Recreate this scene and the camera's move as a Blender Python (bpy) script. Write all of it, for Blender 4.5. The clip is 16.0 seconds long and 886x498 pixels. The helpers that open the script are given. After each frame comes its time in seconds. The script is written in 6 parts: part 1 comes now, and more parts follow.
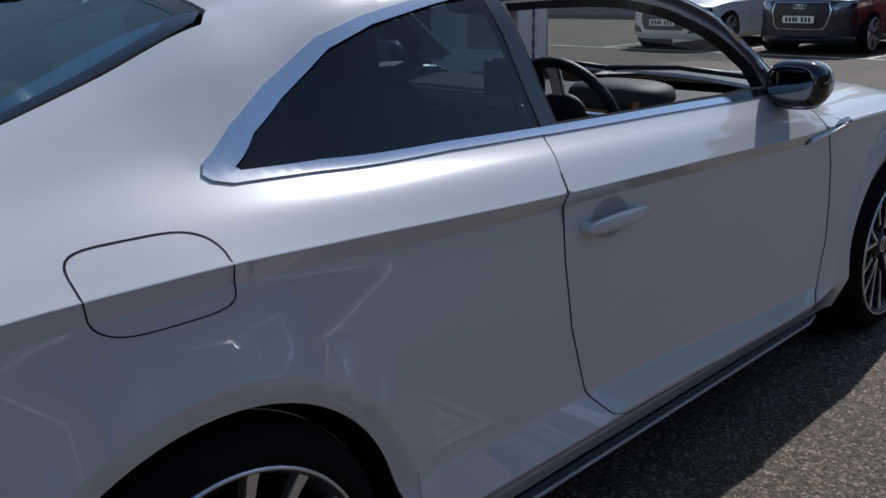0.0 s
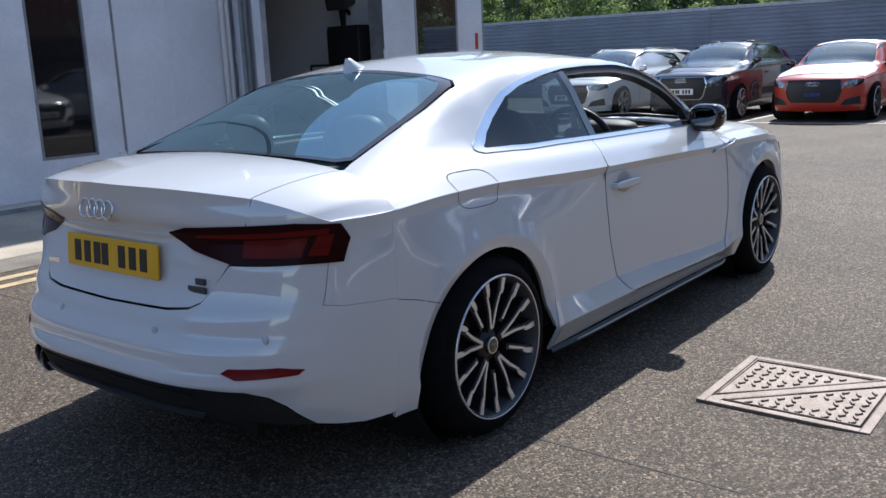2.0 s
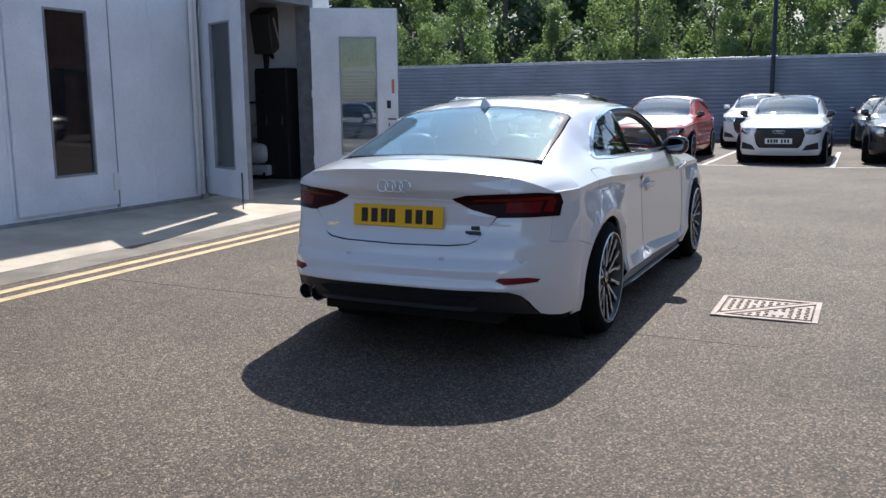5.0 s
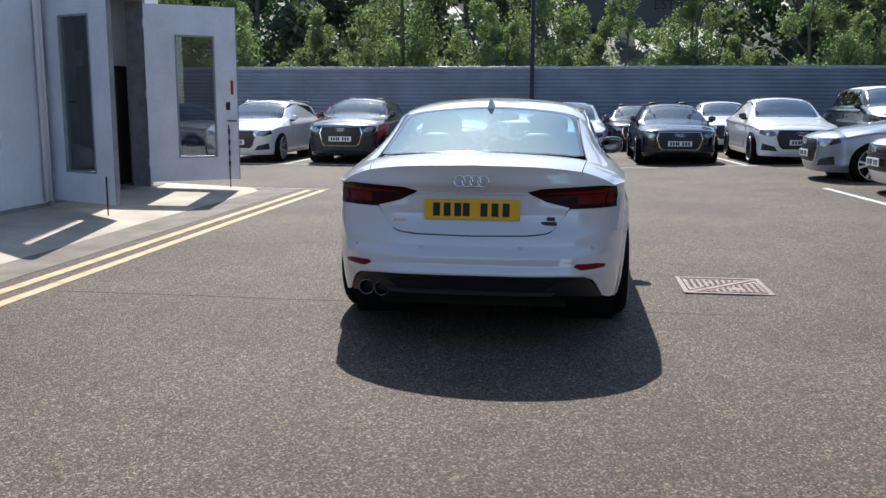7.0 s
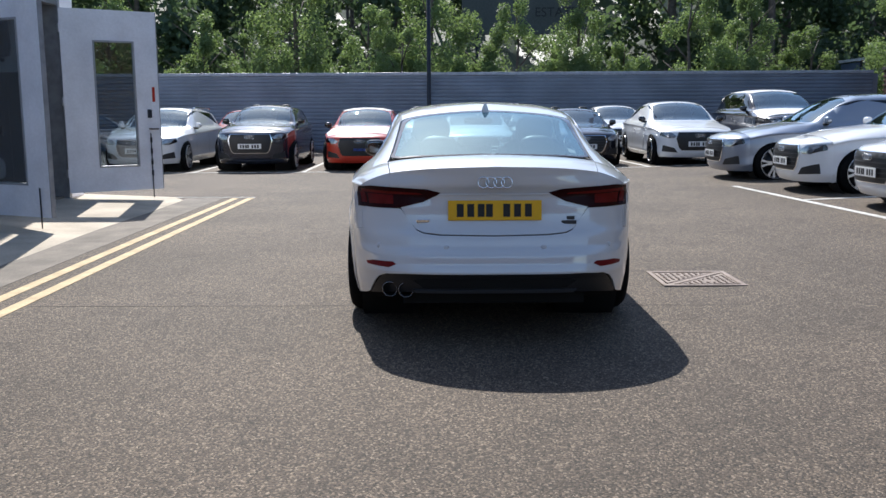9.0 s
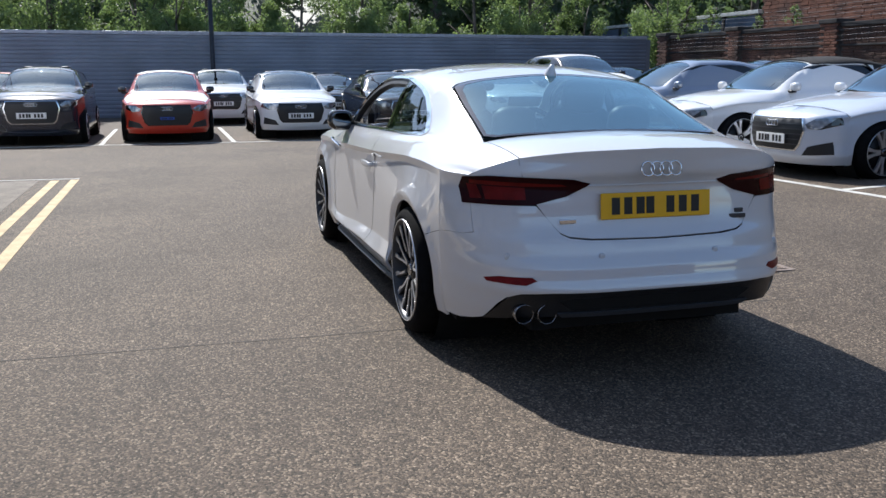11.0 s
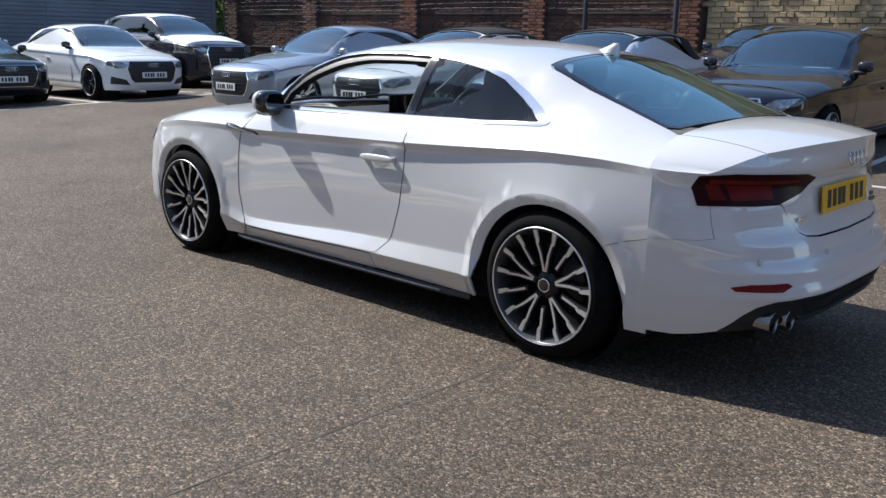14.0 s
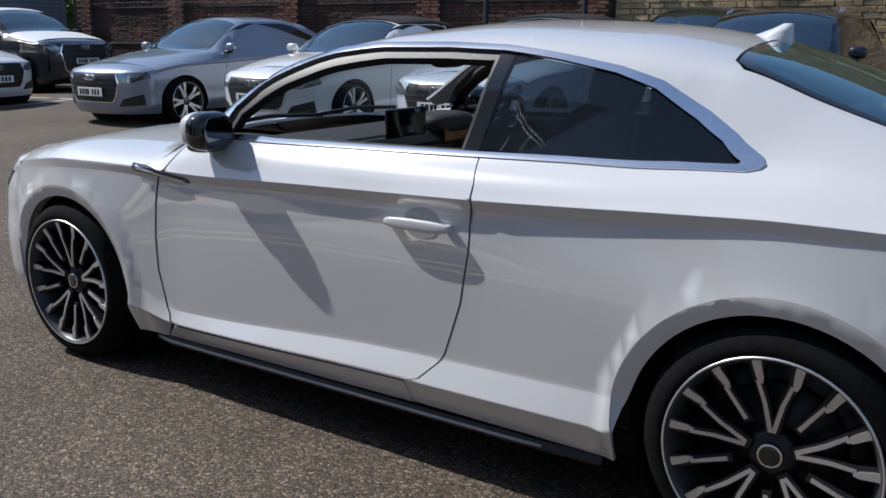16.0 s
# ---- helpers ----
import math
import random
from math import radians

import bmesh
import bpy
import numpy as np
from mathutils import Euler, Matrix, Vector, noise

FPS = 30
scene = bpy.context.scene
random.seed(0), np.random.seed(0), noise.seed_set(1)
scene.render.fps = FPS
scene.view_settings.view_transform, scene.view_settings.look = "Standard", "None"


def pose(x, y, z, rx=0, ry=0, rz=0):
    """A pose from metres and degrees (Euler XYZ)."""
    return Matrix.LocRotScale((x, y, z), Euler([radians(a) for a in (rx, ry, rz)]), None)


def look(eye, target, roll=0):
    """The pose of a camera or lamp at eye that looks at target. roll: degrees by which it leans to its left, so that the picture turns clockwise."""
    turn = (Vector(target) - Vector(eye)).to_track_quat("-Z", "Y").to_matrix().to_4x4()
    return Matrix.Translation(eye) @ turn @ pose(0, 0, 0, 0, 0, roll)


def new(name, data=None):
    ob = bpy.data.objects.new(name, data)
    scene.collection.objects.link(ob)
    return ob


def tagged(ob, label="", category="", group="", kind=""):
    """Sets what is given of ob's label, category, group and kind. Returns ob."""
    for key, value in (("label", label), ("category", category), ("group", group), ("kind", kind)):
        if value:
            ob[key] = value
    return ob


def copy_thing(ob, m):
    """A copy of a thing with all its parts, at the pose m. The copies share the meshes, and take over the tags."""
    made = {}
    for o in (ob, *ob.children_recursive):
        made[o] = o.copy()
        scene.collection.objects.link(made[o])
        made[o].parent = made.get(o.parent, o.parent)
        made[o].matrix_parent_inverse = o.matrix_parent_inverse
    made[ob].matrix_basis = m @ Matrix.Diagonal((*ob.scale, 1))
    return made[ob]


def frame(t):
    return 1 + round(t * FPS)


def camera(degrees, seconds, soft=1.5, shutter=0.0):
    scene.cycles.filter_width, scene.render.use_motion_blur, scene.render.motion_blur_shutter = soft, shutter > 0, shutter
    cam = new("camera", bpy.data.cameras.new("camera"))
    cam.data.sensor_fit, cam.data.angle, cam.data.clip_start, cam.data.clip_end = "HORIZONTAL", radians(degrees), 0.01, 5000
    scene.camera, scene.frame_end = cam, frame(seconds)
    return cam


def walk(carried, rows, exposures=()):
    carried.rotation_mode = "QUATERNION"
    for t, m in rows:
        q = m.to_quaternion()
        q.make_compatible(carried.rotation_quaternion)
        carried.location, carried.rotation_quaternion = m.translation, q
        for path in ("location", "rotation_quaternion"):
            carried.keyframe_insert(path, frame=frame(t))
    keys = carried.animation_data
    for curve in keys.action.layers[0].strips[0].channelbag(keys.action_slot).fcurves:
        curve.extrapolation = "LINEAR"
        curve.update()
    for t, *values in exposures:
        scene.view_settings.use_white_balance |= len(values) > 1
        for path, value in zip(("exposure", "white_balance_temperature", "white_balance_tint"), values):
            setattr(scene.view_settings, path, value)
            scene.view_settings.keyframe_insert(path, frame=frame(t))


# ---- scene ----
cam = camera(52.7, 16.0)
PATH = [
    (0, (-0.591, -1.959, 1.289), (0.754, -0.596, 0.711), -1.2),
    (0.5, (-1.056, -2.199, 1.297), (0.317, -0.841, 0.777), -1.7),
    (1, (-1.518, -2.294, 1.279), (-0.051, -1.021, 0.803), -1.7),
    (1.5, (-1.987, -2.472, 1.309), (-0.479, -1.231, 0.879), -2.2),
    (2, (-2.469, -2.623, 1.318), (-0.939, -1.402, 0.907), -2.5),
    (2.5, (-2.946, -2.728, 1.324), (-1.381, -1.548, 0.925), -2.5),
    (3, (-3.376, -2.88, 1.332), (-1.785, -1.728, 0.957), -1.8),
    (3.2, (-3.565, -2.88, 1.319), (-1.957, -1.749, 0.954), -1.7),
    (5.3, (-5.115, -1.93, 1.333), (-3.296, -1.166, 1.003), -0.3),
    (5.5, (-5.22, -1.751, 1.314), (-3.377, -1.049, 0.981), -0.2),
    (6, (-5.419, -1.314, 1.319), (-3.534, -0.738, 0.978), -0.7),
    (6.5, (-5.503, -0.888, 1.321), (-3.575, -0.474, 0.989), -0.1),
    (7, (-5.699, -0.504, 1.307), (-3.743, -0.234, 0.989), 0.2),
    (7.5, (-6.009, -0.36, 1.305), (-4.043, -0.165, 0.995), 0.6),
    (8, (-6.179, -0.152, 1.295), (-4.204, -0.028, 1.001), 0.2),
    (8.2, (-6.167, -0.098, 1.297), (-4.19, 0.002, 1.012), 0.1),
    (10.3, (-4.86, 1.346, 1.286), (-2.92, 1.048, 0.903), -0.3),
    (10.5, (-4.701, 1.524, 1.298), (-2.774, 1.153, 0.915), -0.2),
    (11, (-4.294, 1.939, 1.296), (-2.41, 1.388, 0.912), -0.1),
    (11.5, (-3.947, 2.404, 1.286), (-2.124, 1.671, 0.911), 1.2),
    (12, (-3.555, 2.787, 1.279), (-1.82, 1.867, 0.902), 2.5),
    (12.5, (-3.231, 3.206, 1.281), (-1.591, 2.124, 0.906), 2.2),
    (13, (-2.841, 3.516, 1.298), (-1.315, 2.282, 0.913), 2.1),
    (13.5, (-2.504, 3.73, 1.328), (-1.1, 2.368, 0.914), 2.5),
    (14, (-2.17, 3.897, 1.347), (-0.861, 2.456, 0.89), 1.2),
    (14.5, (-1.794, 3.822, 1.344), (-0.558, 2.325, 0.865), 0.6),
    (15, (-1.32, 3.64, 1.325), (-0.14, 2.091, 0.872), 0.1),
    (15.5, (-0.906, 3.335, 1.3), (0.224, 1.749, 0.845), -0.4),
    (16, (-0.447, 2.938, 1.312), (0.636, 1.324, 0.843), 0.2),
]
walk(cam, [(t, look(eye, target, roll)) for t, eye, target, roll in PATH],
     [(0, -0.46, 5950, 10), (0.5, -0.5, 5950, 10), (1.0, 0.05, 5950, 10), (2.0, 0.46, 6050, 10), (3.2, 0.76, 6250, 10), (5.5, 0.5, 6250, 10), (8.0, 0.45, 6250, 10), (12.0, 0.45, 6200, 10), (14.0, 0.46, 6200, 10), (16.0, -0.05, 6150, 10)])

# ---- light ----
SUN = Vector((0.92, 0.19, 1.0)).normalized()
sun = new("sun", bpy.data.lights.new("sun", "SUN"))
sun.data.energy, sun.data.angle, sun.data.color = 5.0, radians(0.55), (1.0, 0.955, 0.89)
sun.matrix_world = look((0, 0, 40), Vector((0, 0, 40)) - SUN)
world = bpy.data.worlds.new("sky")
scene.world = world
world.use_nodes = True
wn = world.node_tree
sky = wn.nodes.new("ShaderNodeTexSky")
sky.sky_type, sky.sun_disc = "NISHITA", False
sky.sun_elevation, sky.sun_rotation = math.asin(SUN.z), math.atan2(SUN.x, SUN.y)
sky.air_density, sky.dust_density, sky.ozone_density = 1.0, 0.6, 1.5
wn.nodes["Background"].inputs["Strength"].default_value = 0.13
wn.links.new(sky.outputs[0], wn.nodes["Background"].inputs["Color"])


# ---- materials ----
def mat(name, color=(0.5, 0.5, 0.5), rough=0.5, metal=0.0, var=0.0, scale=8.0, bump=0.0, bump_scale=60.0, coat=0.0, spec=0.5, trans=0.0, ior=1.45, rand=0.0, second=None, fine=0.0, fine_scale=90.0):
    """A surface with colour change at two scales, wear in the gloss and a fine relief."""
    m = bpy.data.materials.new(name)
    m.use_nodes = True
    nt, b = m.node_tree, m.node_tree.nodes["Principled BSDF"]
    b.inputs["Base Color"].default_value = (*color, 1)
    b.inputs["Roughness"].default_value, b.inputs["Metallic"].default_value = rough, metal
    b.inputs["Coat Weight"].default_value, b.inputs["Coat Roughness"].default_value = coat, 0.03
    b.inputs["Specular IOR Level"].default_value = spec
    b.inputs["Transmission Weight"].default_value, b.inputs["IOR"].default_value = trans, ior
    co = nt.nodes.new("ShaderNodeTexCoord")
    last = None
    if var or second:
        n1 = nt.nodes.new("ShaderNodeTexNoise")
        n1.inputs["Scale"].default_value, n1.inputs["Detail"].default_value = scale, 6
        nt.links.new(co.outputs["Object"], n1.inputs["Vector"])
        r = nt.nodes.new("ShaderNodeValToRGB")
        lo, hi = r.color_ramp.elements
        lo.position, hi.position = 0.35, 0.65
        c2 = second or tuple(c * (1 - var) for c in color)
        lo.color, hi.color = (*c2, 1), (*(min(1, c * (1 + var * 0.5)) for c in color), 1)
        nt.links.new(n1.outputs["Fac"], r.inputs["Fac"])
        last = r.outputs["Color"]
    if fine:
        n2 = nt.nodes.new("ShaderNodeTexNoise")
        n2.inputs["Scale"].default_value, n2.inputs["Detail"].default_value = fine_scale, 3
        nt.links.new(co.outputs["Object"], n2.inputs["Vector"])
        mr = nt.nodes.new("ShaderNodeMapRange")
        mr.inputs["From Min"].default_value, mr.inputs["From Max"].default_value = 0.3, 0.7
        mr.inputs["To Min"].default_value, mr.inputs["To Max"].default_value = 1 - fine, 1 + fine
        nt.links.new(n2.outputs["Fac"], mr.inputs["Value"])
        mx = nt.nodes.new("ShaderNodeMix")
        mx.data_type, mx.blend_type = "RGBA", "MULTIPLY"
        mx.inputs[0].default_value = 1
        if last:
            nt.links.new(last, mx.inputs[6])
        else:
            mx.inputs[6].default_value = (*color, 1)
        nt.links.new(mr.outputs["Result"], mx.inputs[7])
        last = mx.outputs[2]
    if rand:
        oi = nt.nodes.new("ShaderNodeObjectInfo")
        mr = nt.nodes.new("ShaderNodeMapRange")
        mr.inputs["To Min"].default_value, mr.inputs["To Max"].default_value = 1 - rand, 1 + rand
        nt.links.new(oi.outputs["Random"], mr.inputs["Value"])
        mx = nt.nodes.new("ShaderNodeMix")
        mx.data_type, mx.blend_type = "RGBA", "MULTIPLY"
        mx.inputs[0].default_value = 1
        if last:
            nt.links.new(last, mx.inputs[6])
        else:
            mx.inputs[6].default_value = (*color, 1)
        nt.links.new(mr.outputs["Result"], mx.inputs[7])
        last = mx.outputs[2]
    if last:
        nt.links.new(last, b.inputs["Base Color"])
    if bump:
        n3 = nt.nodes.new("ShaderNodeTexNoise")
        n3.inputs["Scale"].default_value, n3.inputs["Detail"].default_value = bump_scale, 4
        nt.links.new(co.outputs["Object"], n3.inputs["Vector"])
        bp = nt.nodes.new("ShaderNodeBump")
        bp.inputs["Strength"].default_value, bp.inputs["Distance"].default_value = bump, 0.01
        nt.links.new(n3.outputs["Fac"], bp.inputs["Height"])
        nt.links.new(bp.outputs["Normal"], b.inputs["Normal"])
    return m


def asphalt_material():
    m = bpy.data.materials.new("asphalt")
    m.use_nodes = True
    nt, b = m.node_tree, m.node_tree.nodes["Principled BSDF"]
    N, Lk = nt.nodes.new, nt.links.new
    co = N("ShaderNodeTexCoord")
    vo = N("ShaderNodeTexVoronoi")
    vo.inputs["Scale"].default_value = 125
    Lk(co.outputs["Object"], vo.inputs["Vector"])
    sep = N("ShaderNodeSeparateColor")
    Lk(vo.outputs["Color"], sep.inputs[0])
    r = N("ShaderNodeValToRGB")
    e = r.color_ramp.elements
    e[0].position, e[0].color = 0.0, (0.028, 0.022, 0.0165, 1)
    e[1].position, e[1].color = 1.0, (0.30, 0.236, 0.172, 1)
    for p, c in ((0.40, (0.068, 0.052, 0.038, 1)), (0.75, (0.119, 0.089, 0.063, 1)), (0.92, (0.196, 0.148, 0.104, 1))):
        k = e.new(p)
        k.color = c
    Lk(sep.outputs[0], r.inputs["Fac"])
    big = N("ShaderNodeTexNoise")
    big.inputs["Scale"].default_value, big.inputs["Detail"].default_value = 0.55, 7
    Lk(co.outputs["Object"], big.inputs["Vector"])
    mr = N("ShaderNodeMapRange")
    mr.inputs["From Min"].default_value, mr.inputs["From Max"].default_value = 0.3, 0.7
    mr.inputs["To Min"].default_value, mr.inputs["To Max"].default_value = 0.78, 1.24
    Lk(big.outputs["Fac"], mr.inputs["Value"])
    st = N("ShaderNodeTexNoise")
    st.inputs["Scale"].default_value, st.inputs["Detail"].default_value = 3.4, 5
    Lk(co.outputs["Object"], st.inputs["Vector"])
    sm = N("ShaderNodeMapRange")
    sm.inputs["From Min"].default_value, sm.inputs["From Max"].default_value = 0.36, 0.46
    sm.inputs["To Min"].default_value, sm.inputs["To Max"].default_value = 0.86, 1.0
    Lk(st.outputs["Fac"], sm.inputs["Value"])
    mu = N("ShaderNodeMath")
    mu.operation = "MULTIPLY"
    Lk(mr.outputs["Result"], mu.inputs[0])
    Lk(sm.outputs["Result"], mu.inputs[1])
    spot = N("ShaderNodeTexNoise")
    spot.inputs["Scale"].default_value, spot.inputs["Detail"].default_value = 34, 4
    Lk(co.outputs["Object"], spot.inputs["Vector"])
    sp = N("ShaderNodeMapRange")
    sp.inputs["From Min"].default_value, sp.inputs["From Max"].default_value = 0.3, 0.7
    sp.inputs["To Min"].default_value, sp.inputs["To Max"].default_value = 0.83, 1.17
    Lk(spot.outputs["Fac"], sp.inputs["Value"])
    mu2 = N("ShaderNodeMath")
    mu2.operation = "MULTIPLY"
    Lk(mu.outputs[0], mu2.inputs[0])
    Lk(sp.outputs["Result"], mu2.inputs[1])
    mx = N("ShaderNodeMix")
    mx.data_type, mx.blend_type = "RGBA", "MULTIPLY"
    mx.inputs[0].default_value = 1
    Lk(r.outputs["Color"], mx.inputs[6])
    Lk(mu2.outputs[0], mx.inputs[7])
    Lk(mx.outputs[2], b.inputs["Base Color"])
    bp = N("ShaderNodeBump")
    bp.inputs["Strength"].default_value, bp.inputs["Distance"].default_value = 0.7, 0.006
    Lk(vo.outputs["Distance"], bp.inputs["Height"])
    bp.invert = True
    Lk(bp.outputs["Normal"], b.inputs["Normal"])
    b.inputs["Roughness"].default_value = 0.78
    b.inputs["Specular IOR Level"].default_value = 0.35
    return m


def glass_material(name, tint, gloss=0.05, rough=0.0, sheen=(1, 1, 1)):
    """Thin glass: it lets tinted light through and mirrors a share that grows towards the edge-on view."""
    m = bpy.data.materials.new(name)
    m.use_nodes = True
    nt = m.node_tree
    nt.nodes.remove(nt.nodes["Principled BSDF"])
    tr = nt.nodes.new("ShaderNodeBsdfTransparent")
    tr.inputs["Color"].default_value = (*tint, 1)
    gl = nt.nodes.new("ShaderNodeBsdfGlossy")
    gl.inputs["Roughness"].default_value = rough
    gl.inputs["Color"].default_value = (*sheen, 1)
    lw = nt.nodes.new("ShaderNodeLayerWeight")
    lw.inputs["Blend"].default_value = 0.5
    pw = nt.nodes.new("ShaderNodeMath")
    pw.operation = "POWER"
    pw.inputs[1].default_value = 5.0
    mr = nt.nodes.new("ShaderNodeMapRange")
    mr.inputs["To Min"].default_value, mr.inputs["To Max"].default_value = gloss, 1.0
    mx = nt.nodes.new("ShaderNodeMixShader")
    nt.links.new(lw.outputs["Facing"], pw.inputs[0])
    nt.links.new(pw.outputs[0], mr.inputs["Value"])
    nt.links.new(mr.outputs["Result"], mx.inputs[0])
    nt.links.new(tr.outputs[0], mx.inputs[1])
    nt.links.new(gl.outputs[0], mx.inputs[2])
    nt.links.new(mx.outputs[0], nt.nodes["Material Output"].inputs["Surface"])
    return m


ASPHALT = asphalt_material()
PAINT_WHITE = mat("white_pearl_paint", (0.645, 0.65, 0.66), 0.30, 0.0, coat=1.0, fine=0.03, fine_scale=700)
PAINT_WHITE.node_tree.nodes["Principled BSDF"].inputs["Coat IOR"].default_value = 1.85
PAINT_WHITE.node_tree.nodes["Principled BSDF"].inputs["Coat Roughness"].default_value = 0.02
# Pale grey that paints the sunlit upper edge of the black sill blade.
SILL_GLINT = mat("sill_edge_highlight", (0.42, 0.42, 0.43), 0.4, 0.3, fine=0.05)
# Chrome darkened in its colour for the shadow under the rear bumper.
SHADED_CHROME = mat("shaded_chrome", (0.30, 0.30, 0.31), 0.2, 1.0, fine=0.05)
CHROME = mat("bright_trim", (0.86, 0.87, 0.88), 0.12, 1.0, fine=0.03)
BLACK_PLASTIC = mat("black_plastic", (0.018, 0.018, 0.019), 0.45, bump=0.1, bump_scale=400, fine=0.2)
BLACK_GLOSS = mat("gloss_black", (0.008, 0.008, 0.009), 0.08, coat=1.0, fine=0.1)
GREY_TRIM = mat("graphite_trim", (0.045, 0.047, 0.052), 0.35, fine=0.1)
RUBBER = mat("tyre_rubber", (0.006, 0.006, 0.0065), 0.9, spec=0.15, var=0.3, scale=30, bump=0.2, bump_scale=150)
ALLOY = mat("machined_alloy", (0.76, 0.77, 0.79), 0.34, 0.85, fine=0.06, fine_scale=200)
ALLOY_DARK = mat("anthracite_alloy", (0.035, 0.036, 0.04), 0.35, 0.6, fine=0.1)
# Near-black for undersides and bores, and for strips painting shade into panel gaps.
DARK_VOID = mat("dark_gaps_and_underside", (0.006, 0.006, 0.006), 0.9, fine=0.2)
GLASS_TINT = glass_material("privacy_glass", (0.20, 0.27, 0.30), 0.06)
GLASS_DARK = glass_material("dark_side_glass", (0.07, 0.09, 0.10), 0.08)
# Windscreen gloss and bluish sheen are raised to imitate a brighter mirrored sky.
GLASS_SCREEN = glass_material("sky_sheen_windscreen_glass", (0.36, 0.44, 0.47), 0.27, sheen=(0.82, 0.96, 1.0))
# Strong gloss with a cyan sheen: the sky's reflection coloured into the rear window.
GLASS_REAR = glass_material("sky_sheen_rear_glass", (0.42, 0.62, 0.65), 0.36, sheen=(0.74, 0.98, 1.0))
GLASS_CLEAR = glass_material("clear_glass", (0.82, 0.88, 0.87), 0.06)
GLASS_DOOR = glass_material("door_glass", (0.50, 0.56, 0.60), 0.07)
LAMP_RED = mat("red_lamp_lens", (0.125, 0.006, 0.005), 0.25, spec=0.15, var=0.25, scale=14)
LAMP_RED_BRIGHT = mat("red_lamp_bar", (0.42, 0.02, 0.015), 0.12, coat=1.0, fine=0.2, fine_scale=40)
LAMP_REFLECTOR = mat("red_reflector", (0.16, 0.006, 0.008), 0.3, spec=0.2, fine=0.2, fine_scale=60)
LAMP_SMOKE = mat("smoked_lamp_lens", (0.022, 0.002, 0.003), 0.2, spec=0.12, fine=0.1)
LAMP_CLEAR = mat("headlamp_lens", (0.30, 0.32, 0.35), 0.08, 0.6, coat=1.0, var=0.5, scale=18)
PLATE_YELLOW = mat("yellow_plate", (0.85, 0.46, 0.008), 0.4, var=0.05)
PLATE_WHITE = mat("white_plate", (0.78, 0.78, 0.76), 0.4, var=0.05)
PLATE_BLACK = mat("plate_characters", (0.015, 0.015, 0.015), 0.5, fine=0.1)
SEAT = mat("dark_leather", (0.022, 0.022, 0.024), 0.5, bump=0.15, bump_scale=120, var=0.2)
CABIN = mat("cabin_plastic", (0.03, 0.03, 0.032), 0.6, bump=0.2, bump_scale=300, var=0.2)
CABIN_PALE = mat("pale_shelf_trim", (0.13, 0.13, 0.125), 0.8, bump=0.2, bump_scale=300, var=0.2)
PAPER = mat("white_card", (0.75, 0.75, 0.74), 0.7, var=0.04)
WALL_WHITE = mat("coated_steel_cladding", (0.80, 0.81, 0.85), 0.42, var=0.06, scale=1.3, fine=0.03, fine_scale=20)
DOOR_WHITE = mat("painted_steel_door", (0.77, 0.78, 0.83), 0.42, var=0.10, scale=2.1, fine=0.04, fine_scale=30)
DOOR_TRIM = mat("door_edge_steel", (0.30, 0.31, 0.33), 0.4, 0.3, var=0.2)
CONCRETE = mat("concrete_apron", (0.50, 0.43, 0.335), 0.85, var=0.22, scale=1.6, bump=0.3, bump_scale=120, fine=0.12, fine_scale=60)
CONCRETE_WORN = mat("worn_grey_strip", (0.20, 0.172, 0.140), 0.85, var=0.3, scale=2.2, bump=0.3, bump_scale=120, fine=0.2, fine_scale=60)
ROOM_DARK = mat("workshop_wall", (0.28, 0.27, 0.26), 0.7, var=0.3, scale=1.2)
LINE_YELLOW = mat("yellow_road_paint", (0.60, 0.45, 0.25), 0.75, second=(0.42, 0.31, 0.17), scale=5, bump=0.3, bump_scale=120, fine=0.15, fine_scale=70)
LINE_WHITE = mat("white_road_paint", (0.66, 0.65, 0.60), 0.75, second=(0.40, 0.39, 0.36), scale=5, bump=0.3, bump_scale=120, fine=0.12, fine_scale=70)
FENCE = mat("slate_blue_steel", (0.20, 0.235, 0.30), 0.42, 0.2, var=0.18, scale=0.8, fine=0.05)
FENCE_CAP = mat("fence_capping", (0.33, 0.36, 0.42), 0.4, 0.2, var=0.15)
POLE = mat("dark_grey_pole", (0.022, 0.025, 0.035), 0.45, 0.2, var=0.2)
IRON = mat("rusty_cover_steel", (0.27, 0.215, 0.18), 0.6, 0.2, second=(0.19, 0.145, 0.115), scale=9, bump=0.4, bump_scale=90, fine=0.2)


# ---- mesh helpers ----
def part(name, data, material, parent=None, label=""):
    """Links a bmesh (or a mesh) as one mesh object under a thing or a part."""
    if isinstance(data, bmesh.types.BMesh):
        me = bpy.data.meshes.new(name)
        data.to_mesh(me)
        data.free()
    else:
        me = data
    if material and not me.materials:
        me.materials.append(material)
    ob = new(name, me)
    if parent:
        ob.parent = parent
    if label:
        ob["label"] = label
    return ob


def thing(name, label, category, m=None, group="", kind=""):
    ob = tagged(new(name), label, category, group, kind)
    if m:
        ob.matrix_basis = m
    return ob


def arrays(name, verts, faces, normals=None):
    me = bpy.data.meshes.new(name)
    me.from_pydata([tuple(map(float, v)) for v in verts], [], [tuple(map(int, f)) for f in faces])
    me.polygons.foreach_set("use_smooth", [True] * len(me.polygons))
    if normals is not None:
        me.normals_split_custom_set_from_vertices([tuple(map(float, n)) for n in normals])
    return me


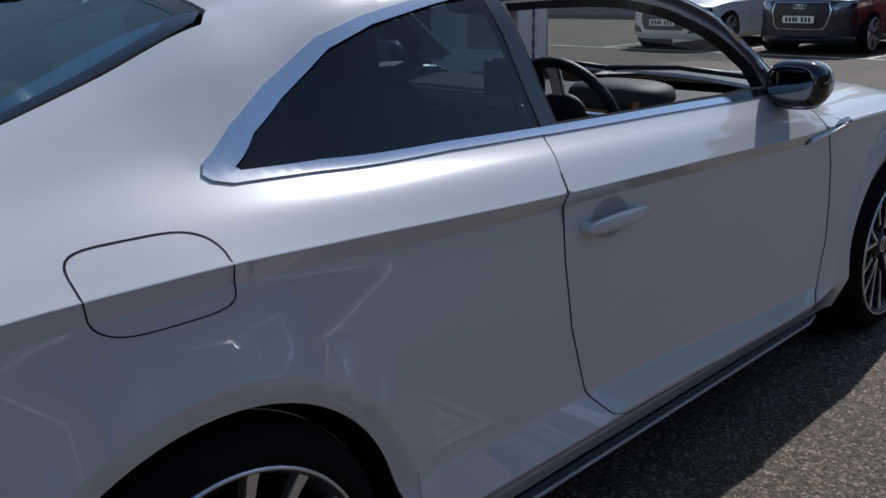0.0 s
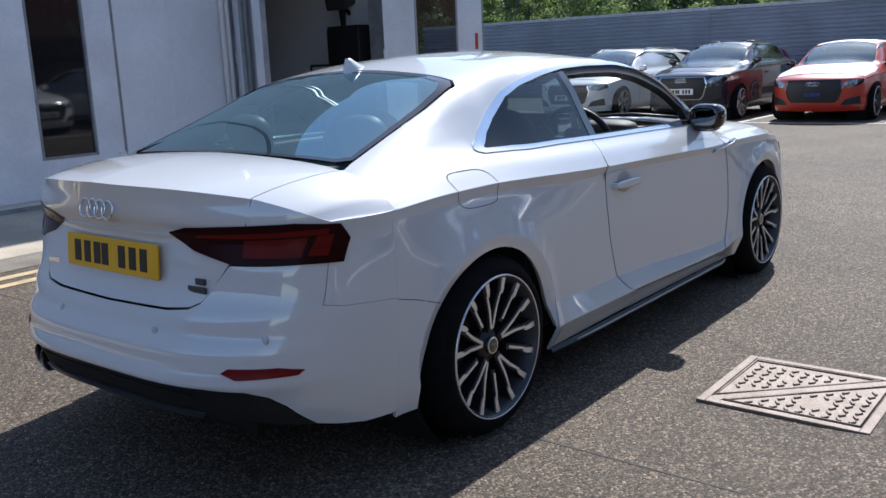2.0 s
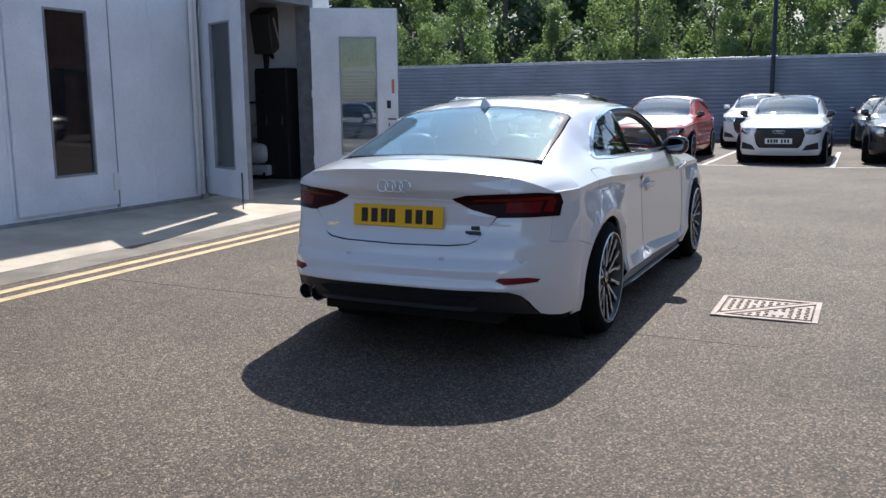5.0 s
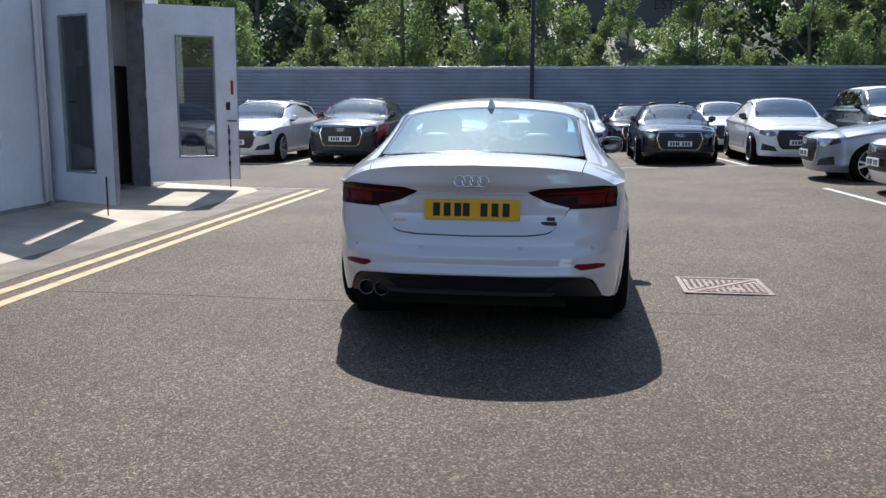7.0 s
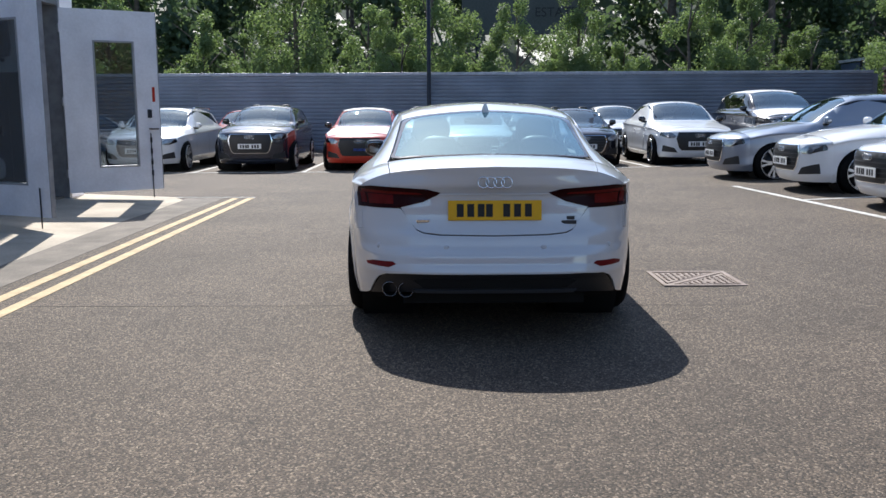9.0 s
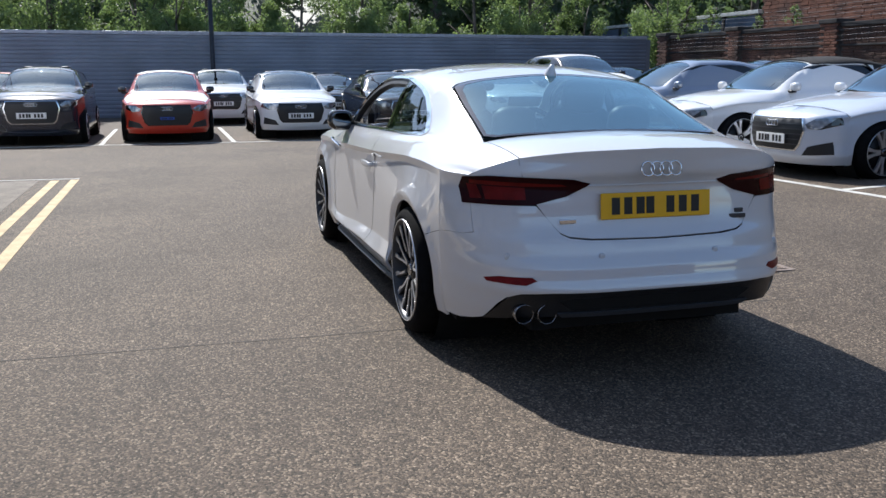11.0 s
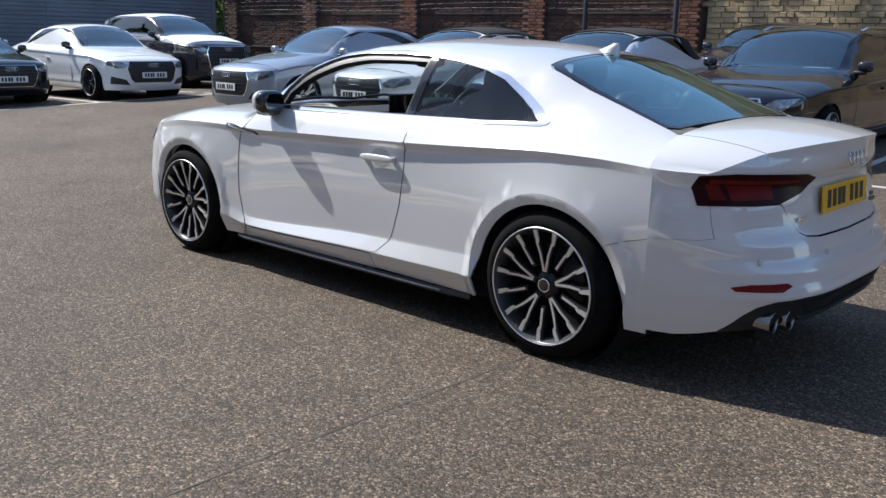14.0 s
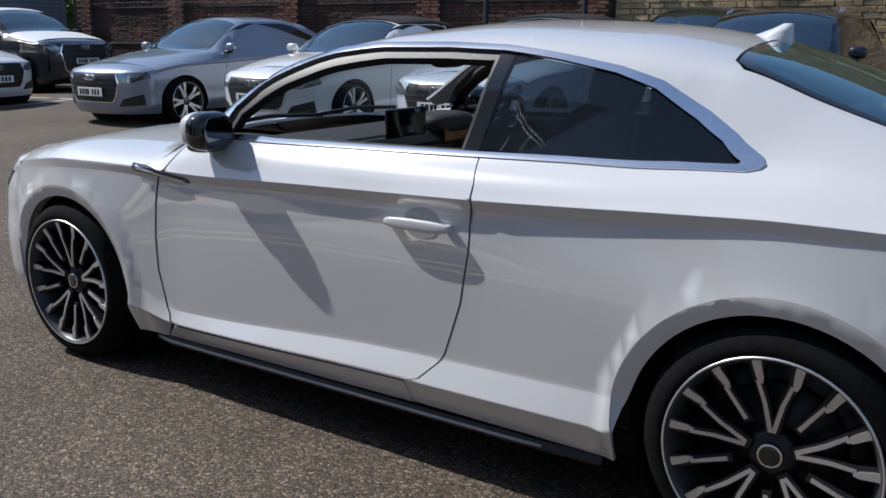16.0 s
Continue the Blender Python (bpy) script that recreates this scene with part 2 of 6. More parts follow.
def box(bm, x0, x1, y0, y1, z0, z1, bevel=0.0, m=None):
    vs = [bm.verts.new((x, y, z)) for z in (z0, z1) for x, y in ((x0, y0), (x1, y0), (x1, y1), (x0, y1))]
    fs = [bm.faces.new([vs[i] for i in f]) for f in ((3, 2, 1, 0), (4, 5, 6, 7), (0, 1, 5, 4), (1, 2, 6, 5), (2, 3, 7, 6), (3, 0, 4, 7))]
    if bevel:
        es = list({e for f in fs for e in f.edges})
        out = bmesh.ops.bevel(bm, geom=es, offset=bevel, segments=2, affect="EDGES", profile=0.5)
        vs = list({v for f in out["faces"] for v in f.verts} | {v for v in vs if v.is_valid})
    if m:
        bmesh.ops.transform(bm, matrix=m, verts=vs)
    return bm


def boxm(*args, **kw):
    return box(bmesh.new(), *args, **kw)


def lathe(profile, segments=48, axis="y"):
    """Turns a profile of (radius, offset) round the y axis."""
    n = len(profile)
    vs, fs = [], []
    for i in range(segments):
        a = 2 * math.pi * i / segments
        vs += [(r * math.cos(a), o, r * math.sin(a)) for r, o in profile]
        for j in range(n - 1):
            k = ((i + 1) % segments) * n
            fs.append((i * n + j, i * n + j + 1, k + j + 1, k + j))
    bm = bmesh.new()
    bv = [bm.verts.new(v) for v in vs]
    for f in fs:
        bm.faces.new([bv[i] for i in f])
    bmesh.ops.remove_doubles(bm, verts=bm.verts[:], dist=1e-5)
    bmesh.ops.recalc_face_normals(bm, faces=bm.faces[:])
    for f in bm.faces:
        f.smooth = True
    return bm


def tube(points, radius, sides=8, closed=False):
    """A round bar along points; radius may be a list."""
    pts = [Vector(p) for p in points]
    bm, rings = bmesh.new(), []
    n = len(pts)
    for i, p in enumerate(pts):
        d = (pts[(i + 1) % n] - pts[i - 1]) if closed or 0 < i < n - 1 else (pts[1] - pts[0] if i == 0 else pts[-1] - pts[-2])
        d.normalize()
        u = d.cross(Vector((0, 0, 1)) if abs(d.z) < 0.9 else Vector((1, 0, 0))).normalized()
        w = d.cross(u)
        r = radius[i] if isinstance(radius, (list, tuple)) else radius
        rings.append([bm.verts.new(p + r * (math.cos(2 * math.pi * k / sides) * u + math.sin(2 * math.pi * k / sides) * w)) for k in range(sides)])
    for i in range(n if closed else n - 1):
        a, b = rings[i], rings[(i + 1) % n]
        for k in range(sides):
            f = bm.faces.new((a[k], a[(k + 1) % sides], b[(k + 1) % sides], b[k]))
            f.smooth = True
    if not closed:
        bm.faces.new(rings[0][::-1])
        bm.faces.new(rings[-1])
    return bm


def pillow(sx, sy, sz, power=3.2, nu=20, nv=12, m=None):
    """A rounded cushion of that size (superellipsoid)."""
    def c(w, p):
        return math.copysign(abs(w) ** p, w)
    bm = bmesh.new()
    e = 2 / power
    rows = []
    for i in range(nv + 1):
        a = math.pi * (i / nv - 0.5)
        rows.append([bm.verts.new((sx / 2 * c(math.cos(a), e) * c(math.cos(2 * math.pi * k / nu), e), sy / 2 * c(math.cos(a), e) * c(math.sin(2 * math.pi * k / nu), e), sz / 2 * c(math.sin(a), e))) for k in range(nu)])
    for i in range(nv):
        for k in range(nu):
            f = bm.faces.new((rows[i][k], rows[i][(k + 1) % nu], rows[i + 1][(k + 1) % nu], rows[i + 1][k]))
            f.smooth = True
    bmesh.ops.remove_doubles(bm, verts=bm.verts[:], dist=1e-5)
    if m:
        bmesh.ops.transform(bm, matrix=m, verts=bm.verts[:])
    return bm


# ---- curved sheets ----
def slopes(x, y):
    """Monotone cubic slopes of y (n, ...) at x (n)."""
    h = np.diff(x).reshape(-1, *([1] * (y.ndim - 1)))
    d = np.diff(y, axis=0) / h
    s = np.zeros_like(y)
    s[0], s[-1] = d[0], d[-1]
    if len(x) > 2:
        w1, w2 = 2 * h[1:] + h[:-1], h[1:] + 2 * h[:-1]
        ok = d[:-1] * d[1:] > 0
        with np.errstate(divide="ignore", invalid="ignore"):
            hm = (w1 + w2) / (w1 / d[:-1] + w2 / d[1:])
        s[1:-1] = np.where(ok, hm, 0)
    return s


def glide(x, y, q):
    """Monotone cubic through (x, y) at q; straight on beyond the ends."""
    x, y, q = np.asarray(x, float), np.asarray(y, float), np.asarray(q, float)
    s = slopes(x, y)
    i = np.clip(np.searchsorted(x, q) - 1, 0, len(x) - 2)
    h = x[i + 1] - x[i]
    t = (q - x[i]) / h
    inside = (1 + 2 * t) * (1 - t) ** 2 * y[i] + t * (1 - t) ** 2 * h * s[i] + t * t * (3 - 2 * t) * y[i + 1] + t * t * (t - 1) * h * s[i + 1]
    return np.where(t < 0, y[0] + (q - x[0]) * s[0], np.where(t > 1, y[-1] + (q - x[-1]) * s[-1], inside))


class Hull:
    """A car's skin: eleven lines along the car (sill 0, crease 5, centre 10), each through (x, y, z) points, and the section between them."""

    def __init__(self, lines, breaks=(0, 1, 2, 4, 5), flares=()):
        self.lines, self.breaks, self.flares = [np.array(k, float) for k in lines], breaks, flares

    def knots(self, x):
        Y = np.stack([glide(k[:, 0], k[:, 1], x) for k in self.lines], 1)
        Z = np.stack([glide(k[:, 0], k[:, 2], x) for k in self.lines], 1)
        return Y, Z

    def at(self, x, v):
        x, v = np.asarray(x, float), np.asarray(v, float)
        side = np.where(v > 10, -1.0, 1.0)
        w = np.where(v > 10, 20 - v, v)
        Y, Z = self.knots(x)
        Y, Z = np.concatenate([Y, -Y[:, 9:10]], 1), np.concatenate([Z, Z[:, 9:10]], 1)
        y, z = np.zeros_like(w), np.zeros_like(w)
        cuts = [*self.breaks, 11]
        for a, b in zip(cuts[:-1], cuts[1:]):
            pick = (w >= a) & ((w < b) | (b == 11)) if a else (w < b)
            if not pick.any():
                continue
            k = np.arange(a, b + 1, dtype=float)
            for src, dst in ((Y, y), (Z, z)):
                yy = src[pick][:, a:b + 1].T
                s = slopes(k, yy) if b - a > 1 else np.repeat(np.diff(yy, axis=0), 2, 0)
                ww = w[pick]
                i = np.clip(np.floor(ww).astype(int) - a, 0, b - a - 1)
                t = ww - a - i
                c = np.arange(len(ww))
                dst[pick] = (1 + 2 * t) * (1 - t) ** 2 * yy[i, c] + t * (1 - t) ** 2 * s[i, c] + t * t * (3 - 2 * t) * yy[i + 1, c] + t * t * (t - 1) * s[i + 1, c]
        for cx, cz, r0, r1, amp in self.flares:
            t = np.clip((np.hypot(x - cx, z - cz) - r0) / (r1 - r0), 0, 1)
            y = y + np.where(w < 5, amp * (1 - t * t * (3 - 2 * t)), 0)
        return np.stack([x, side * y, z], 1)

    def levels(self, loop):
        x, z = np.array([p[0] for p in loop], float), [p[1] for p in loop]
        v = np.linspace(0, 10, 241)
        p = self.at(np.repeat(x, 241), np.tile(v, len(x)))[:, 2].reshape(-1, 241)
        p = np.maximum.accumulate(p, 1)
        return [(float(a), float(np.interp(b, q, v))) for a, b, q in zip(x, z, p)]

    def level(self, x, z):
        """The section coordinate at which the skin at x has the height z."""
        v = np.linspace(0, 10, 301)
        p = self.at(np.full(301, x), v)
        return float(np.interp(z, np.maximum.accumulate(p[:, 2]), v))

    def abreast(self, x, y):
        v = np.linspace(5, 10, 201)
        p = self.at(np.full(201, x), v)
        return float(np.interp(-y, -p[:, 1], v))

    def width(self, x, z):
        return float(self.at([x], [self.level(x, z)])[0, 1])


def dense(loop, step, k):
    out = []
    for a, b in zip(loop, loop[1:] + loop[:1]):
        n = max(1, math.ceil(math.hypot(b[0] - a[0], (b[1] - a[1]) * k) / step))
        out += [(a[0] + (b[0] - a[0]) * i / n, a[1] + (b[1] - a[1]) * i / n) for i in range(n)]
    return out


def inside(loop, pts):
    x, y = pts[:, 0], pts[:, 1]
    r = np.zeros(len(pts), bool)
    for (ax, ay), (bx, by) in zip(loop, loop[1:] + loop[:1]):
        c = (ay > y) != (by > y)
        if ay != by:
            r ^= c & (x < (bx - ax) * (y - ay) / (by - ay) + ax)
    return r


def sheet(name, surface, loop, k=0.12, step=0.04, rows=(), holes=(), lift=0.0, rim=0.012, out=None):
    """A panel cut along a loop out of a surface (a, b) -> place, with smooth normals and a turned-in edge. k: metres for one unit of b.
    out: a point inside the car, from which the panel faces away."""
    from mathutils.geometry import delaunay_2d_cdt
    loops = [dense(list(l), step, k) for l in (loop, *holes)]
    flat = np.array([p for l in loops for p in l])
    a0, b0 = flat.min(0)
    a1, b1 = flat.max(0)
    bs = sorted(set(np.arange(b0 + step / k / 2, b1, step / k).round(4)) | {r for r in rows if b0 < r < b1})
    grid = np.array([(a, b) for b in bs for a in np.arange(a0 + step / 2, a1, step)])
    if len(grid):
        ok = inside(loops[0], grid)
        for h in loops[1:]:
            ok &= ~inside(h, grid)
        grid = grid[ok]
        if len(grid):
            d = np.min(np.hypot(grid[:, None, 0] - flat[None, :, 0], (grid[:, None, 1] - flat[None, :, 1]) * k), 1)
            grid = grid[d > step * 0.4]
    allp = np.concatenate([flat, grid]) if len(grid) else flat
    edges, i = [], 0
    for l in loops:
        edges += [(i + j, i + (j + 1) % len(l)) for j in range(len(l))]
        i += len(l)
    co, _, fs, ov, _, _ = delaunay_2d_cdt([Vector((p[0], p[1] * k)) for p in allp], edges, [], 0, 1e-6)
    P = np.array([(c.x, c.y / k) for c in co])
    F = np.array([f for f in fs if len(f) == 3])
    mid = P[F].mean(1)
    ok = inside(loops[0], mid)
    for h in loops[1:]:
        ok &= ~inside(h, mid)
    F = F[ok]
    e = 0.004
    p = surface(P[:, 0], P[:, 1])
    n = np.cross(surface(P[:, 0] + e, P[:, 1]) - surface(P[:, 0] - e, P[:, 1]), surface(P[:, 0], P[:, 1] + e / k) - surface(P[:, 0], P[:, 1] - e / k))
    n /= np.maximum(np.linalg.norm(n, axis=1, keepdims=True), 1e-9)
    c = np.array(out if out is not None else (1.2, 0, 0.6))
    if ((p - c) * n).sum() < 0:
        n = -n
    p = p + n * lift
    fn = np.cross(p[F[:, 1]] - p[F[:, 0]], p[F[:, 2]] - p[F[:, 0]])
    bad = (fn * n[F].mean(1)).sum(1) < 0
    F[bad] = F[bad][:, ::-1]
    verts, norms, faces = list(p), list(n), [tuple(f) for f in F]
    if rim:
        count = {}
        for f in F:
            for u, w in ((f[0], f[1]), (f[1], f[2]), (f[2], f[0])):
                count[(u, w)] = 1
        for (u, w) in [q for q in count if (q[1], q[0]) not in count]:
            side = np.cross(p[w] - p[u], n[u])
            side /= max(np.linalg.norm(side), 1e-9)
            s = len(verts)
            verts += [p[u], p[w], p[w] - n[w] * rim, p[u] - n[u] * rim]
            norms += [side] * 4
            faces.append((s + 1, s, s + 3, s + 2))
    return arrays(name, verts, faces, norms)


def mirrored(loop):
    return [(x, 20 - v) for x, v in loop][::-1]


def arc(cx, cz, r, a0, a1, n=24):
    return [(cx + r * math.cos(radians(a0 + (a1 - a0) * i / n)), cz + r * math.sin(radians(a0 + (a1 - a0) * i / n))) for i in range(n + 1)]


# ---- the yard ----
def fall(x, y=0.0):
    """The yard falls gently away beyond the car and rises towards the brick wall."""
    a = -0.0030 * max(0.0, min(x, 40.0) - 4.0)
    s = 1.0 - 0.5 * max(0.0, min(1.0, (x - 12.5) / 5.5))
    return a + s * 0.038 * max(0.0, min(-y, 11.0) - 1.8)


def strip(name, material, corners, lift=0.004, label="", category="road marking", kind="structure", thick=0.003, cuts=12):
    """A thin painted or cast strip that follows the fall of the yard, between two edges (x0, y0) (x1, y1) of a width."""
    (x0, y0), (x1, y1), w = corners
    d = Vector((x1 - x0, y1 - y0)).normalized()
    s = Vector((-d.y, d.x)) * w / 2
    bm, rows = bmesh.new(), []
    for i in range(cuts + 1):
        x, y = x0 + (x1 - x0) * i / cuts, y0 + (y1 - y0) * i / cuts
        jag = 0.006 * math.sin(i * 2.3)
        rows.append([bm.verts.new((x + k * s.x, y + k * s.y, fall(x + k * s.x, y + k * s.y) + z)) for k, z in ((-1 - jag, lift - thick), (-1 - jag, lift), (1 + jag, lift), (1 + jag, lift - thick))])
    for a, b in zip(rows[:-1], rows[1:]):
        for k in range(3):
            bm.faces.new((a[k], b[k], b[k + 1], a[k + 1]))
    bmesh.ops.recalc_face_normals(bm, faces=bm.faces[:])
    return tagged(part(name, bm, material), label, category, kind=kind)


bm = bmesh.new()
xs = [-300, -60, -20, -8, -2, 4, 8, 12.5, 14, 16, 18, 20, 24, 28, 34, 40, 80, 300]
ys = [-300, -60, -20, -11, -8, -5, -1.8, 0, 10, 20, 60, 300]
grid = [[bm.verts.new((x, y, fall(x, y))) for y in ys] for x in xs]
for i in range(len(xs) - 1):
    for j in range(len(ys) - 1):
        bm.faces.new((grid[i][j], grid[i + 1][j], grid[i + 1][j + 1], grid[i][j + 1]))
ground = tagged(part("ground", bm, ASPHALT), "worn grey brown asphalt of the car yard", "ground", kind="structure")

strip("yellow_line", LINE_YELLOW, ((-9.0, 3.10), (7.83, 3.24), 0.10), label="faded yellow no-parking line on the asphalt", cuts=60)
strip("yellow_line", LINE_YELLOW, ((-9.0, 3.33), (7.80, 3.47), 0.10), label="faded yellow no-parking line on the asphalt", cuts=60)
strip("gutter_strip", CONCRETE_WORN, ((-9.0, 3.83), (7.85, 3.94), 0.56), lift=0.003, label="worn grey concrete gutter strip beside the apron", category="gutter", cuts=40)
strip("end_line", LINE_WHITE, ((7.95, 3.2), (8.05, 5.6), 0.05), label="thin pale line at the end of the apron", cuts=6)
strip("asphalt_seam", mat("dark_seam", (0.070, 0.062, 0.053), 0.85, var=0.4, scale=6, fine=0.3), ((0.02, -1.75), (0.07, 3.1), 0.009), lift=0.0015, thick=0.001, label="dark sealed joint across the asphalt", category="joint", cuts=60)
strip("asphalt_seam", bpy.data.materials["dark_seam"], ((-3.35, 3.0), (-3.07, -1.75), 0.007), lift=0.0015, thick=0.001, label="dark sealed joint across the asphalt", category="joint", cuts=60)
strip("bay_line", LINE_WHITE, ((13.95, 9.6), (14.1, -8.4), 0.09), label="worn white parking bay line", cuts=40)
for y in (8.3, 5.85, 3.4, 0.9, -1.55, -4.3, -6.9):
    strip("bay_line", LINE_WHITE, ((14.0, y), (19.6, y + 0.05), 0.09), label="worn white parking bay line", cuts=14)
strip("bay_line", LINE_WHITE, ((8.45, -4.37), (-8.0, -5.15), 0.09), label="worn white parking bay line", cuts=60)
for x in (6.05, 3.40, 0.80, -1.85, -4.5):
    strip("bay_line", LINE_WHITE, ((x, -4.72 + 0.048 * (x - 1)), (x + 0.05, -9.4), 0.09), label="worn white parking bay line", cuts=20)

# the sloping concrete apron before the workshop
WALL_Y, APRON = 5.58, 0.13
bm = bmesh.new()
prof = [(-9.2, 4.02), (0.0, 4.06), (7.5, 4.18), (8.0, 4.45), (8.15, 5.0), (8.2, 9.0)]
lo = [bm.verts.new((x, y, 0.006 + fall(x))) for x, y in prof]
hi = [bm.verts.new((x, WALL_Y + 0.3 if i < 4 else WALL_Y + 0.3 + (i - 3) * 1.2, APRON)) for i, (x, _) in enumerate([(-9.2, 0), (0, 0), (6.6, 0), (7.3, 0), (7.6, 0), (7.7, 0)])]
for i in range(5):
    bm.faces.new((lo[i], lo[i + 1], hi[i + 1], hi[i]))
bmesh.ops.subdivide_edges(bm, edges=bm.edges[:], cuts=3, use_grid_fill=True)
tagged(part("apron", bm, CONCRETE), "pale sloping concrete apron along the workshop", "apron", kind="structure")

# the workshop wall with its opening
TOP = 6.2
OPEN_L, OPEN_R, HEAD, WALL_END = 4.22, 6.72, 2.80, 7.30
wall = tagged(part("wall_north", boxm(-9.0, OPEN_L - 0.02, WALL_Y, WALL_Y + 0.2, 0.0, TOP, 0.004), WALL_WHITE), "white coated steel wall of the workshop", "wall", kind="structure")
part("pier", boxm(OPEN_R + 0.02, WALL_END, WALL_Y, WALL_Y + 0.2, 0.0, TOP, 0.004), WALL_WHITE, wall)
part("lintel", boxm(OPEN_L - 0.02, OPEN_R + 0.02, WALL_Y, WALL_Y + 0.2, HEAD, TOP, 0.004), WALL_WHITE, wall)
for x in (-6.2, -3.4, -0.6, 1.30, 2.70, 3.35):
    part("panel_joint", boxm(x - 0.02, x + 0.02, WALL_Y - 0.012, WALL_Y + 0.01, 0.16, TOP - 0.1, 0.004), DOOR_TRIM if x == 2.70 else WALL_WHITE, wall)
part("end_return", boxm(WALL_END - 0.2, WALL_END, WALL_Y + 0.2, 16.0, 0.0, TOP, 0.004), WALL_WHITE, wall)
part("plinth", boxm(-9.0, OPEN_L - 0.05, WALL_Y - 0.006, WALL_Y + 0.02, 0.1, 0.152, 0.003), DOOR_TRIM, wall)
part("jamb", boxm(OPEN_L - 0.10, OPEN_L, WALL_Y - 0.03, WALL_Y + 0.24, APRON - 0.03, HEAD + 0.08, 0.006), DOOR_TRIM, wall)
part("jamb", boxm(OPEN_R, OPEN_R + 0.08, WALL_Y - 0.03, WALL_Y + 0.24, APRON - 0.03, HEAD + 0.08, 0.006), DOOR_TRIM, wall)
part("head_frame", boxm(OPEN_L, OPEN_R, WALL_Y - 0.025, WALL_Y + 0.235, HEAD - 0.05, HEAD + 0.07, 0.006), DOOR_TRIM, wall)
for x in (4.03, 4.10):
    part("downpipe", tube([(x, WALL_Y - 0.05, 0.18), (x, WALL_Y - 0.05, TOP)], 0.028, 12), WALL_WHITE, wall)
part("junction_box", boxm(2.60, 2.68, WALL_Y - 0.06, WALL_Y, 0.36, 0.56, 0.008), PAPER, wall)


def leaf(name, hinge, tip, label, glass_at, bolts):
    """An outward-opened steel leaf with a tall pane; x runs from its hinge to its free edge."""
    hx, hy = hinge
    w = math.hypot(tip[0] - hx, tip[1] - hy)
    a = math.degrees(math.atan2(tip[1] - hy, tip[0] - hx))
    d = thing(name, label, "door", pose(hx, hy, 0, 0, 0, a), kind="structure")
    z0, z1, g0, g1, u0, u1 = 0.18, 2.72, 0.52, 2.30, *glass_at
    for n, q in (("stile", (0, u0, z0, z1)), ("stile", (u1, w, z0, z1)), ("rail", (u0, u1, z0, g0)), ("rail", (u0, u1, g1, z1))):
        part(n, boxm(q[0], q[1], -0.025, 0.025, q[2], q[3]), DOOR_WHITE, d)
    pane = part("pane", boxm(u0, u1, -0.004, 0.004, g0, g1), GLASS_DOOR, d, "clear reflecting pane")
    pane.visible_shadow = False
    for q in ((u0, u0 + 0.025, g0, g1), (u1 - 0.025, u1, g0, g1), (u0 + 0.025, u1 - 0.025, g0, g0 + 0.025), (u0 + 0.025, u1 - 0.025, g1 - 0.025, g1)):
        part("glazing_bead", boxm(q[0], q[1], -0.032, 0.032, q[2], q[3], 0.004), DOOR_TRIM, d)
    part("edge_strip", boxm(w - 0.006, w + 0.006, -0.028, 0.028, z0, z1, 0.002), DOOR_TRIM, d)
    for z in (0.45, 1.45, 2.45):
        part("hinge", boxm(-0.015, 0.03, -0.034, 0.034, z - 0.06, z + 0.06, 0.006), DOOR_WHITE, d)
    if bolts:
        for s in (-1, 1):
            part("lever_handle", tube([(w - 0.16, s * 0.03, 1.06), (w - 0.16, s * 0.08, 1.06), (w - 0.04, s * 0.085, 1.06)], 0.011), POLE, d)
            part("lock_case", boxm(w - 0.18, w - 0.12, s * 0.026, s * 0.045, 1.22, 1.34, 0.006), POLE, d)
        part("sticker", boxm(w - 0.10, w - 0.06, -0.03, 0.03, 1.45, 1.66, 0.002), LAMP_RED_BRIGHT, d)
        for k in range(4):
            part("chain_link", boxm(w - 0.165, w - 0.135, -0.05, -0.027, 0.38 + 0.16 * k, 0.46 + 0.16 * k, 0.008), POLE, d)
    part("drop_bolt", tube([(w - 0.15, -0.035, 1.0 if bolts else 0.5), (w - 0.15, -0.035, 0.06)], 0.008), POLE, d)
    return d


leaf("door_1", (4.22, 5.54), (3.70, 4.47), "white steel workshop door leaf with tall pane, standing open", (0.29, 0.86), False)
leaf("door_2", (6.70, 5.54), (7.43, 4.45), "white steel workshop door leaf with tall pane and drop bolt, standing open", (0.42, 0.99), True)
# the shut leaf further along the wall
d3 = thing("door_3", "white shut steel door leaf with tall dark pane", "door", kind="structure")
for n, q in (("stile", (1.33, 1.80, 0.2, 2.75)), ("stile", (2.38, 2.67, 0.2, 2.75)), ("rail", (1.80, 2.38, 0.2, 0.56)), ("rail", (1.80, 2.38, 2.32, 2.75))):
    part(n, boxm(q[0], q[1], WALL_Y - 0.04, WALL_Y - 0.004, q[2], q[3]), DOOR_WHITE, d3)
part("pane", boxm(1.80, 2.38, WALL_Y - 0.018, WALL_Y - 0.012, 0.56, 2.32), mat("dark_pane", (0.01, 0.011, 0.013), 0.03, coat=1.0, fine=0.1), d3, "dark reflecting pane")
for q in ((1.80, 1.825, 0.56, 2.32), (2.355, 2.38, 0.56, 2.32), (1.825, 2.355, 0.56, 0.585), (1.825, 2.355, 2.295, 2.32)):
    part("glazing_bead", boxm(q[0], q[1], WALL_Y - 0.047, WALL_Y - 0.006, q[2], q[3], 0.003), DOOR_TRIM, d3)

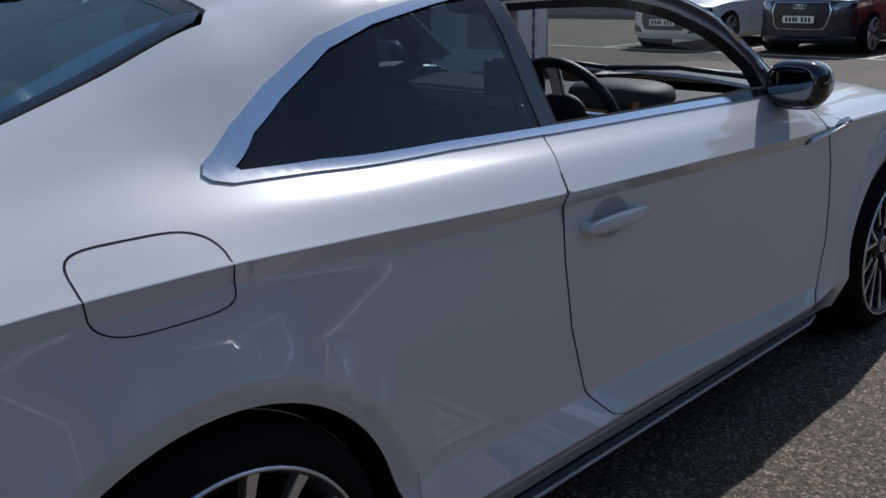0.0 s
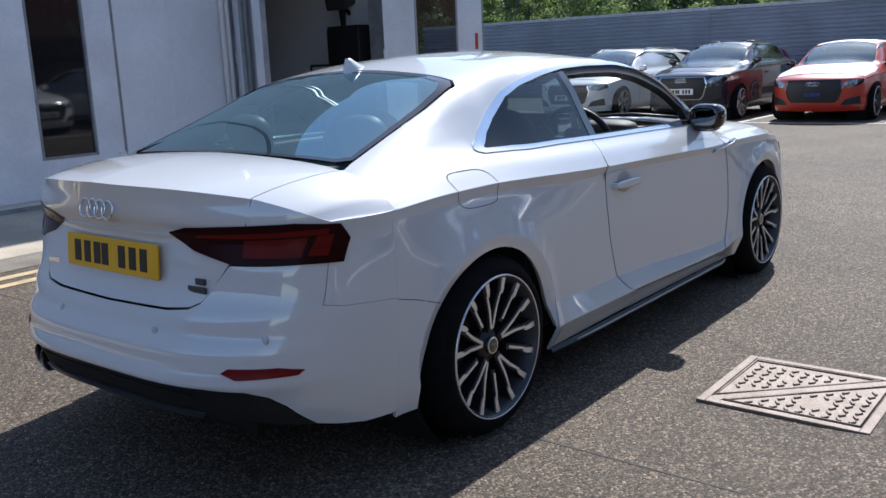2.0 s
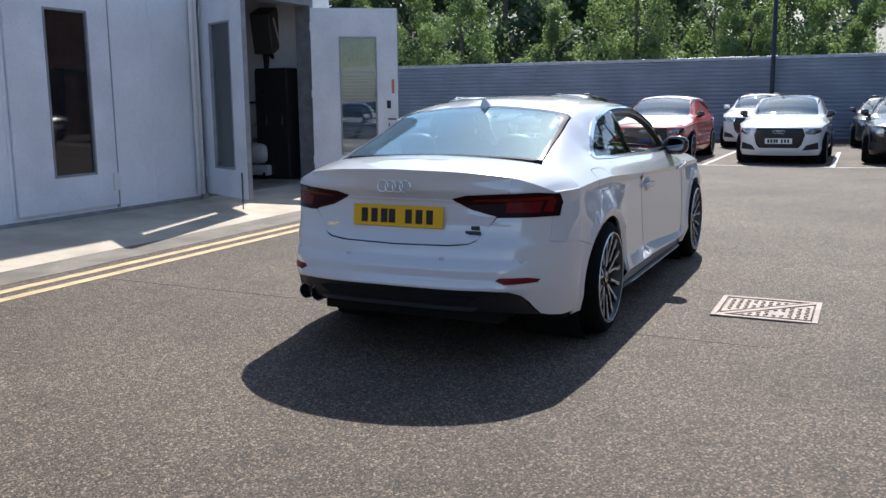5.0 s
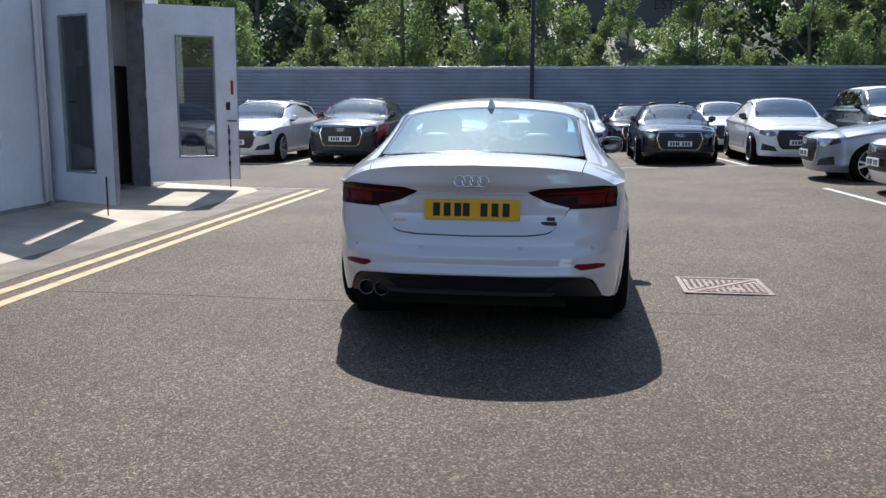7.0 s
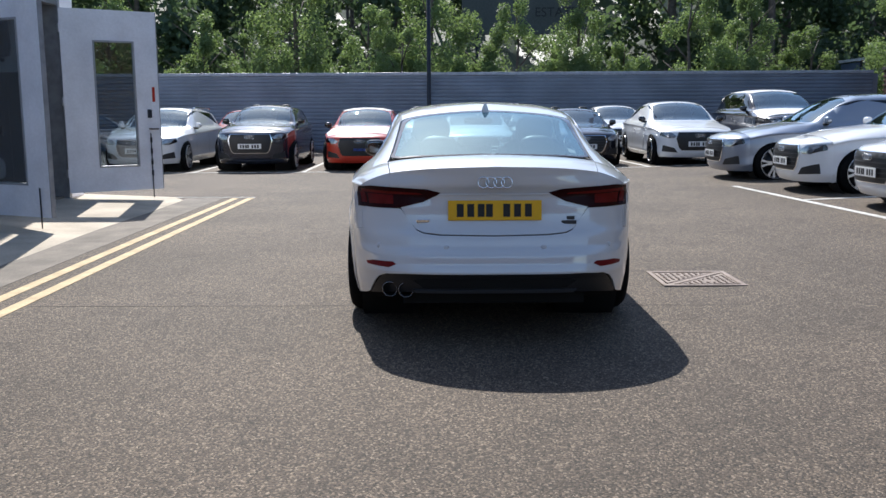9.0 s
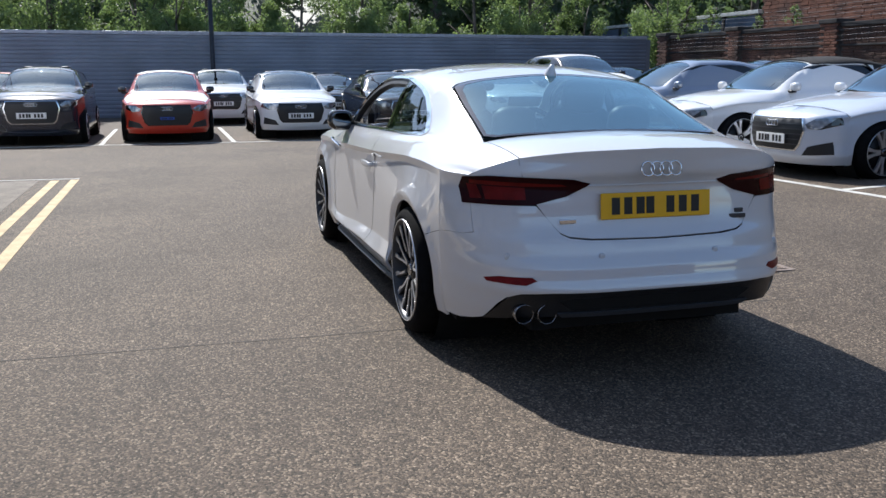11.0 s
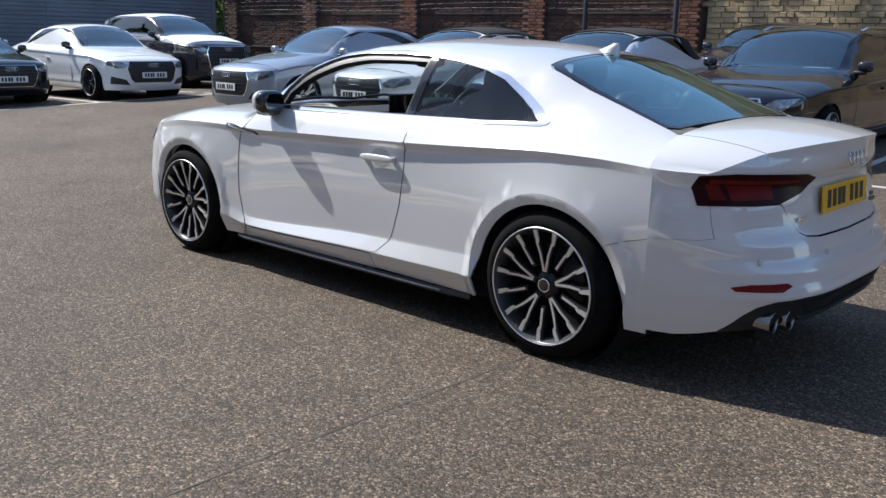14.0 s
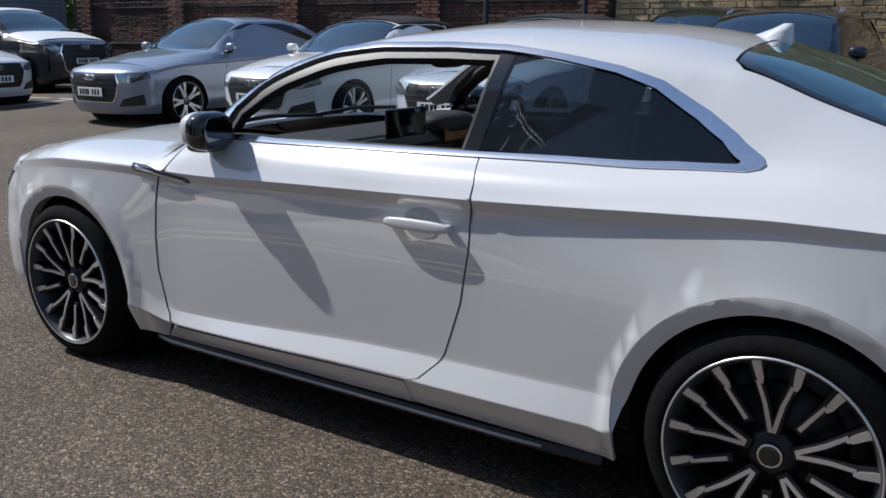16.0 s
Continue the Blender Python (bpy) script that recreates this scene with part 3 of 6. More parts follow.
# the dim room behind the opening
room = tagged(part("wall_workshop", boxm(-1.0, WALL_END - 0.21, 11.8, 12.0, 0.1, 4.0), ROOM_DARK), "dim grey inner wall of the workshop", "wall", kind="structure")
part("side_wall", boxm(-1.2, -1.0, WALL_Y + 0.21, 12.0, 0.1, 4.0), ROOM_DARK, room)
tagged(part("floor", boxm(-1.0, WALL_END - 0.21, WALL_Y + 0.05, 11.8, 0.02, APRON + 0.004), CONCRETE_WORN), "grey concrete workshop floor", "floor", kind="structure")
tagged(part("ceiling", boxm(-1.2, WALL_END - 0.21, WALL_Y + 0.21, 12.0, 4.0, 4.1), ROOM_DARK), "dim workshop ceiling", "ceiling", kind="structure")


# ---- fence, walls and poles ----
FX = 26.5
fence = thing("fence", "slate-blue fence of horizontal ribbed steel sheets", "fence", kind="structure")
pitch = 0.131
def ribbed(y0, y1, z0, z1):
    bm, rows = bmesh.new(), []
    n = round((z1 - z0) / pitch)
    for i in range(n):
        z = z0 + i * pitch
        for dz, dx in ((0.0, 0.0), (0.030, 0.0), (0.052, -0.032), (0.109, -0.032)):
            rows.append([bm.verts.new((FX + dx, y, z + dz)) for y in (y0, y1)])
    rows.append([bm.verts.new((FX, y, z1)) for y in (y0, y1)])
    for a, b in zip(rows[:-1], rows[1:]):
        bm.faces.new((a[0], a[1], b[1], b[0]))
    bmesh.ops.recalc_face_normals(bm, faces=bm.faces[:])
    return bm
y = 21.0
while y > -15.0:
    y1 = max(y - 6.0, -15.25)
    part("fence_sheet", ribbed(y - 0.008, y1 + 0.008, -0.2, 2.55), FENCE, fence)
    part("joint_cover", boxm(FX - 0.045, FX + 0.05, y1 - 0.012, y1 + 0.012, -0.2, 2.56, 0.003), FENCE, fence)
    part("fence_cap", boxm(FX - 0.06, FX + 0.08, y1 + 0.004, y - 0.004, 2.552, 2.66, 0.008), FENCE_CAP, fence)
    y = y1
part("backing", boxm(FX + 0.05, FX + 0.09, -15.2, 21.0, -0.25, 2.54), FENCE, fence)


def lamp_post(x, y, h, label, r=0.075):
    p = thing("lamp_post", label, "lamp post", pose(x, y, fall(x)))
    part("shaft", tube([(0, 0, 0), (0, 0, 1.1), (0, 0, 1.2), (0, 0, h)], [r * 1.35, r * 1.35, r, r * 0.8], 16), POLE, p)
    part("base_plate", boxm(-0.17, 0.17, -0.17, 0.17, 0, 0.03, 0.006), POLE, p)
    part("lantern", boxm(-0.55, 0.1, -0.12, 0.12, h - 0.02, h + 0.08, 0.02), POLE, p)


lamp_post(26.1, 0.78, 8.0, "dark grey steel lamp post before the ribbed fence")
lamp_post(9.95, -14.2, 7.0, "slim dark steel post before the brick wall", 0.055)
lamp_post(7.62, -14.2, 7.0, "slim dark steel post before the brick wall", 0.055)


# ---- brick and stone ----
BRICK = mat("sooty_brick", (0.145, 0.072, 0.050), 0.9, second=(0.045, 0.032, 0.028), scale=1.1, rand=0.35, bump=0.5, bump_scale=60, fine=0.25, fine_scale=40)
BRICK_RED = mat("red_brick", (0.22, 0.090, 0.055), 0.9, second=(0.10, 0.052, 0.040), scale=1.5, rand=0.3, bump=0.5, bump_scale=60, fine=0.25, fine_scale=40)
MORTAR = mat("dark_mortar", (0.10, 0.085, 0.075), 0.95, var=0.4, scale=3, bump=0.5, bump_scale=80)
STONE = mat("yellow_sandstone", (0.50, 0.38, 0.22), 0.92, second=(0.30, 0.22, 0.13), scale=1.8, rand=0.25, bump=0.7, bump_scale=30, fine=0.25, fine_scale=30)
COPING = mat("sooty_coping", (0.045, 0.042, 0.042), 0.9, var=0.4, scale=3, bump=0.5, bump_scale=40)
WIRE = mat("galvanised_wire", (0.14, 0.14, 0.15), 0.5, 0.5, var=0.2)


def block(w, h, d, seed):
    """One rough block, its front on the plane y = 0 facing +y."""
    rnd = random.Random(seed)
    bm = bmesh.new()
    j = lambda: rnd.uniform(-0.004, 0.004)
    c = 0.008
    back = [bm.verts.new((x, -d, z)) for x, z in ((-w / 2, -h / 2), (w / 2, -h / 2), (w / 2, h / 2), (-w / 2, h / 2))]
    mid = [bm.verts.new((x + j(), -c, z + j() * 0.6)) for x, z in ((-w / 2, -h / 2), (w / 2, -h / 2), (w / 2, h / 2), (-w / 2, h / 2))]
    fr = [bm.verts.new((x + j(), j(), z + j() * 0.6)) for x, z in ((-w / 2 + c, -h / 2 + c), (w / 2 - c, -h / 2 + c), (w / 2 - c, h / 2 - c), (-w / 2 + c, h / 2 - c))]
    for a, b in ((back, mid), (mid, fr)):
        for k in range(4):
            bm.faces.new((a[k], a[(k + 1) % 4], b[(k + 1) % 4], b[k]))
    bm.faces.new(fr)
    bmesh.ops.recalc_face_normals(bm, faces=bm.faces[:])
    me = bpy.data.meshes.new("block")
    bm.to_mesh(me)
    bm.free()
    return me


def courses(parent, name, material, x0, x1, y, z0, z1, w, h, joint, near, uneven=0.0, limit=300, seed=3):
    """Courses of blocks on a face at y; those within the stretch near (x) are parts, up to limit, the rest one joined part."""
    rnd = random.Random(seed)
    shapes = [block(w - joint, h - joint, 0.06, k) for k in range(6)]
    halves = [block(w / 2 - joint, h - joint, 0.06, 20 + k) for k in range(3)]
    for me in shapes + halves:
        me.materials.append(material)
    V, F, made = [], [], 0
    z, row = z0 + h / 2, 0
    while z < z1:
        x = x0 + (w / 4 if row % 2 else w / 2)
        while x < x1 - w / 4:
            ww = w
            me = rnd.choice(shapes)
            if uneven and rnd.random() < 0.35:
                me, ww = rnd.choice(halves), w / 2
            dy = rnd.uniform(-0.006, 0.006) + uneven * rnd.uniform(-0.02, 0.02)
            if near[0] < x < near[1] and made < limit:
                b = part(name, me, None, parent)
                b.location = (x - (w - ww) / 2, y + dy, z)
                made += 1
            else:
                s = len(V)
                V += [(v.co.x + x - (w - ww) / 2, v.co.y + y + dy, v.co.z + z) for v in me.vertices]
                F += [tuple(s + i for i in p.vertices) for p in me.polygons]
            x += ww
        z += h
        row += 1
    if V:
        me = bpy.data.meshes.new(name)
        me.from_pydata(V, [], F)
        me.materials.append(material)
        rest = part(name + "_field", me, None, parent)
        rest["kind"] = "stuff"


BY = -15.0
brick_wall = thing("wall_brick", "old sooty brick yard wall with piers and dark coping", "wall", kind="structure")
part("core", boxm(7.45, 25.4, BY - 0.35, BY - 0.03, -0.2, 2.50), MORTAR, brick_wall)
piers = (25.1, 20.8, 16.4, 11.95, 7.75)
for a, b in zip(piers[1:], piers[:-1]):
    part("coping", boxm(a + 0.33, b - 0.33, BY - 0.42, BY + 0.06, 2.50, 2.62, 0.015), COPING, brick_wall)
    for k, z in enumerate((0.95, 2.0)):
        part("string_course", boxm(a + 0.33, b - 0.33, BY - 0.05, BY + 0.035, z, z + 0.05, 0.01), COPING, brick_wall)
for x in piers:
    part("pier_core", boxm(x - 0.31, x + 0.31, BY - 0.3, BY + 0.12, -0.2, 2.6), MORTAR, brick_wall)
    part("pier_cap", boxm(x - 0.36, x + 0.36, BY - 0.4, BY + 0.2, 2.6, 2.72, 0.02), COPING, brick_wall)
# strung wires before the wall
for z in (2.15, 2.28, 2.42, 2.72, 2.84, 2.96, 3.08):
    wv = thing("wire_strand", "thin strung steel wire along the brick wall", "wire")
    part("strand", tube([(x, BY + 0.14 + 0.02 * math.sin(x), z - 0.03 * math.sin((x - 7) * 0.7)) for x in np.linspace(7.6, 25.0, 30)], 0.004, 5), WIRE, wv)

# the tall brick building behind the yard wall, and the blue hoarding beside it
upper = thing("brick_building", "weathered red brick building behind the yard wall", "building")
part("wall", boxm(8.6, 26.6, -26.0, -20.06, -0.2, 9.0), MORTAR, upper)
courses(upper, "brick", BRICK_RED, 8.6, 26.6, -20.0, 2.2, 7.4, 0.45, 0.15, 0.012, (0, 0), seed=8)
part("ledge", boxm(8.6, 26.6, -20.1, -19.8, 7.4, 7.6, 0.02), COPING, upper)
hoard = thing("hoarding", "blue hoarding with pale capping beyond the yard corner", "hoarding")
HOARD = mat("faded_blue_board", (0.10, 0.135, 0.20), 0.6, var=0.25, scale=1.2)
for k in range(6):
    part("board", boxm(26.9 + 2.3 * k, 29.15 + 2.3 * k, -20.06, -20.0, -0.2, 3.55, 0.01), HOARD, hoard)
    part("hoarding_post", boxm(26.72 + 2.3 * k, 26.88 + 2.3 * k, -20.1, -19.92, -0.2, 3.6, 0.01), COPING, hoard)
part("capping", boxm(26.7, 40.8, -20.12, -19.9, 3.6, 3.74, 0.01), mat("pale_capping", (0.55, 0.56, 0.55), 0.7, var=0.2), hoard)

# an added, unseen wall behind the camera; it keeps the bright horizon out of reflections
west = tagged(part("wall_west", boxm(-24.3, -24.0, -15.0, 22.0, -0.1, 4.5, 0.02), BRICK), "added plain brick wall, unseen, that darkens reflections in the cars", "wall", kind="structure")
part("coping", boxm(-24.36, -23.94, -15.0, 22.0, 4.504, 4.62, 0.015), COPING, west)

# the sandstone gable
gable = thing("wall_sandstone", "tall yellow sandstone rubble wall with a worn edge", "wall", kind="structure")
part("core", boxm(-14.0, 7.30, BY - 0.6, BY - 0.03, -0.2, 6.5), mat("sandstone_joint", (0.30, 0.24, 0.16), 0.95, var=0.3, scale=3, bump=0.5), gable)


# ---- the white coupe ----
COUPE = Hull([
    [(-0.45, 0.800, 0.20), (0, 0.830, 0.19), (0.45, 0.830, 0.19), (1.5, 0.830, 0.19), (2.3, 0.835, 0.19), (2.76, 0.84, 0.19), (3.1, 0.80, 0.19), (3.3, 0.74, 0.19)],
    [(-0.45, 0.820, 0.30), (0, 0.868, 0.30), (0.42, 0.886, 0.292), (1.0, 0.889, 0.290), (2.1, 0.886, 0.268), (2.4, 0.880, 0.30), (2.76, 0.885, 0.30), (3.1, 0.84, 0.30), (3.3, 0.77, 0.30)],
    [(-0.45, 0.832, 0.42), (0, 0.880, 0.42), (0.42, 0.862, 0.385), (1.2, 0.851, 0.362), (2.1, 0.864, 0.315), (2.4, 0.878, 0.40), (2.76, 0.888, 0.42), (3.1, 0.845, 0.42), (3.3, 0.775, 0.42)],
    [(-0.45, 0.840, 0.62), (0, 0.888, 0.62), (0.45, 0.864, 0.62), (0.9, 0.853, 0.60), (1.5, 0.853, 0.58), (2.1, 0.856, 0.57), (2.45, 0.875, 0.60), (2.76, 0.884, 0.62), (3.1, 0.845, 0.60), (3.3, 0.77, 0.58)],
    [(-0.45, 0.834, 0.845), (0, 0.850, 0.862), (0.27, 0.847, 0.851), (0.57, 0.846, 0.832), (0.85, 0.846, 0.826), (1.57, 0.846, 0.808), (2.03, 0.846, 0.797), (2.3, 0.855, 0.800), (2.76, 0.86, 0.79), (3.1, 0.82, 0.755), (3.3, 0.74, 0.72)],
    [(-0.45, 0.835, 0.880), (-0.18, 0.852, 0.896), (0, 0.860, 0.898), (0.27, 0.862, 0.888), (0.57, 0.864, 0.873), (0.85, 0.866, 0.861), (1.12, 0.867, 0.854), (1.57, 0.866, 0.842), (2.03, 0.862, 0.828), (2.3, 0.862, 0.832), (2.76, 0.862, 0.825), (3.1, 0.82, 0.785), (3.3, 0.74, 0.745)],
    [(-0.45, 0.790, 0.918), (0, 0.800, 0.955), (0.45, 0.820, 0.935), (0.9, 0.826, 0.922), (1.5, 0.830, 0.908), (2.05, 0.83, 0.885), (2.3, 0.80, 0.868), (2.76, 0.79, 0.868), (3.1, 0.74, 0.828), (3.3, 0.66, 0.782)],
    [(-0.45, 0.725, 0.955), (0, 0.728, 1.010), (0.45, 0.762, 0.980), (0.9, 0.773, 0.968), (1.5, 0.783, 0.957), (2.0, 0.787, 0.948), (2.3, 0.70, 0.896), (2.76, 0.68, 0.892), (3.1, 0.62, 0.848), (3.3, 0.55, 0.80)],
    [(-0.45, 0.600, 0.998), (0, 0.573, 1.150), (0.25, 0.556, 1.240), (0.5, 0.585, 1.268), (0.9, 0.600, 1.286), (1.3, 0.597, 1.288), (1.5, 0.606, 1.267), (1.62, 0.625, 1.235), (1.75, 0.650, 1.188), (1.92, 0.700, 1.080), (2.05, 0.735, 0.985), (2.3, 0.55, 0.918), (2.76, 0.50, 0.906), (3.1, 0.45, 0.858), (3.3, 0.40, 0.81)],
    [(-0.45, 0.320, 1.024), (0, 0.31, 1.198), (0.25, 0.31, 1.276), (0.6, 0.33, 1.327), (1.0, 0.33, 1.344), (1.35, 0.33, 1.320), (1.6, 0.34, 1.262), (1.8, 0.36, 1.188), (2.05, 0.38, 1.058), (2.3, 0.29, 0.940), (2.76, 0.27, 0.917), (3.1, 0.24, 0.868), (3.3, 0.20, 0.818)],
    [(-0.45, 0, 1.034), (0, 0, 1.214), (0.25, 0, 1.292), (0.6, 0, 1.344), (1.0, 0, 1.361), (1.35, 0, 1.337), (1.6, 0, 1.278), (1.8, 0, 1.203), (2.05, 0, 1.075), (2.3, 0, 0.950), (2.76, 0, 0.922), (3.1, 0, 0.872), (3.3, 0, 0.822)],
], flares=((0.008, 0.315, 0.405, 0.452, 0.012), (2.766, 0.315, 0.405, 0.46, 0.012)))
XR = -0.45
ZS = np.linspace(0.15, 0.878, 60)
YS = np.array([COUPE.width(XR, z) for z in ZS])


def rear_edge(y):
    """Height of the tail's upper edge over the width."""
    return glide([0, 0.3, 0.58, 0.66, 0.72, 0.77, 0.835], [0.992, 0.983, 0.952, 0.928, 0.902, 0.874, 0.880], np.abs(y))


def tail_half(z):
    return np.interp(z, ZS, YS)


def tail(y, z):
    """The tail's skin: x over width and height; it leaves the flanks in their own line."""
    y, z = np.asarray(y, float), np.asarray(z, float)
    n = np.interp(z, [0.75, 0.95], [3.8, 2.0])
    xr = glide([0.15, 0.24, 0.30, 0.38, 0.405, 0.412, 0.448, 0.455, 0.498, 0.505, 0.545, 0.552, 0.60, 0.62, 0.66, 0.75, 0.82, 0.845, 0.875, 0.93, 0.99], [-0.88, -0.93, -0.965, -1.0, -1.016, -1.017, -1.002, -1.000, -0.994, -0.992, -0.962, -0.959, -0.947, -0.936, -0.912, -0.895, -0.892, -0.900, -0.922, -0.938, -0.952], z)
    u = np.clip(np.abs(y) / tail_half(z), 0, 1)
    back = (XR - xr) * np.sqrt(np.maximum(1 - u ** n, 0))
    return np.stack([XR - back, y - np.sign(y) * 0.12 * np.interp(z, [0.80, 0.90], [1, 0]) * back * u ** 6, z], 1)


def tail_skin(a, z):
    """The same skin with an even spread of points round the corners: a runs from -1 to 1."""
    a, z = np.clip(np.asarray(a, float), -1, 1), np.asarray(z, float)
    return tail(tail_half(z) * (1.5 * a - 0.5 * a ** 3), z)


def round_tail(loop):
    out = []
    for y, z in dense(list(loop), 0.04, 1.0):
        out.append((2 * math.sin(math.asin(max(-1, min(1, y / float(tail_half(z))))) / 3), z))
    return out


def deck(s, t):
    """The boot's upper skin: s across (-1 to 1, crease to crease), t from the rear window back to the tail's edge."""
    s, t = np.asarray(s, float), np.asarray(t, float)
    front = COUPE.at(np.full(s.shape, XR), np.array([DECK_V(q) for q in np.clip(s, -1, 1)]))
    ye = 0.77 * s
    back = tail(ye, rear_edge(ye))
    p = front * (1 - t)[:, None] + back * t[:, None]
    p[:, 2] += 0.018 * t * (1 - t) * 4 * (1 - s ** 4)
    return p


_v = np.linspace(5, 15, 401)
_y = COUPE.at(np.full(401, XR), _v)[:, 1]


def DECK_V(s):
    return np.interp(-s * _y[0], -_y, _v)


def xz(loop, hull=COUPE):
    return hull.levels(list(loop))


def nose_of(hull, xs, tip, power=2.6):
    """The nose's skin over (a, z), a from -1 to 1 round it, and a way to lay (y, z) outlines on it."""
    zz = np.linspace(0.12, 1.2, 80)
    yy = np.array([hull.width(xs, z) for z in zz])
    half = lambda z: np.maximum(np.interp(z, zz, yy), 0.05)

    def nose(a, z):
        a, z = np.clip(np.asarray(a, float), -1, 1), np.asarray(z, float)
        u = 1.5 * a - 0.5 * a ** 3
        return np.stack([xs + (tip(z) - xs) * np.sqrt(np.maximum(1 - np.abs(u) ** power, 0)), u * half(z), z], 1)

    def lay(loop):
        return [(2 * math.sin(math.asin(max(-1, min(1, y / float(half(z))))) / 3), z) for y, z in dense(list(loop), 0.05, 1.0)]
    return nose, lay


def wheel(name, parent, place, side, style, size=0.331, width=0.245):
    """A road wheel; its outer face looks to side (+1: +y)."""
    w = part(name, lathe([(0.232, -width / 2 + 0.01), (0.25, -width / 2), (size - 0.03, -width / 2 + 0.004), (size - 0.008, -width / 2 + 0.03), (size, -width / 2 + 0.06), (size, width / 2 - 0.06), (size - 0.008, width / 2 - 0.03), (size - 0.03, width / 2 - 0.004), (0.272, width / 2 + 0.002), (0.262, width / 2), (0.252, width / 2 - 0.012)], 64), RUBBER, parent)
    w.matrix_basis = Matrix.Translation(place) @ (Matrix.Identity(4) if side > 0 else pose(0, 0, 0, 0, 0, 180))
    part("rim", lathe([(0.246, width / 2 - 0.004), (0.243, width / 2 + 0.003), (0.2395, width / 2 + 0.003), (0.235, width / 2 - 0.008), (0.224, width / 2 - 0.03), (0.215, 0.02), (0.222, -width / 2 + 0.02)], 64), GREY_TRIM, w)
    part("barrel", lathe([(0.0, 0.0), (0.19, -0.01), (0.222, -0.03), (0.222, -width / 2 + 0.02)], 48), ALLOY_DARK, w)
    part("brake_disc", lathe([(0.0, 0.022), (0.155, 0.022), (0.158, 0.012), (0.158, 0.004)], 40), ALLOY_DARK, w)
    yf = width / 2 - 0.012
    if style == "multi":
        arms = []
        for g in range(5):
            base = 2 * math.pi * (g / 5 + 0.05)
            for da, ra, root in ((-0.209, -0.06, 0.058), (0.209, 0.06, 0.058), (0.628, 0.628, 0.098)):
                arms.append((base + ra, base + da, root))
        bm, bd = bmesh.new(), bmesh.new()

        def arm(mesh, pr, drop, grow, deep):
            top, low = [], []
            for r, a, h in pr:
                dish = yf - 0.024 * (1 - r / 0.232) - drop
                c, s = math.cos(a), math.sin(a)
                for k in (-1, 1):
                    q = (r * c - k * (h + grow) * s, r * s + k * (h + grow) * c)
                    top.append(mesh.verts.new((q[0], dish, q[1])))
                    low.append(mesh.verts.new((q[0], dish - deep, q[1])))
            for j in range(0, 2 * len(pr) - 2, 2):
                mesh.faces.new((top[j], top[j + 1], top[j + 3], top[j + 2]))
                mesh.faces.new((top[j], top[j + 2], low[j + 2], low[j]))
                mesh.faces.new((top[j + 1], low[j + 1], low[j + 3], top[j + 3]))
            mesh.faces.new((top[0], low[0], low[1], top[1]))

        for a0, a1, root in arms:
            arm(bm, [(root, a0, 0.0052), (0.13, a0 * 0.4 + a1 * 0.6, 0.0050), (0.186, a1, 0.0042)], 0.0, 0.0, 0.004)
            arm(bm, [(0.178, a1 + 0.045, 0.002), (0.192, a1 + 0.035, 0.0082), (0.222, a1 + 0.02, 0.0098), (0.237, a1 + 0.02, 0.0105)], -0.001, 0.0, 0.006)
            arm(bd, [(root - 0.01, a0, 0.011), (0.13, a0 * 0.4 + a1 * 0.6, 0.010), (0.19, a1, 0.011), (0.236, a1 + 0.015, 0.021)], 0.006, 0.0, 0.034)
        for mesh in (bm, bd):
            bmesh.ops.recalc_face_normals(mesh, faces=mesh.faces[:])
        part("spoke_face", bm, ALLOY, w, "polished faces of the thin wheel spokes")
        part("spoke_web", bd, ALLOY_DARK, w, "dark painted backs of the wheel spokes")
    else:
        for g in range(5):
            bm = bmesh.new()
            for da in (-0.20, 0.20):
                a0, a1 = 2 * math.pi * g / 5 + da * 0.5, 2 * math.pi * g / 5 + da
                rows = []
                for r, a, h in ((0.05, a0, 0.02), (0.14, (a0 + a1) / 2, 0.014), (0.235, a1, 0.02)):
                    c, s = math.cos(a), math.sin(a)
                    d = yf - 0.02 * (1 - r / 0.235)
                    rows.append([bm.verts.new((r * c - k * h * s, d - z, r * s + k * h * c)) for k, z in ((-1, 0.03), (-1, 0), (1, 0), (1, 0.03))])
                for a, b in zip(rows[:-1], rows[1:]):
                    for k in range(3):
                        bm.faces.new((a[k], a[k + 1], b[k + 1], b[k]))
            bmesh.ops.recalc_face_normals(bm, faces=bm.faces[:])
            part("spoke", bm, style, w)
    part("hub_boss", lathe([(0.030, yf - 0.026), (0.050, yf - 0.030), (0.060, yf - 0.045), (0.062, yf - 0.07)], 32), ALLOY_DARK, w)
    part("hub_cap", lathe([(0.0, yf - 0.016), (0.024, yf - 0.016), (0.0245, yf - 0.0162), (0.030, yf - 0.019), (0.0305, yf - 0.03)], 32), BLACK_GLOSS, w)
    part("hub_ring", lathe([(0.024, yf - 0.0155), (0.027, yf - 0.0145), (0.029, yf - 0.0165)], 32), CHROME, w)
    part("rim_edge", lathe([(0.2465, width / 2 - 0.002), (0.2455, width / 2 + 0.0045), (0.2415, width / 2 + 0.0045), (0.2385, width / 2 - 0.002)], 64), ALLOY, w, "bright machined rim edge")
    for c in w.children:
        c.matrix_basis = Matrix.Diagonal((1.05, 1, 1.05, 1)) @ c.matrix_basis
    return w


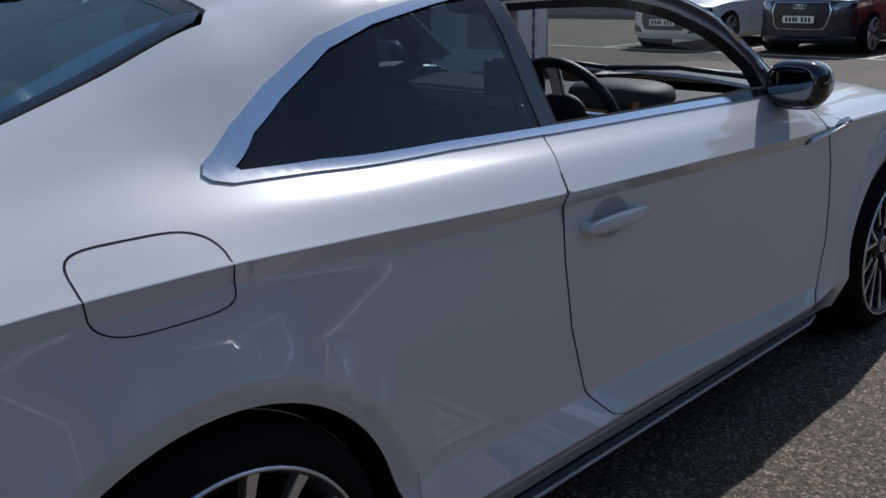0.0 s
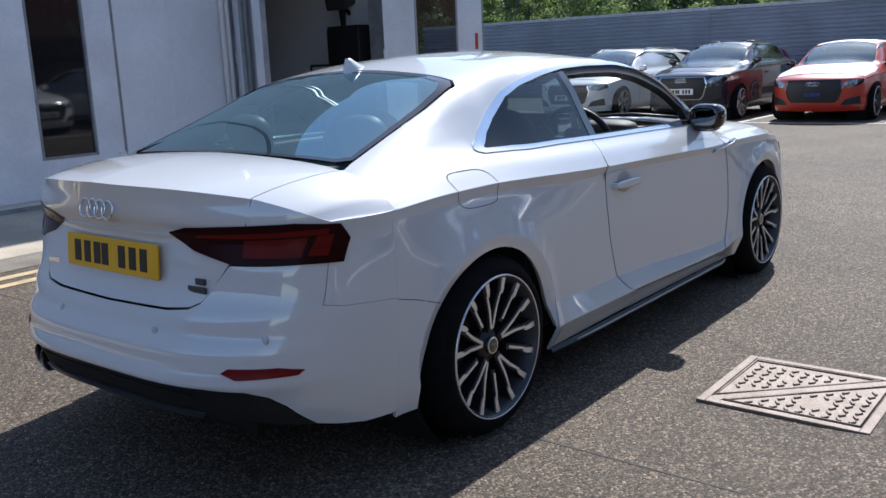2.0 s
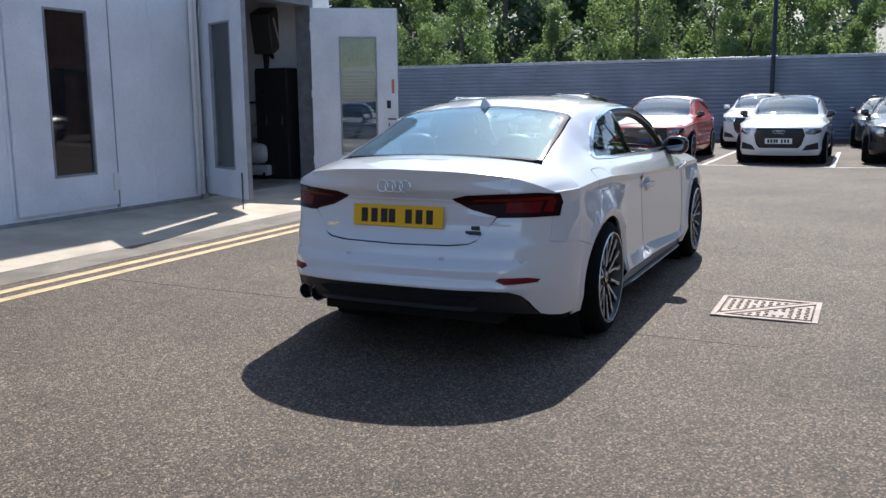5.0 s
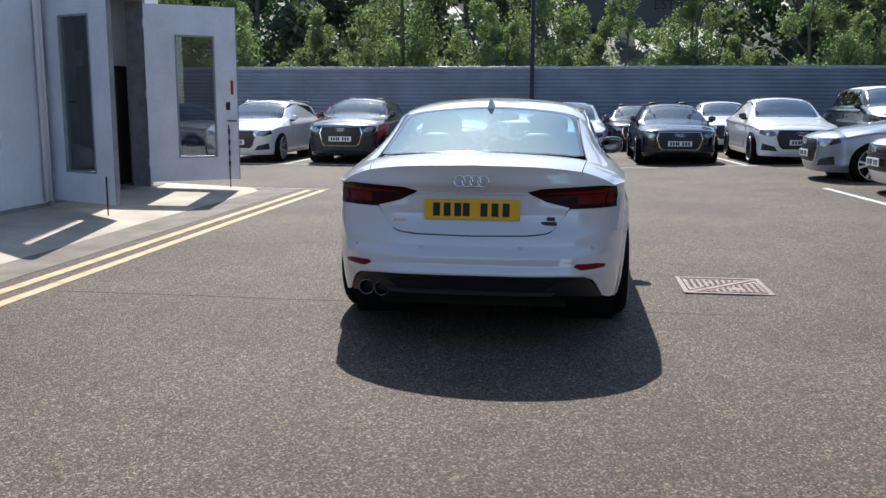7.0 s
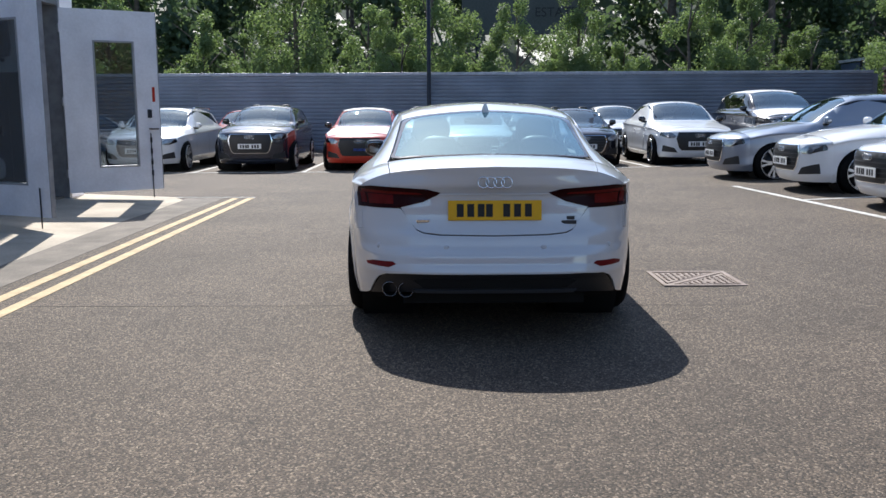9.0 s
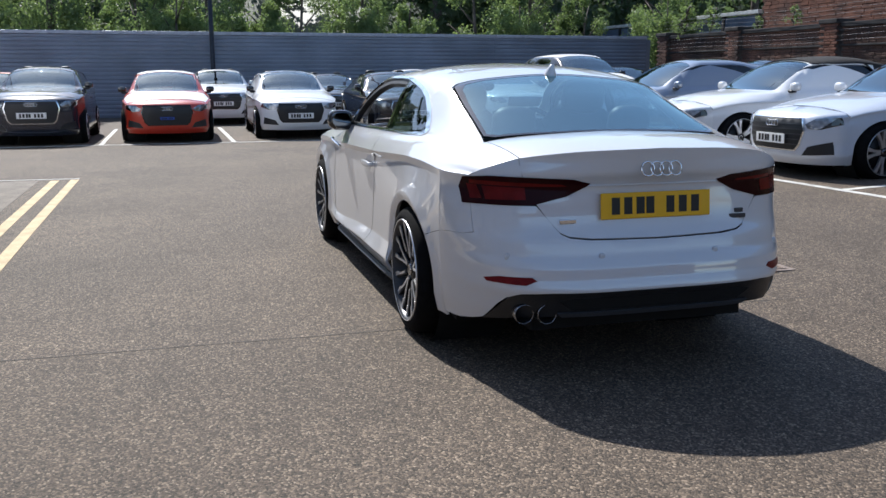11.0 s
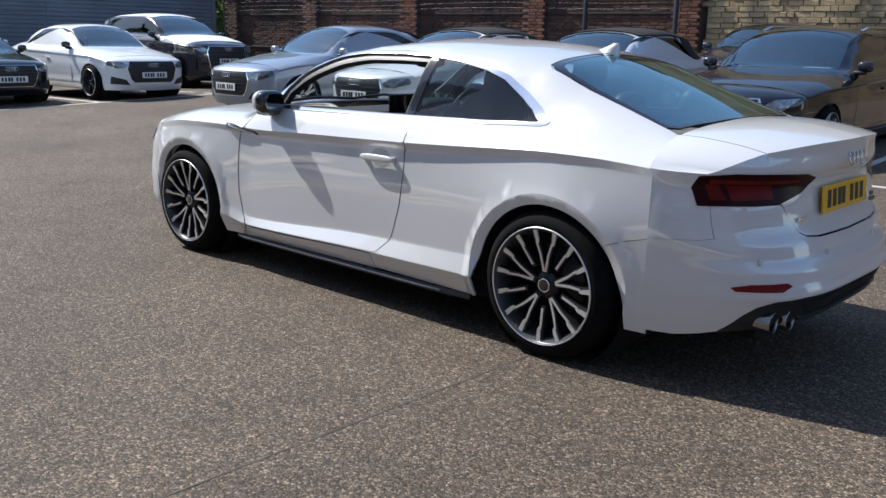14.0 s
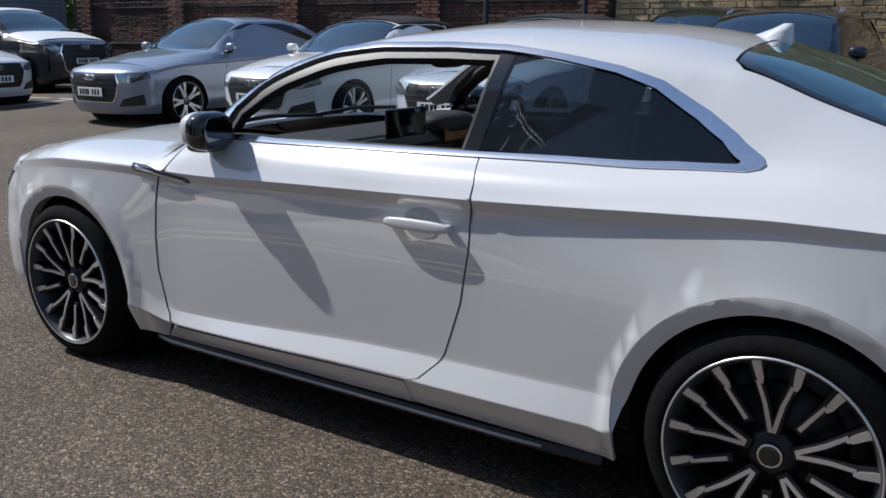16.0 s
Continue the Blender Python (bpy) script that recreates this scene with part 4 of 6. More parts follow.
def plate_bars(name, parent, m, material, w=0.52, h=0.111):
    """A registration plate with plain bars for its characters; it faces local -y."""
    p = part(name, boxm(-w / 2, w / 2, -0.004, 0.004, -h / 2, h / 2, 0.003), material, parent)
    p.matrix_basis = m
    me = None
    for c in (-0.192, -0.134, -0.076, -0.030, 0.066, 0.126, 0.186):
        b = part("character_bar", me or boxm(-0.019 * w / 0.52, 0.019 * w / 0.52, -0.0055, -0.0035, -0.036 * h / 0.111, 0.036 * h / 0.111), PLATE_BLACK, p)
        b.location.x, me = c * w / 0.52, b.data
    return p


def rings(parent, m, r, material=CHROME):
    bm = bmesh.new()
    for k in range(4):
        c = (k - 1.5) * r * 1.42
        t = tube([(c + r * math.cos(a), 0, r * math.sin(a)) for a in np.linspace(0, 2 * math.pi, 25)[:-1]], r * 0.13, 6, True)
        me = bpy.data.meshes.new("r")
        t.to_mesh(me)
        t.free()
        bm.from_mesh(me)
        bpy.data.meshes.remove(me)
    b = part("badge", bm, material, parent, "chrome ring badge")
    b.matrix_basis = m
    return b


def seat(name, label, m, group):
    """A car seat facing +x, from its floor point."""
    s = thing(name, label, "car seat", m, group)
    part("cushion", pillow(0.52, 0.52, 0.20, m=pose(0.05, 0, 0.24, 0, -8, 0)), SEAT, s)
    part("backrest", pillow(0.16, 0.52, 0.66, m=pose(-0.27, 0, 0.56, 0, -20, 0)), SEAT, s)
    for k in (-1, 1):
        part("bolster", pillow(0.20, 0.10, 0.52, m=pose(-0.23, 0.23 * k, 0.54, 0, -20, 0)), SEAT, s)
    part("headrest", pillow(0.12, 0.27, 0.20, 2.8, m=pose(-0.41, 0, 0.92, 0, -14, 0)), SEAT, s)
    for k in (-0.06, 0.06):
        part("headrest_post", tube([(-0.37, k, 0.78), (-0.40, k, 0.90)], 0.007), CHROME, s)
    return s


ARCH_IN, ARCH_OUT = (0.386, 0.362), (0.387, 0.409)


def arch_edge(cx, radii, a0, a1, n=36):
    """A wheel arch's edge round cx; its radius goes from the first value at the feet to the second above."""
    out = []
    for i in range(n + 1):
        a = a0 + (a1 - a0) * i / n
        r = float(np.interp(min(a, 180 - a), [-4, 14], radii))
        out.append((cx + r * math.cos(radians(a)), 0.315 + r * math.sin(radians(a))))
    return out


def arch_lip(cx):
    """The rolled flange of a wheel arch, leaning in towards the wheel."""
    def surface(x, v):
        p = COUPE.at(x, v)
        p[:, 1] -= np.sign(p[:, 1]) * 0.42 * np.maximum(0.409 - np.hypot(p[:, 0] - cx, p[:, 2] - 0.315), 0)
        return p
    return surface


def build_coupe():
    car = thing("coupe_car", "white pearl two-door coupe with chrome window trim, front windows down", "car")
    at = COUPE.at
    rows = (0.95, 1, 1.05, 1.94, 2, 2.06, 3.9, 4, 4.15, 4.5, 4.85, 4.96, 5, 5.04, 5.12)
    # outlines over x and height
    dlo_top = [(1.97, 1.03), (1.92, 1.080), (1.835, 1.141), (1.747, 1.188), (1.62, 1.237), (1.478, 1.267), (1.3, 1.282), (1.085, 1.284), (0.886, 1.278), (0.695, 1.256), (0.518, 1.226), (0.399, 1.192), (0.262, 1.121), (0.181, 1.070), (0.110, 1.022)]
    dlo_low = [(0.098, 1.005), (0.108, 0.996), (0.14, 0.988), (0.30, 0.982), (0.61, 0.974), (0.88, 0.968)]
    dlo_low2 = [(0.90, 0.967), (1.305, 0.961), (1.686, 0.954), (1.98, 0.950)]
    gap = [(0.880, 0.968), (0.856, 0.90), (0.852, 0.85), (0.866, 0.70), (0.890, 0.55), (0.932, 0.42), (0.975, 0.345), (1.02, 0.302), (1.07, 0.288)]
    fgap = [(2.085, 0.945), (2.12, 0.90), (2.165, 0.82), (2.215, 0.70), (2.222, 0.58), (2.215, 0.46), (2.185, 0.36), (2.155, 0.30), (2.14, 0.268)]
    rear_arch = [(0.402, 0.19), (0.397, 0.25)] + arch_edge(0.008, ARCH_OUT, -4, 184) + [(-0.379, 0.25), (-0.380, 0.21)]
    front_arch = [(2.372, 0.19), (2.378, 0.25)] + arch_edge(2.766, ARCH_OUT, 184, -4) + [(3.153, 0.25), (3.155, 0.22)]
    roof_front = [(1.345, 10.0), (1.352, 9.4), (1.372, 8.9), (1.42, 8.45), (1.50, 8.25), (1.62, 8.22), (1.75, 8.24), (1.92, 8.28), (2.02, 8.36), (2.06, 8.36), (2.07, 8.0)]
    roof_back = [(XR, 5.0), (XR, 6.2), (XR, 7.3), (XR, 7.86), (-0.40, 7.90), (-0.2, 7.94), (0.0, 7.94), (0.15, 7.93), (0.215, 7.92), (0.25, 8.1), (0.262, 8.6), (0.272, 9.3), (0.275, 10.0)]
    left = roof_front + xz([(2.02, 0.985)] + dlo_top + dlo_low + gap + [(1.07, 0.20)] + rear_arch) + [(XR - 0.016, COUPE.level(XR, 0.205))] + [(XR - 0.016, 1), (XR - 0.016, 2), (XR - 0.016, 4), (XR - 0.016, 4.9)] + roof_back
    shell = left + mirrored(left)[1:-1]
    body = part("body_shell", sheet("body_shell", at, shell, rows=rows + tuple(20 - r for r in rows), step=0.035), PAINT_WHITE, car, "white roof, rear quarters and sills")
    for flip in (False, True):
        f = mirrored if flip else (lambda l: l)
        sg = -1 if flip else 1
        r2 = tuple(20 - r for r in rows) if flip else rows
        g = 0.0045
        door = [(x + g, z) for x, z in gap] + [(2.12, 0.266)] + [(x - g, z) for x, z in fgap[::-1]] + [(1.98, 0.950)] + dlo_low2[::-1][1:]
        door[0] = (0.885, 0.967)
        d = part("door", sheet("door", at, f(xz(door)), rows=r2, step=0.035), PAINT_WHITE, car)
        # pull handle with its cup, a flat disc greyed to give the recess its shade
        part("handle_cup", sheet("handle_cup", at, f(xz([(1.030 + 0.068 * math.cos(a), 0.773 + 0.046 * math.sin(a)) for a in np.linspace(0, 6.283, 25)[:-1]])), lift=0.001, rim=0, step=0.03), mat("handle_recess_shade", (0.42, 0.42, 0.43), 0.4, fine=0.1), d)
        hb = pillow(0.236, 0.022, 0.036, 3.0)
        hb.transform(Matrix.Translation((1.037, sg * 0.871, 0.769)))
        part("handle", hb, PAINT_WHITE, d, "white pull handle")
        for hx in (0.935, 1.14):
            part("handle_foot", pillow(0.03, 0.045, 0.026, 3, m=Matrix.Translation((hx, sg * 0.856, 0.768))), PAINT_WHITE, d)
        part("door_trim", boxm(0.95, 2.05, sg * 0.70 - 0.05, sg * 0.70 + 0.05, 0.35, 0.945, 0.02), CABIN, d, "dark inner door lining")
        fender = [(2.085 + g, 0.945), (2.15, 0.905), (2.21, 0.862)] + [(x, float(np.interp(x, COUPE.lines[5][:, 0], COUPE.lines[5][:, 2])) - 0.001) for x in (2.3, 2.5, 2.76, 2.95, 3.1)] + [(3.16, 0.755), (3.16, 0.23)] + [(x, z) for x, z in front_arch[::-1]] + [(2.22, 0.19), (2.14 + g, 0.262)] + [(x + g, z) for x, z in fgap[::-1][1:-1]]
        part("front_wing", sheet("front_wing", at, f(xz(fender)), rows=r2, step=0.035), PAINT_WHITE, car)
        sill = [(1.075, 0.196), (2.21, 0.192), (2.135, 0.255), (1.075, 0.281)]
        part("sill", sheet("sill", at, f(xz(sill)), rows=r2), PAINT_WHITE, car)
        bm = bmesh.new()
        prof = [(0.78, 0.194), (0.832, 0.186), (0.846, 0.170), (0.842, 0.160), (0.78, 0.158)]
        rws = [[bm.verts.new((x, sg * (y - ins), z)) for y, z in prof] for x, ins in ((2.30, 0.02), (2.2, 0), (1.5, 0), (0.6, 0), (0.44, 0.01))]
        for a, b in zip(rws[:-1], rws[1:]):
            for k in range(4):
                bm.faces.new((a[k], a[k + 1], b[k + 1], b[k]))
        bmesh.ops.recalc_face_normals(bm, faces=bm.faces[:])
        part("sill_blade", bm, BLACK_PLASTIC, car, "black plastic sill blade")
        # added strip: the sun's highlight on the blade edge, built as a pale bar
        part("sill_strip", tube([(x, sg * (0.850 - ins), 0.176) for x, ins in ((2.28, 0.02), (2.2, 0.002), (1.5, 0), (0.75, 0), (0.62, 0.004))], 0.005, 8), SILL_GLINT, car, "thin pale strip imitating the sunlit edge of the sill blade")
        # dark shut lines: thin black strips laid on the skin as the shade in the gaps
        for name, line in (("door_gap", gap[1:]), ("wing_gap", fgap[1:])):
            sg_ = 1 if name == "door_gap" else -1
            cut = [(x, z) for x, z in line] + [(x + sg_ * 0.0045, z) for x, z in line[::-1]]
            part(name, sheet(name, at, f(xz(cut)), lift=0.0007, rim=0, step=0.03), DARK_VOID, d)
        part("sill_gap", sheet("sill_gap", at, f(xz([(1.07, 0.2875), (2.13, 0.2665), (2.13, 0.2625), (1.07, 0.2835)])), lift=0.0007, rim=0, step=0.05), DARK_VOID, d)
        # bright window surround, pillar, glass
        inner_top = [(1.90, 1.060), (1.82, 1.128), (1.735, 1.174), (1.61, 1.222), (1.47, 1.252), (1.3, 1.267), (1.085, 1.269), (0.886, 1.263), (0.70, 1.240), (0.53, 1.209), (0.415, 1.172), (0.29, 1.100), (0.215, 1.052), (0.158, 1.008)]
        inner_low = [(0.165, 1.002), (0.32, 0.998), (0.62, 0.990), (0.90, 0.983), (1.30, 0.977), (1.68, 0.970), (1.96, 0.966)]
        outer = dlo_top + dlo_low + dlo_low2 + [(2.01, 0.965)]
        part("window_trim", sheet("window_trim", at, f(xz(outer)), holes=[f(xz(inner_top + inner_low))], lift=0.004, rim=0.012, step=0.03), CHROME, car, "bright chrome window surround")
        glass = [(x, z - 0.003) for x, z in inner_top[7:]] + inner_low[:3] + [(0.895, 0.984), (0.853, 1.262)]
        gl = part("quarter_glass", sheet("quarter_glass", at, f(xz(glass)), lift=-0.006, rim=0.003), GLASS_TINT, car, "dark tinted rear side window")
        gl.visible_shadow = False
        pill = [(0.853, 1.266), (0.895, 0.980), (0.945, 0.979), (0.900, 1.265)]
        part("centre_pillar", sheet("centre_pillar", at, f(xz(pill)), lift=-0.004, rim=0.02), BLACK_GLOSS, car)
        opening = [(1.87, 1.040), (1.79, 1.098), (1.70, 1.148), (1.58, 1.192), (1.45, 1.222), (1.28, 1.240), (1.085, 1.243), (0.915, 1.240), (0.955, 0.990), (1.30, 0.985), (1.66, 0.980), (1.90, 0.977)]
        ring = [(1.905, 1.064)] + inner_top[1:7] + [(0.898, 1.266), (0.945, 0.978)] + inner_low[4:] + [(1.985, 0.97)]
        part("window_seal", sheet("window_seal", at, f(xz(ring)), holes=[f(xz(opening))], lift=-0.008, rim=0.035), BLACK_PLASTIC, car, "black seal round the lowered front window")
        # mirror
        mir = part("mirror", pillow(0.115, 0.168, 0.122, 2.7, m=pose(1.922, sg * 0.868, 0.992, 0, 0, sg * 6)), PAINT_WHITE, car, "white door mirror housing")
        part("mirror_base", pillow(0.10, 0.14, 0.050, 2.8, m=pose(1.925, sg * 0.852, 0.938, 0, 0, 0)), BLACK_GLOSS, mir)
        part("mirror_arm", tube([(1.93, sg * 0.75, 0.955), (1.925, sg * 0.83, 0.945)], [0.03, 0.026], 12), BLACK_GLOSS, mir)
        part("mirror_rim", pillow(0.100, 0.178, 0.132, 2.9, m=pose(1.894, sg * 0.868, 0.989, 0, 0, sg * 6)), BLACK_GLOSS, mir)
        part("mirror_glass", pillow(0.008, 0.142, 0.098, 3.0, m=pose(1.846, sg * 0.868, 0.992, 0, 0, sg * 6)), mat("tinted_mirror_silver", (0.16, 0.17, 0.18), 0.03, 1.0), mir)
        # side vent of the wing
        vent = [(2.335, 0.842), (2.31, 0.818), (2.03, 0.793), (2.045, 0.812), (2.24, 0.838)]
        v = part("wing_vent", sheet("wing_vent", at, f(xz(vent)), lift=0.004, rim=0.008, step=0.02), BLACK_GLOSS, car)
        part("vent_bar", sheet("vent_bar", at, f(xz([(2.30, 0.834), (2.30, 0.827), (2.05, 0.801), (2.06, 0.808)])), lift=0.010, rim=0.008, step=0.02), CHROME, v)
        # bumper joint: a dark strip in place of the shaded gap
        seam = [(-0.30, 0.556), (-0.38, 0.583), (-0.466, 0.604), (-0.466, 0.6015), (-0.38, 0.5805), (-0.30, 0.5535)]
        part("bumper_seam", sheet("bumper_seam", at, f(xz(seam)), lift=0.0008, rim=0, step=0.03), DARK_VOID, car)
        for cx in (0.008, 2.766):
            lip = arch_edge(cx, (0.3875, 0.4095), -4, 184) + arch_edge(cx, ARCH_IN, 184, -4)
            part("arch_lip", sheet("arch_lip", arch_lip(cx), f(xz(lip)), step=0.02, rim=0.02), PAINT_WHITE, car, "rolled white wheel arch edge")
        # wheel housings and wheels
        for cx in (0.0, 2.764):
            n = [(r, sg * o) for r, o in ((0.372, 0.80), (0.375, 0.45), (0.0, 0.45))]
            lb = lathe(n, 40)
            lb.transform(Matrix.Translation((cx + 0.004, 0, 0.318)))
            part("wheel_housing", lb, DARK_VOID, car)
            wheel("wheel", car, (cx, sg * 0.766, 0.325), sg, "multi", 0.325)
        # fuel flap, only on the driver's side of this car
        if flip:
            c = [(-0.0455 + 0.1125 * math.copysign(abs(math.cos(a)) ** 0.5, math.cos(a)) - 0.020 * math.sin(a), 0.890 + 0.062 * math.copysign(abs(math.sin(a)) ** 0.5, math.sin(a))) for a in np.linspace(0, 6.283, 41)[:-1]]
            inn = [(-0.0455 + (x + 0.0455) * 0.978, 0.890 + (z - 0.890) * 0.965) for x, z in c]
            # dark ring on the skin, painted as the shade in the flap's gap
            part("fuel_flap_gap", sheet("fuel_flap_gap", at, f(xz(c)), holes=[f(xz(inn))], lift=0.0006, rim=0, step=0.02), DARK_VOID, car)
    # bonnet and windscreen
    half = [(2.27, 10.0), (2.262, 9.3), (2.24, 8.7), (2.225, 8.0), (2.20, 7.0), (2.19, 6.3), (2.215, 5.65), (2.31, 5.06), (2.5, 5.06), (2.76, 5.06), (3.1, 5.06), (3.16, 5.06), (3.16, 6.0), (3.16, 8.0), (3.16, 10)]
    part("bonnet", sheet("bonnet", at, half + mirrored(half)[1:-1], step=0.05), PAINT_WHITE, car)
    half = [(1.352, 10.0), (1.358, 9.4), (1.378, 8.9), (1.43, 8.47), (1.50, 8.28), (1.62, 8.25), (1.75, 8.26), (1.92, 8.30), (2.03, 8.40), (2.12, 8.9), (2.20, 9.5), (2.23, 10.0)]
    ws = part("windscreen", sheet("windscreen", at, half + mirrored(half)[1:-1], lift=-0.003, rim=0.004, step=0.05), GLASS_CLEAR, car, "clear laminated windscreen")
    ws.visible_shadow = False
    part("cowl", boxm(2.0, 2.32, -0.66, 0.66, 0.865, 0.885, 0.006), BLACK_PLASTIC, car)
    for y0, y1 in ((0.55, -0.05), (-0.02, -0.58)):
        part("wiper", tube([(2.20, y0, 0.965), (2.215, (y0 + y1) / 2, 0.978), (2.20, y1, 0.962)], 0.009), BLACK_PLASTIC, car)
    # rear window with its black edge
    half = [(0.268, 10.0), (0.264, 9.3), (0.255, 8.6), (0.243, 8.14), (0.210, 7.99), (0.15, 7.98), (0.0, 7.99), (-0.2, 7.99), (-0.385, 7.97), (-0.42, 8.2), (-0.438, 9.0), (-0.445, 10.0)]
    full = half + mirrored(half)[1:-1]
    mid = [(0.242, 10.0), (0.239, 9.3), (0.229, 8.7), (0.208, 8.26), (0.15, 8.13), (0.0, 8.11), (-0.2, 8.09), (-0.372, 8.07), (-0.402, 8.25), (-0.424, 9.0), (-0.433, 10.0)]
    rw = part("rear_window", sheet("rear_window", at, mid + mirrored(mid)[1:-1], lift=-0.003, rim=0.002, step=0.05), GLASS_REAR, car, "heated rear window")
    rw.visible_shadow = False
    part("rear_window_border", sheet("rear_window_border", at, full, holes=[mid + mirrored(mid)[1:-1]], lift=-0.002, rim=0.006, step=0.04), BLACK_GLOSS, rw)
    fin = bmesh.new()
    pr = [(-0.01, 0.33, 0.030), (0.018, 0.285, 0.022), (0.040, 0.225, 0.013), (0.055, 0.195, 0.006)]
    rws = []
    for z, xf, hw in pr:
        xb = 0.165 + z * 0.02
        rws.append([fin.verts.new((x, y, z)) for x, y in ((xf, 0), ((xf + xb) / 2, hw), (xb, hw * 0.8), (xb, -hw * 0.8), ((xf + xb) / 2, -hw))])
    for a, b in zip(rws[:-1], rws[1:]):
        for k in range(5):
            fin.faces.new((a[k], a[(k + 1) % 5], b[(k + 1) % 5], b[k])).smooth = True
    fin.faces.new(rws[-1])
    bmesh.ops.recalc_face_normals(fin, faces=fin.faces[:])
    fin.transform(Matrix.Translation((0.07, 0, 1.290)))
    part("roof_antenna", fin, PAINT_WHITE, car, "white shark fin antenna")
    # boot and rear quarters
    IN = (0.0, 0.0, 0.6)
    s1 = 0.762
    lid = [(-0.74, 0.03), (-0.74, 0.1), (-0.752, 0.5), (-s1 + 0.004, 1.0), (-0.5, 1), (0, 1), (0.5, 1), (s1 - 0.004, 1.0), (0.752, 0.5), (0.74, 0.1), (0.74, 0.03), (0.4, 0.03), (0, 0.03), (-0.4, 0.03)]
    boot = part("boot_lid", sheet("boot_lid", deck, lid, k=0.45, step=0.04, out=IN), PAINT_WHITE, car)
    for sg in (-1, 1):
        side = [(sg * q, t) for q, t in ((s1 + 0.002, 1.0), (0.757, 0.5), (0.745, 0.1), (0.742, 0.0), (0.85, 0.0), (1.0, 0.0), (1.0, 0.5), (1.0, 1.0), (0.9, 1.0))]
        part("quarter_top", sheet("quarter_top", deck, side, k=0.45, step=0.03, out=IN), PAINT_WHITE, car)
    edge = [(y, float(rear_edge(y))) for y in np.linspace(-0.587, 0.587, 31)]
    lidlow = [(0.585, 0.90), (0.572, 0.85), (0.535, 0.77), (0.485, 0.70), (0.44, 0.645), (0.40, 0.628), (0.30, 0.618), (0.0, 0.612)]
    face = edge + lidlow + [(-y, z) for y, z in lidlow[::-1][1:]]
    part("boot_face", sheet("boot_face", tail_skin, round_tail(face), k=1.0, step=0.03, out=IN), PAINT_WHITE, boot)
    for sg in (-1, 1):
        qf = [(sg * y, z) for y, z in [(0.590, float(rear_edge(0.590)))] + [(y, float(rear_edge(y)) - 0.0) for y in (0.63, 0.68, 0.72, 0.77, 0.80, 0.90)] + [(0.90, 0.80), (0.90, 0.70), (0.90, 0.6012), (0.80, 0.6203), (0.7712, 0.6312), (0.7752, 0.7552), (0.66, 0.757), (0.548, 0.757), (0.541, 0.77), (0.578, 0.85)]]
        part("quarter_face", sheet("quarter_face", tail_skin, round_tail(qf), k=1.0, step=0.03, out=IN), PAINT_WHITE, car)
        lamp = [(sg * y, z) for y, z in ((0.300, 0.846), (0.375, 0.864), (0.55, 0.872), (0.70, 0.876), (0.785, 0.866), (0.80, 0.82), (0.797, 0.752), (0.74, 0.754), (0.545, 0.756), (0.40, 0.792), (0.32, 0.83))]
        lm = part("tail_lamp", sheet("tail_lamp", tail_skin, round_tail(lamp), k=1.0, step=0.025, lift=0.004, rim=0.012, out=IN), LAMP_SMOKE, car, "dark red wedge tail lamp")
        for bar in ([(0.40, 0.835), (0.42, 0.843), (0.58, 0.850), (0.765, 0.856), (0.765, 0.838), (0.58, 0.834)], [(0.745, 0.835), (0.775, 0.838), (0.772, 0.775), (0.735, 0.778)]):
            part("lamp_bar", sheet("lamp_bar", tail_skin, round_tail([(sg * y, z) for y, z in bar]), k=1.0, step=0.02, lift=0.006, rim=0.004, out=IN), LAMP_RED, lm)
        part("lamp_field", sheet("lamp_field", tail_skin, round_tail([(sg * y, z) for y, z in ((0.57, 0.828), (0.728, 0.832), (0.722, 0.775), (0.57, 0.778))]), k=1.0, step=0.02, lift=0.0055, rim=0.003, out=IN), LAMP_RED, lm)
        part("reflector", sheet("reflector", tail_skin, round_tail([(sg * y, z) for y, z in ((0.555, 0.452), (0.575, 0.466), (0.70, 0.462), (0.748, 0.448), (0.738, 0.434), (0.60, 0.432))]), k=1.0, step=0.02, lift=0.004, rim=0.008, out=IN), LAMP_REFLECTOR, car, "slim red bumper reflector")
        for y, z in ((0.66, 0.545), (0.27, 0.545)):
            s = tail(np.array([sg * y]), np.array([z]))[0]
            part("parking_sensor", pillow(0.012, 0.030, 0.030, 2.2, 12, 8, Matrix.Translation(s)), mat("sensor_grey", (0.6, 0.6, 0.61), 0.35, fine=0.05), car)
    bump = [(0.90, 0.600), (0.80, 0.619), (0.770, 0.630), (0.774, 0.754), (0.66, 0.754), (0.535, 0.754), (0.527, 0.750), (0.479, 0.692), (0.436, 0.637), (0.40, 0.621), (0.31, 0.611), (0.0, 0.605)]
    low = [(0.90, 0.222), (0.79, 0.228), (0.735, 0.260), (0.70, 0.335), (0.67, 0.372), (0.62, 0.395), (0.50, 0.404), (0.0, 0.404)]
    bumper = [(-y, z) for y, z in bump] + [(y, z) for y, z in bump[::-1][1:]] + low + [(-y, z) for y, z in low[::-1][1:]]
    part("rear_bumper", sheet("rear_bumper", tail_skin, round_tail(bumper), k=1.0, step=0.03, rows=(0.408, 0.414, 0.446, 0.457, 0.496, 0.507, 0.543, 0.554), out=IN), PAINT_WHITE, car)
    low2 = [(0.736, 0.250), (0.728, 0.264), (0.692, 0.332), (0.662, 0.368), (0.615, 0.390), (0.50, 0.399), (0.0, 0.399)]
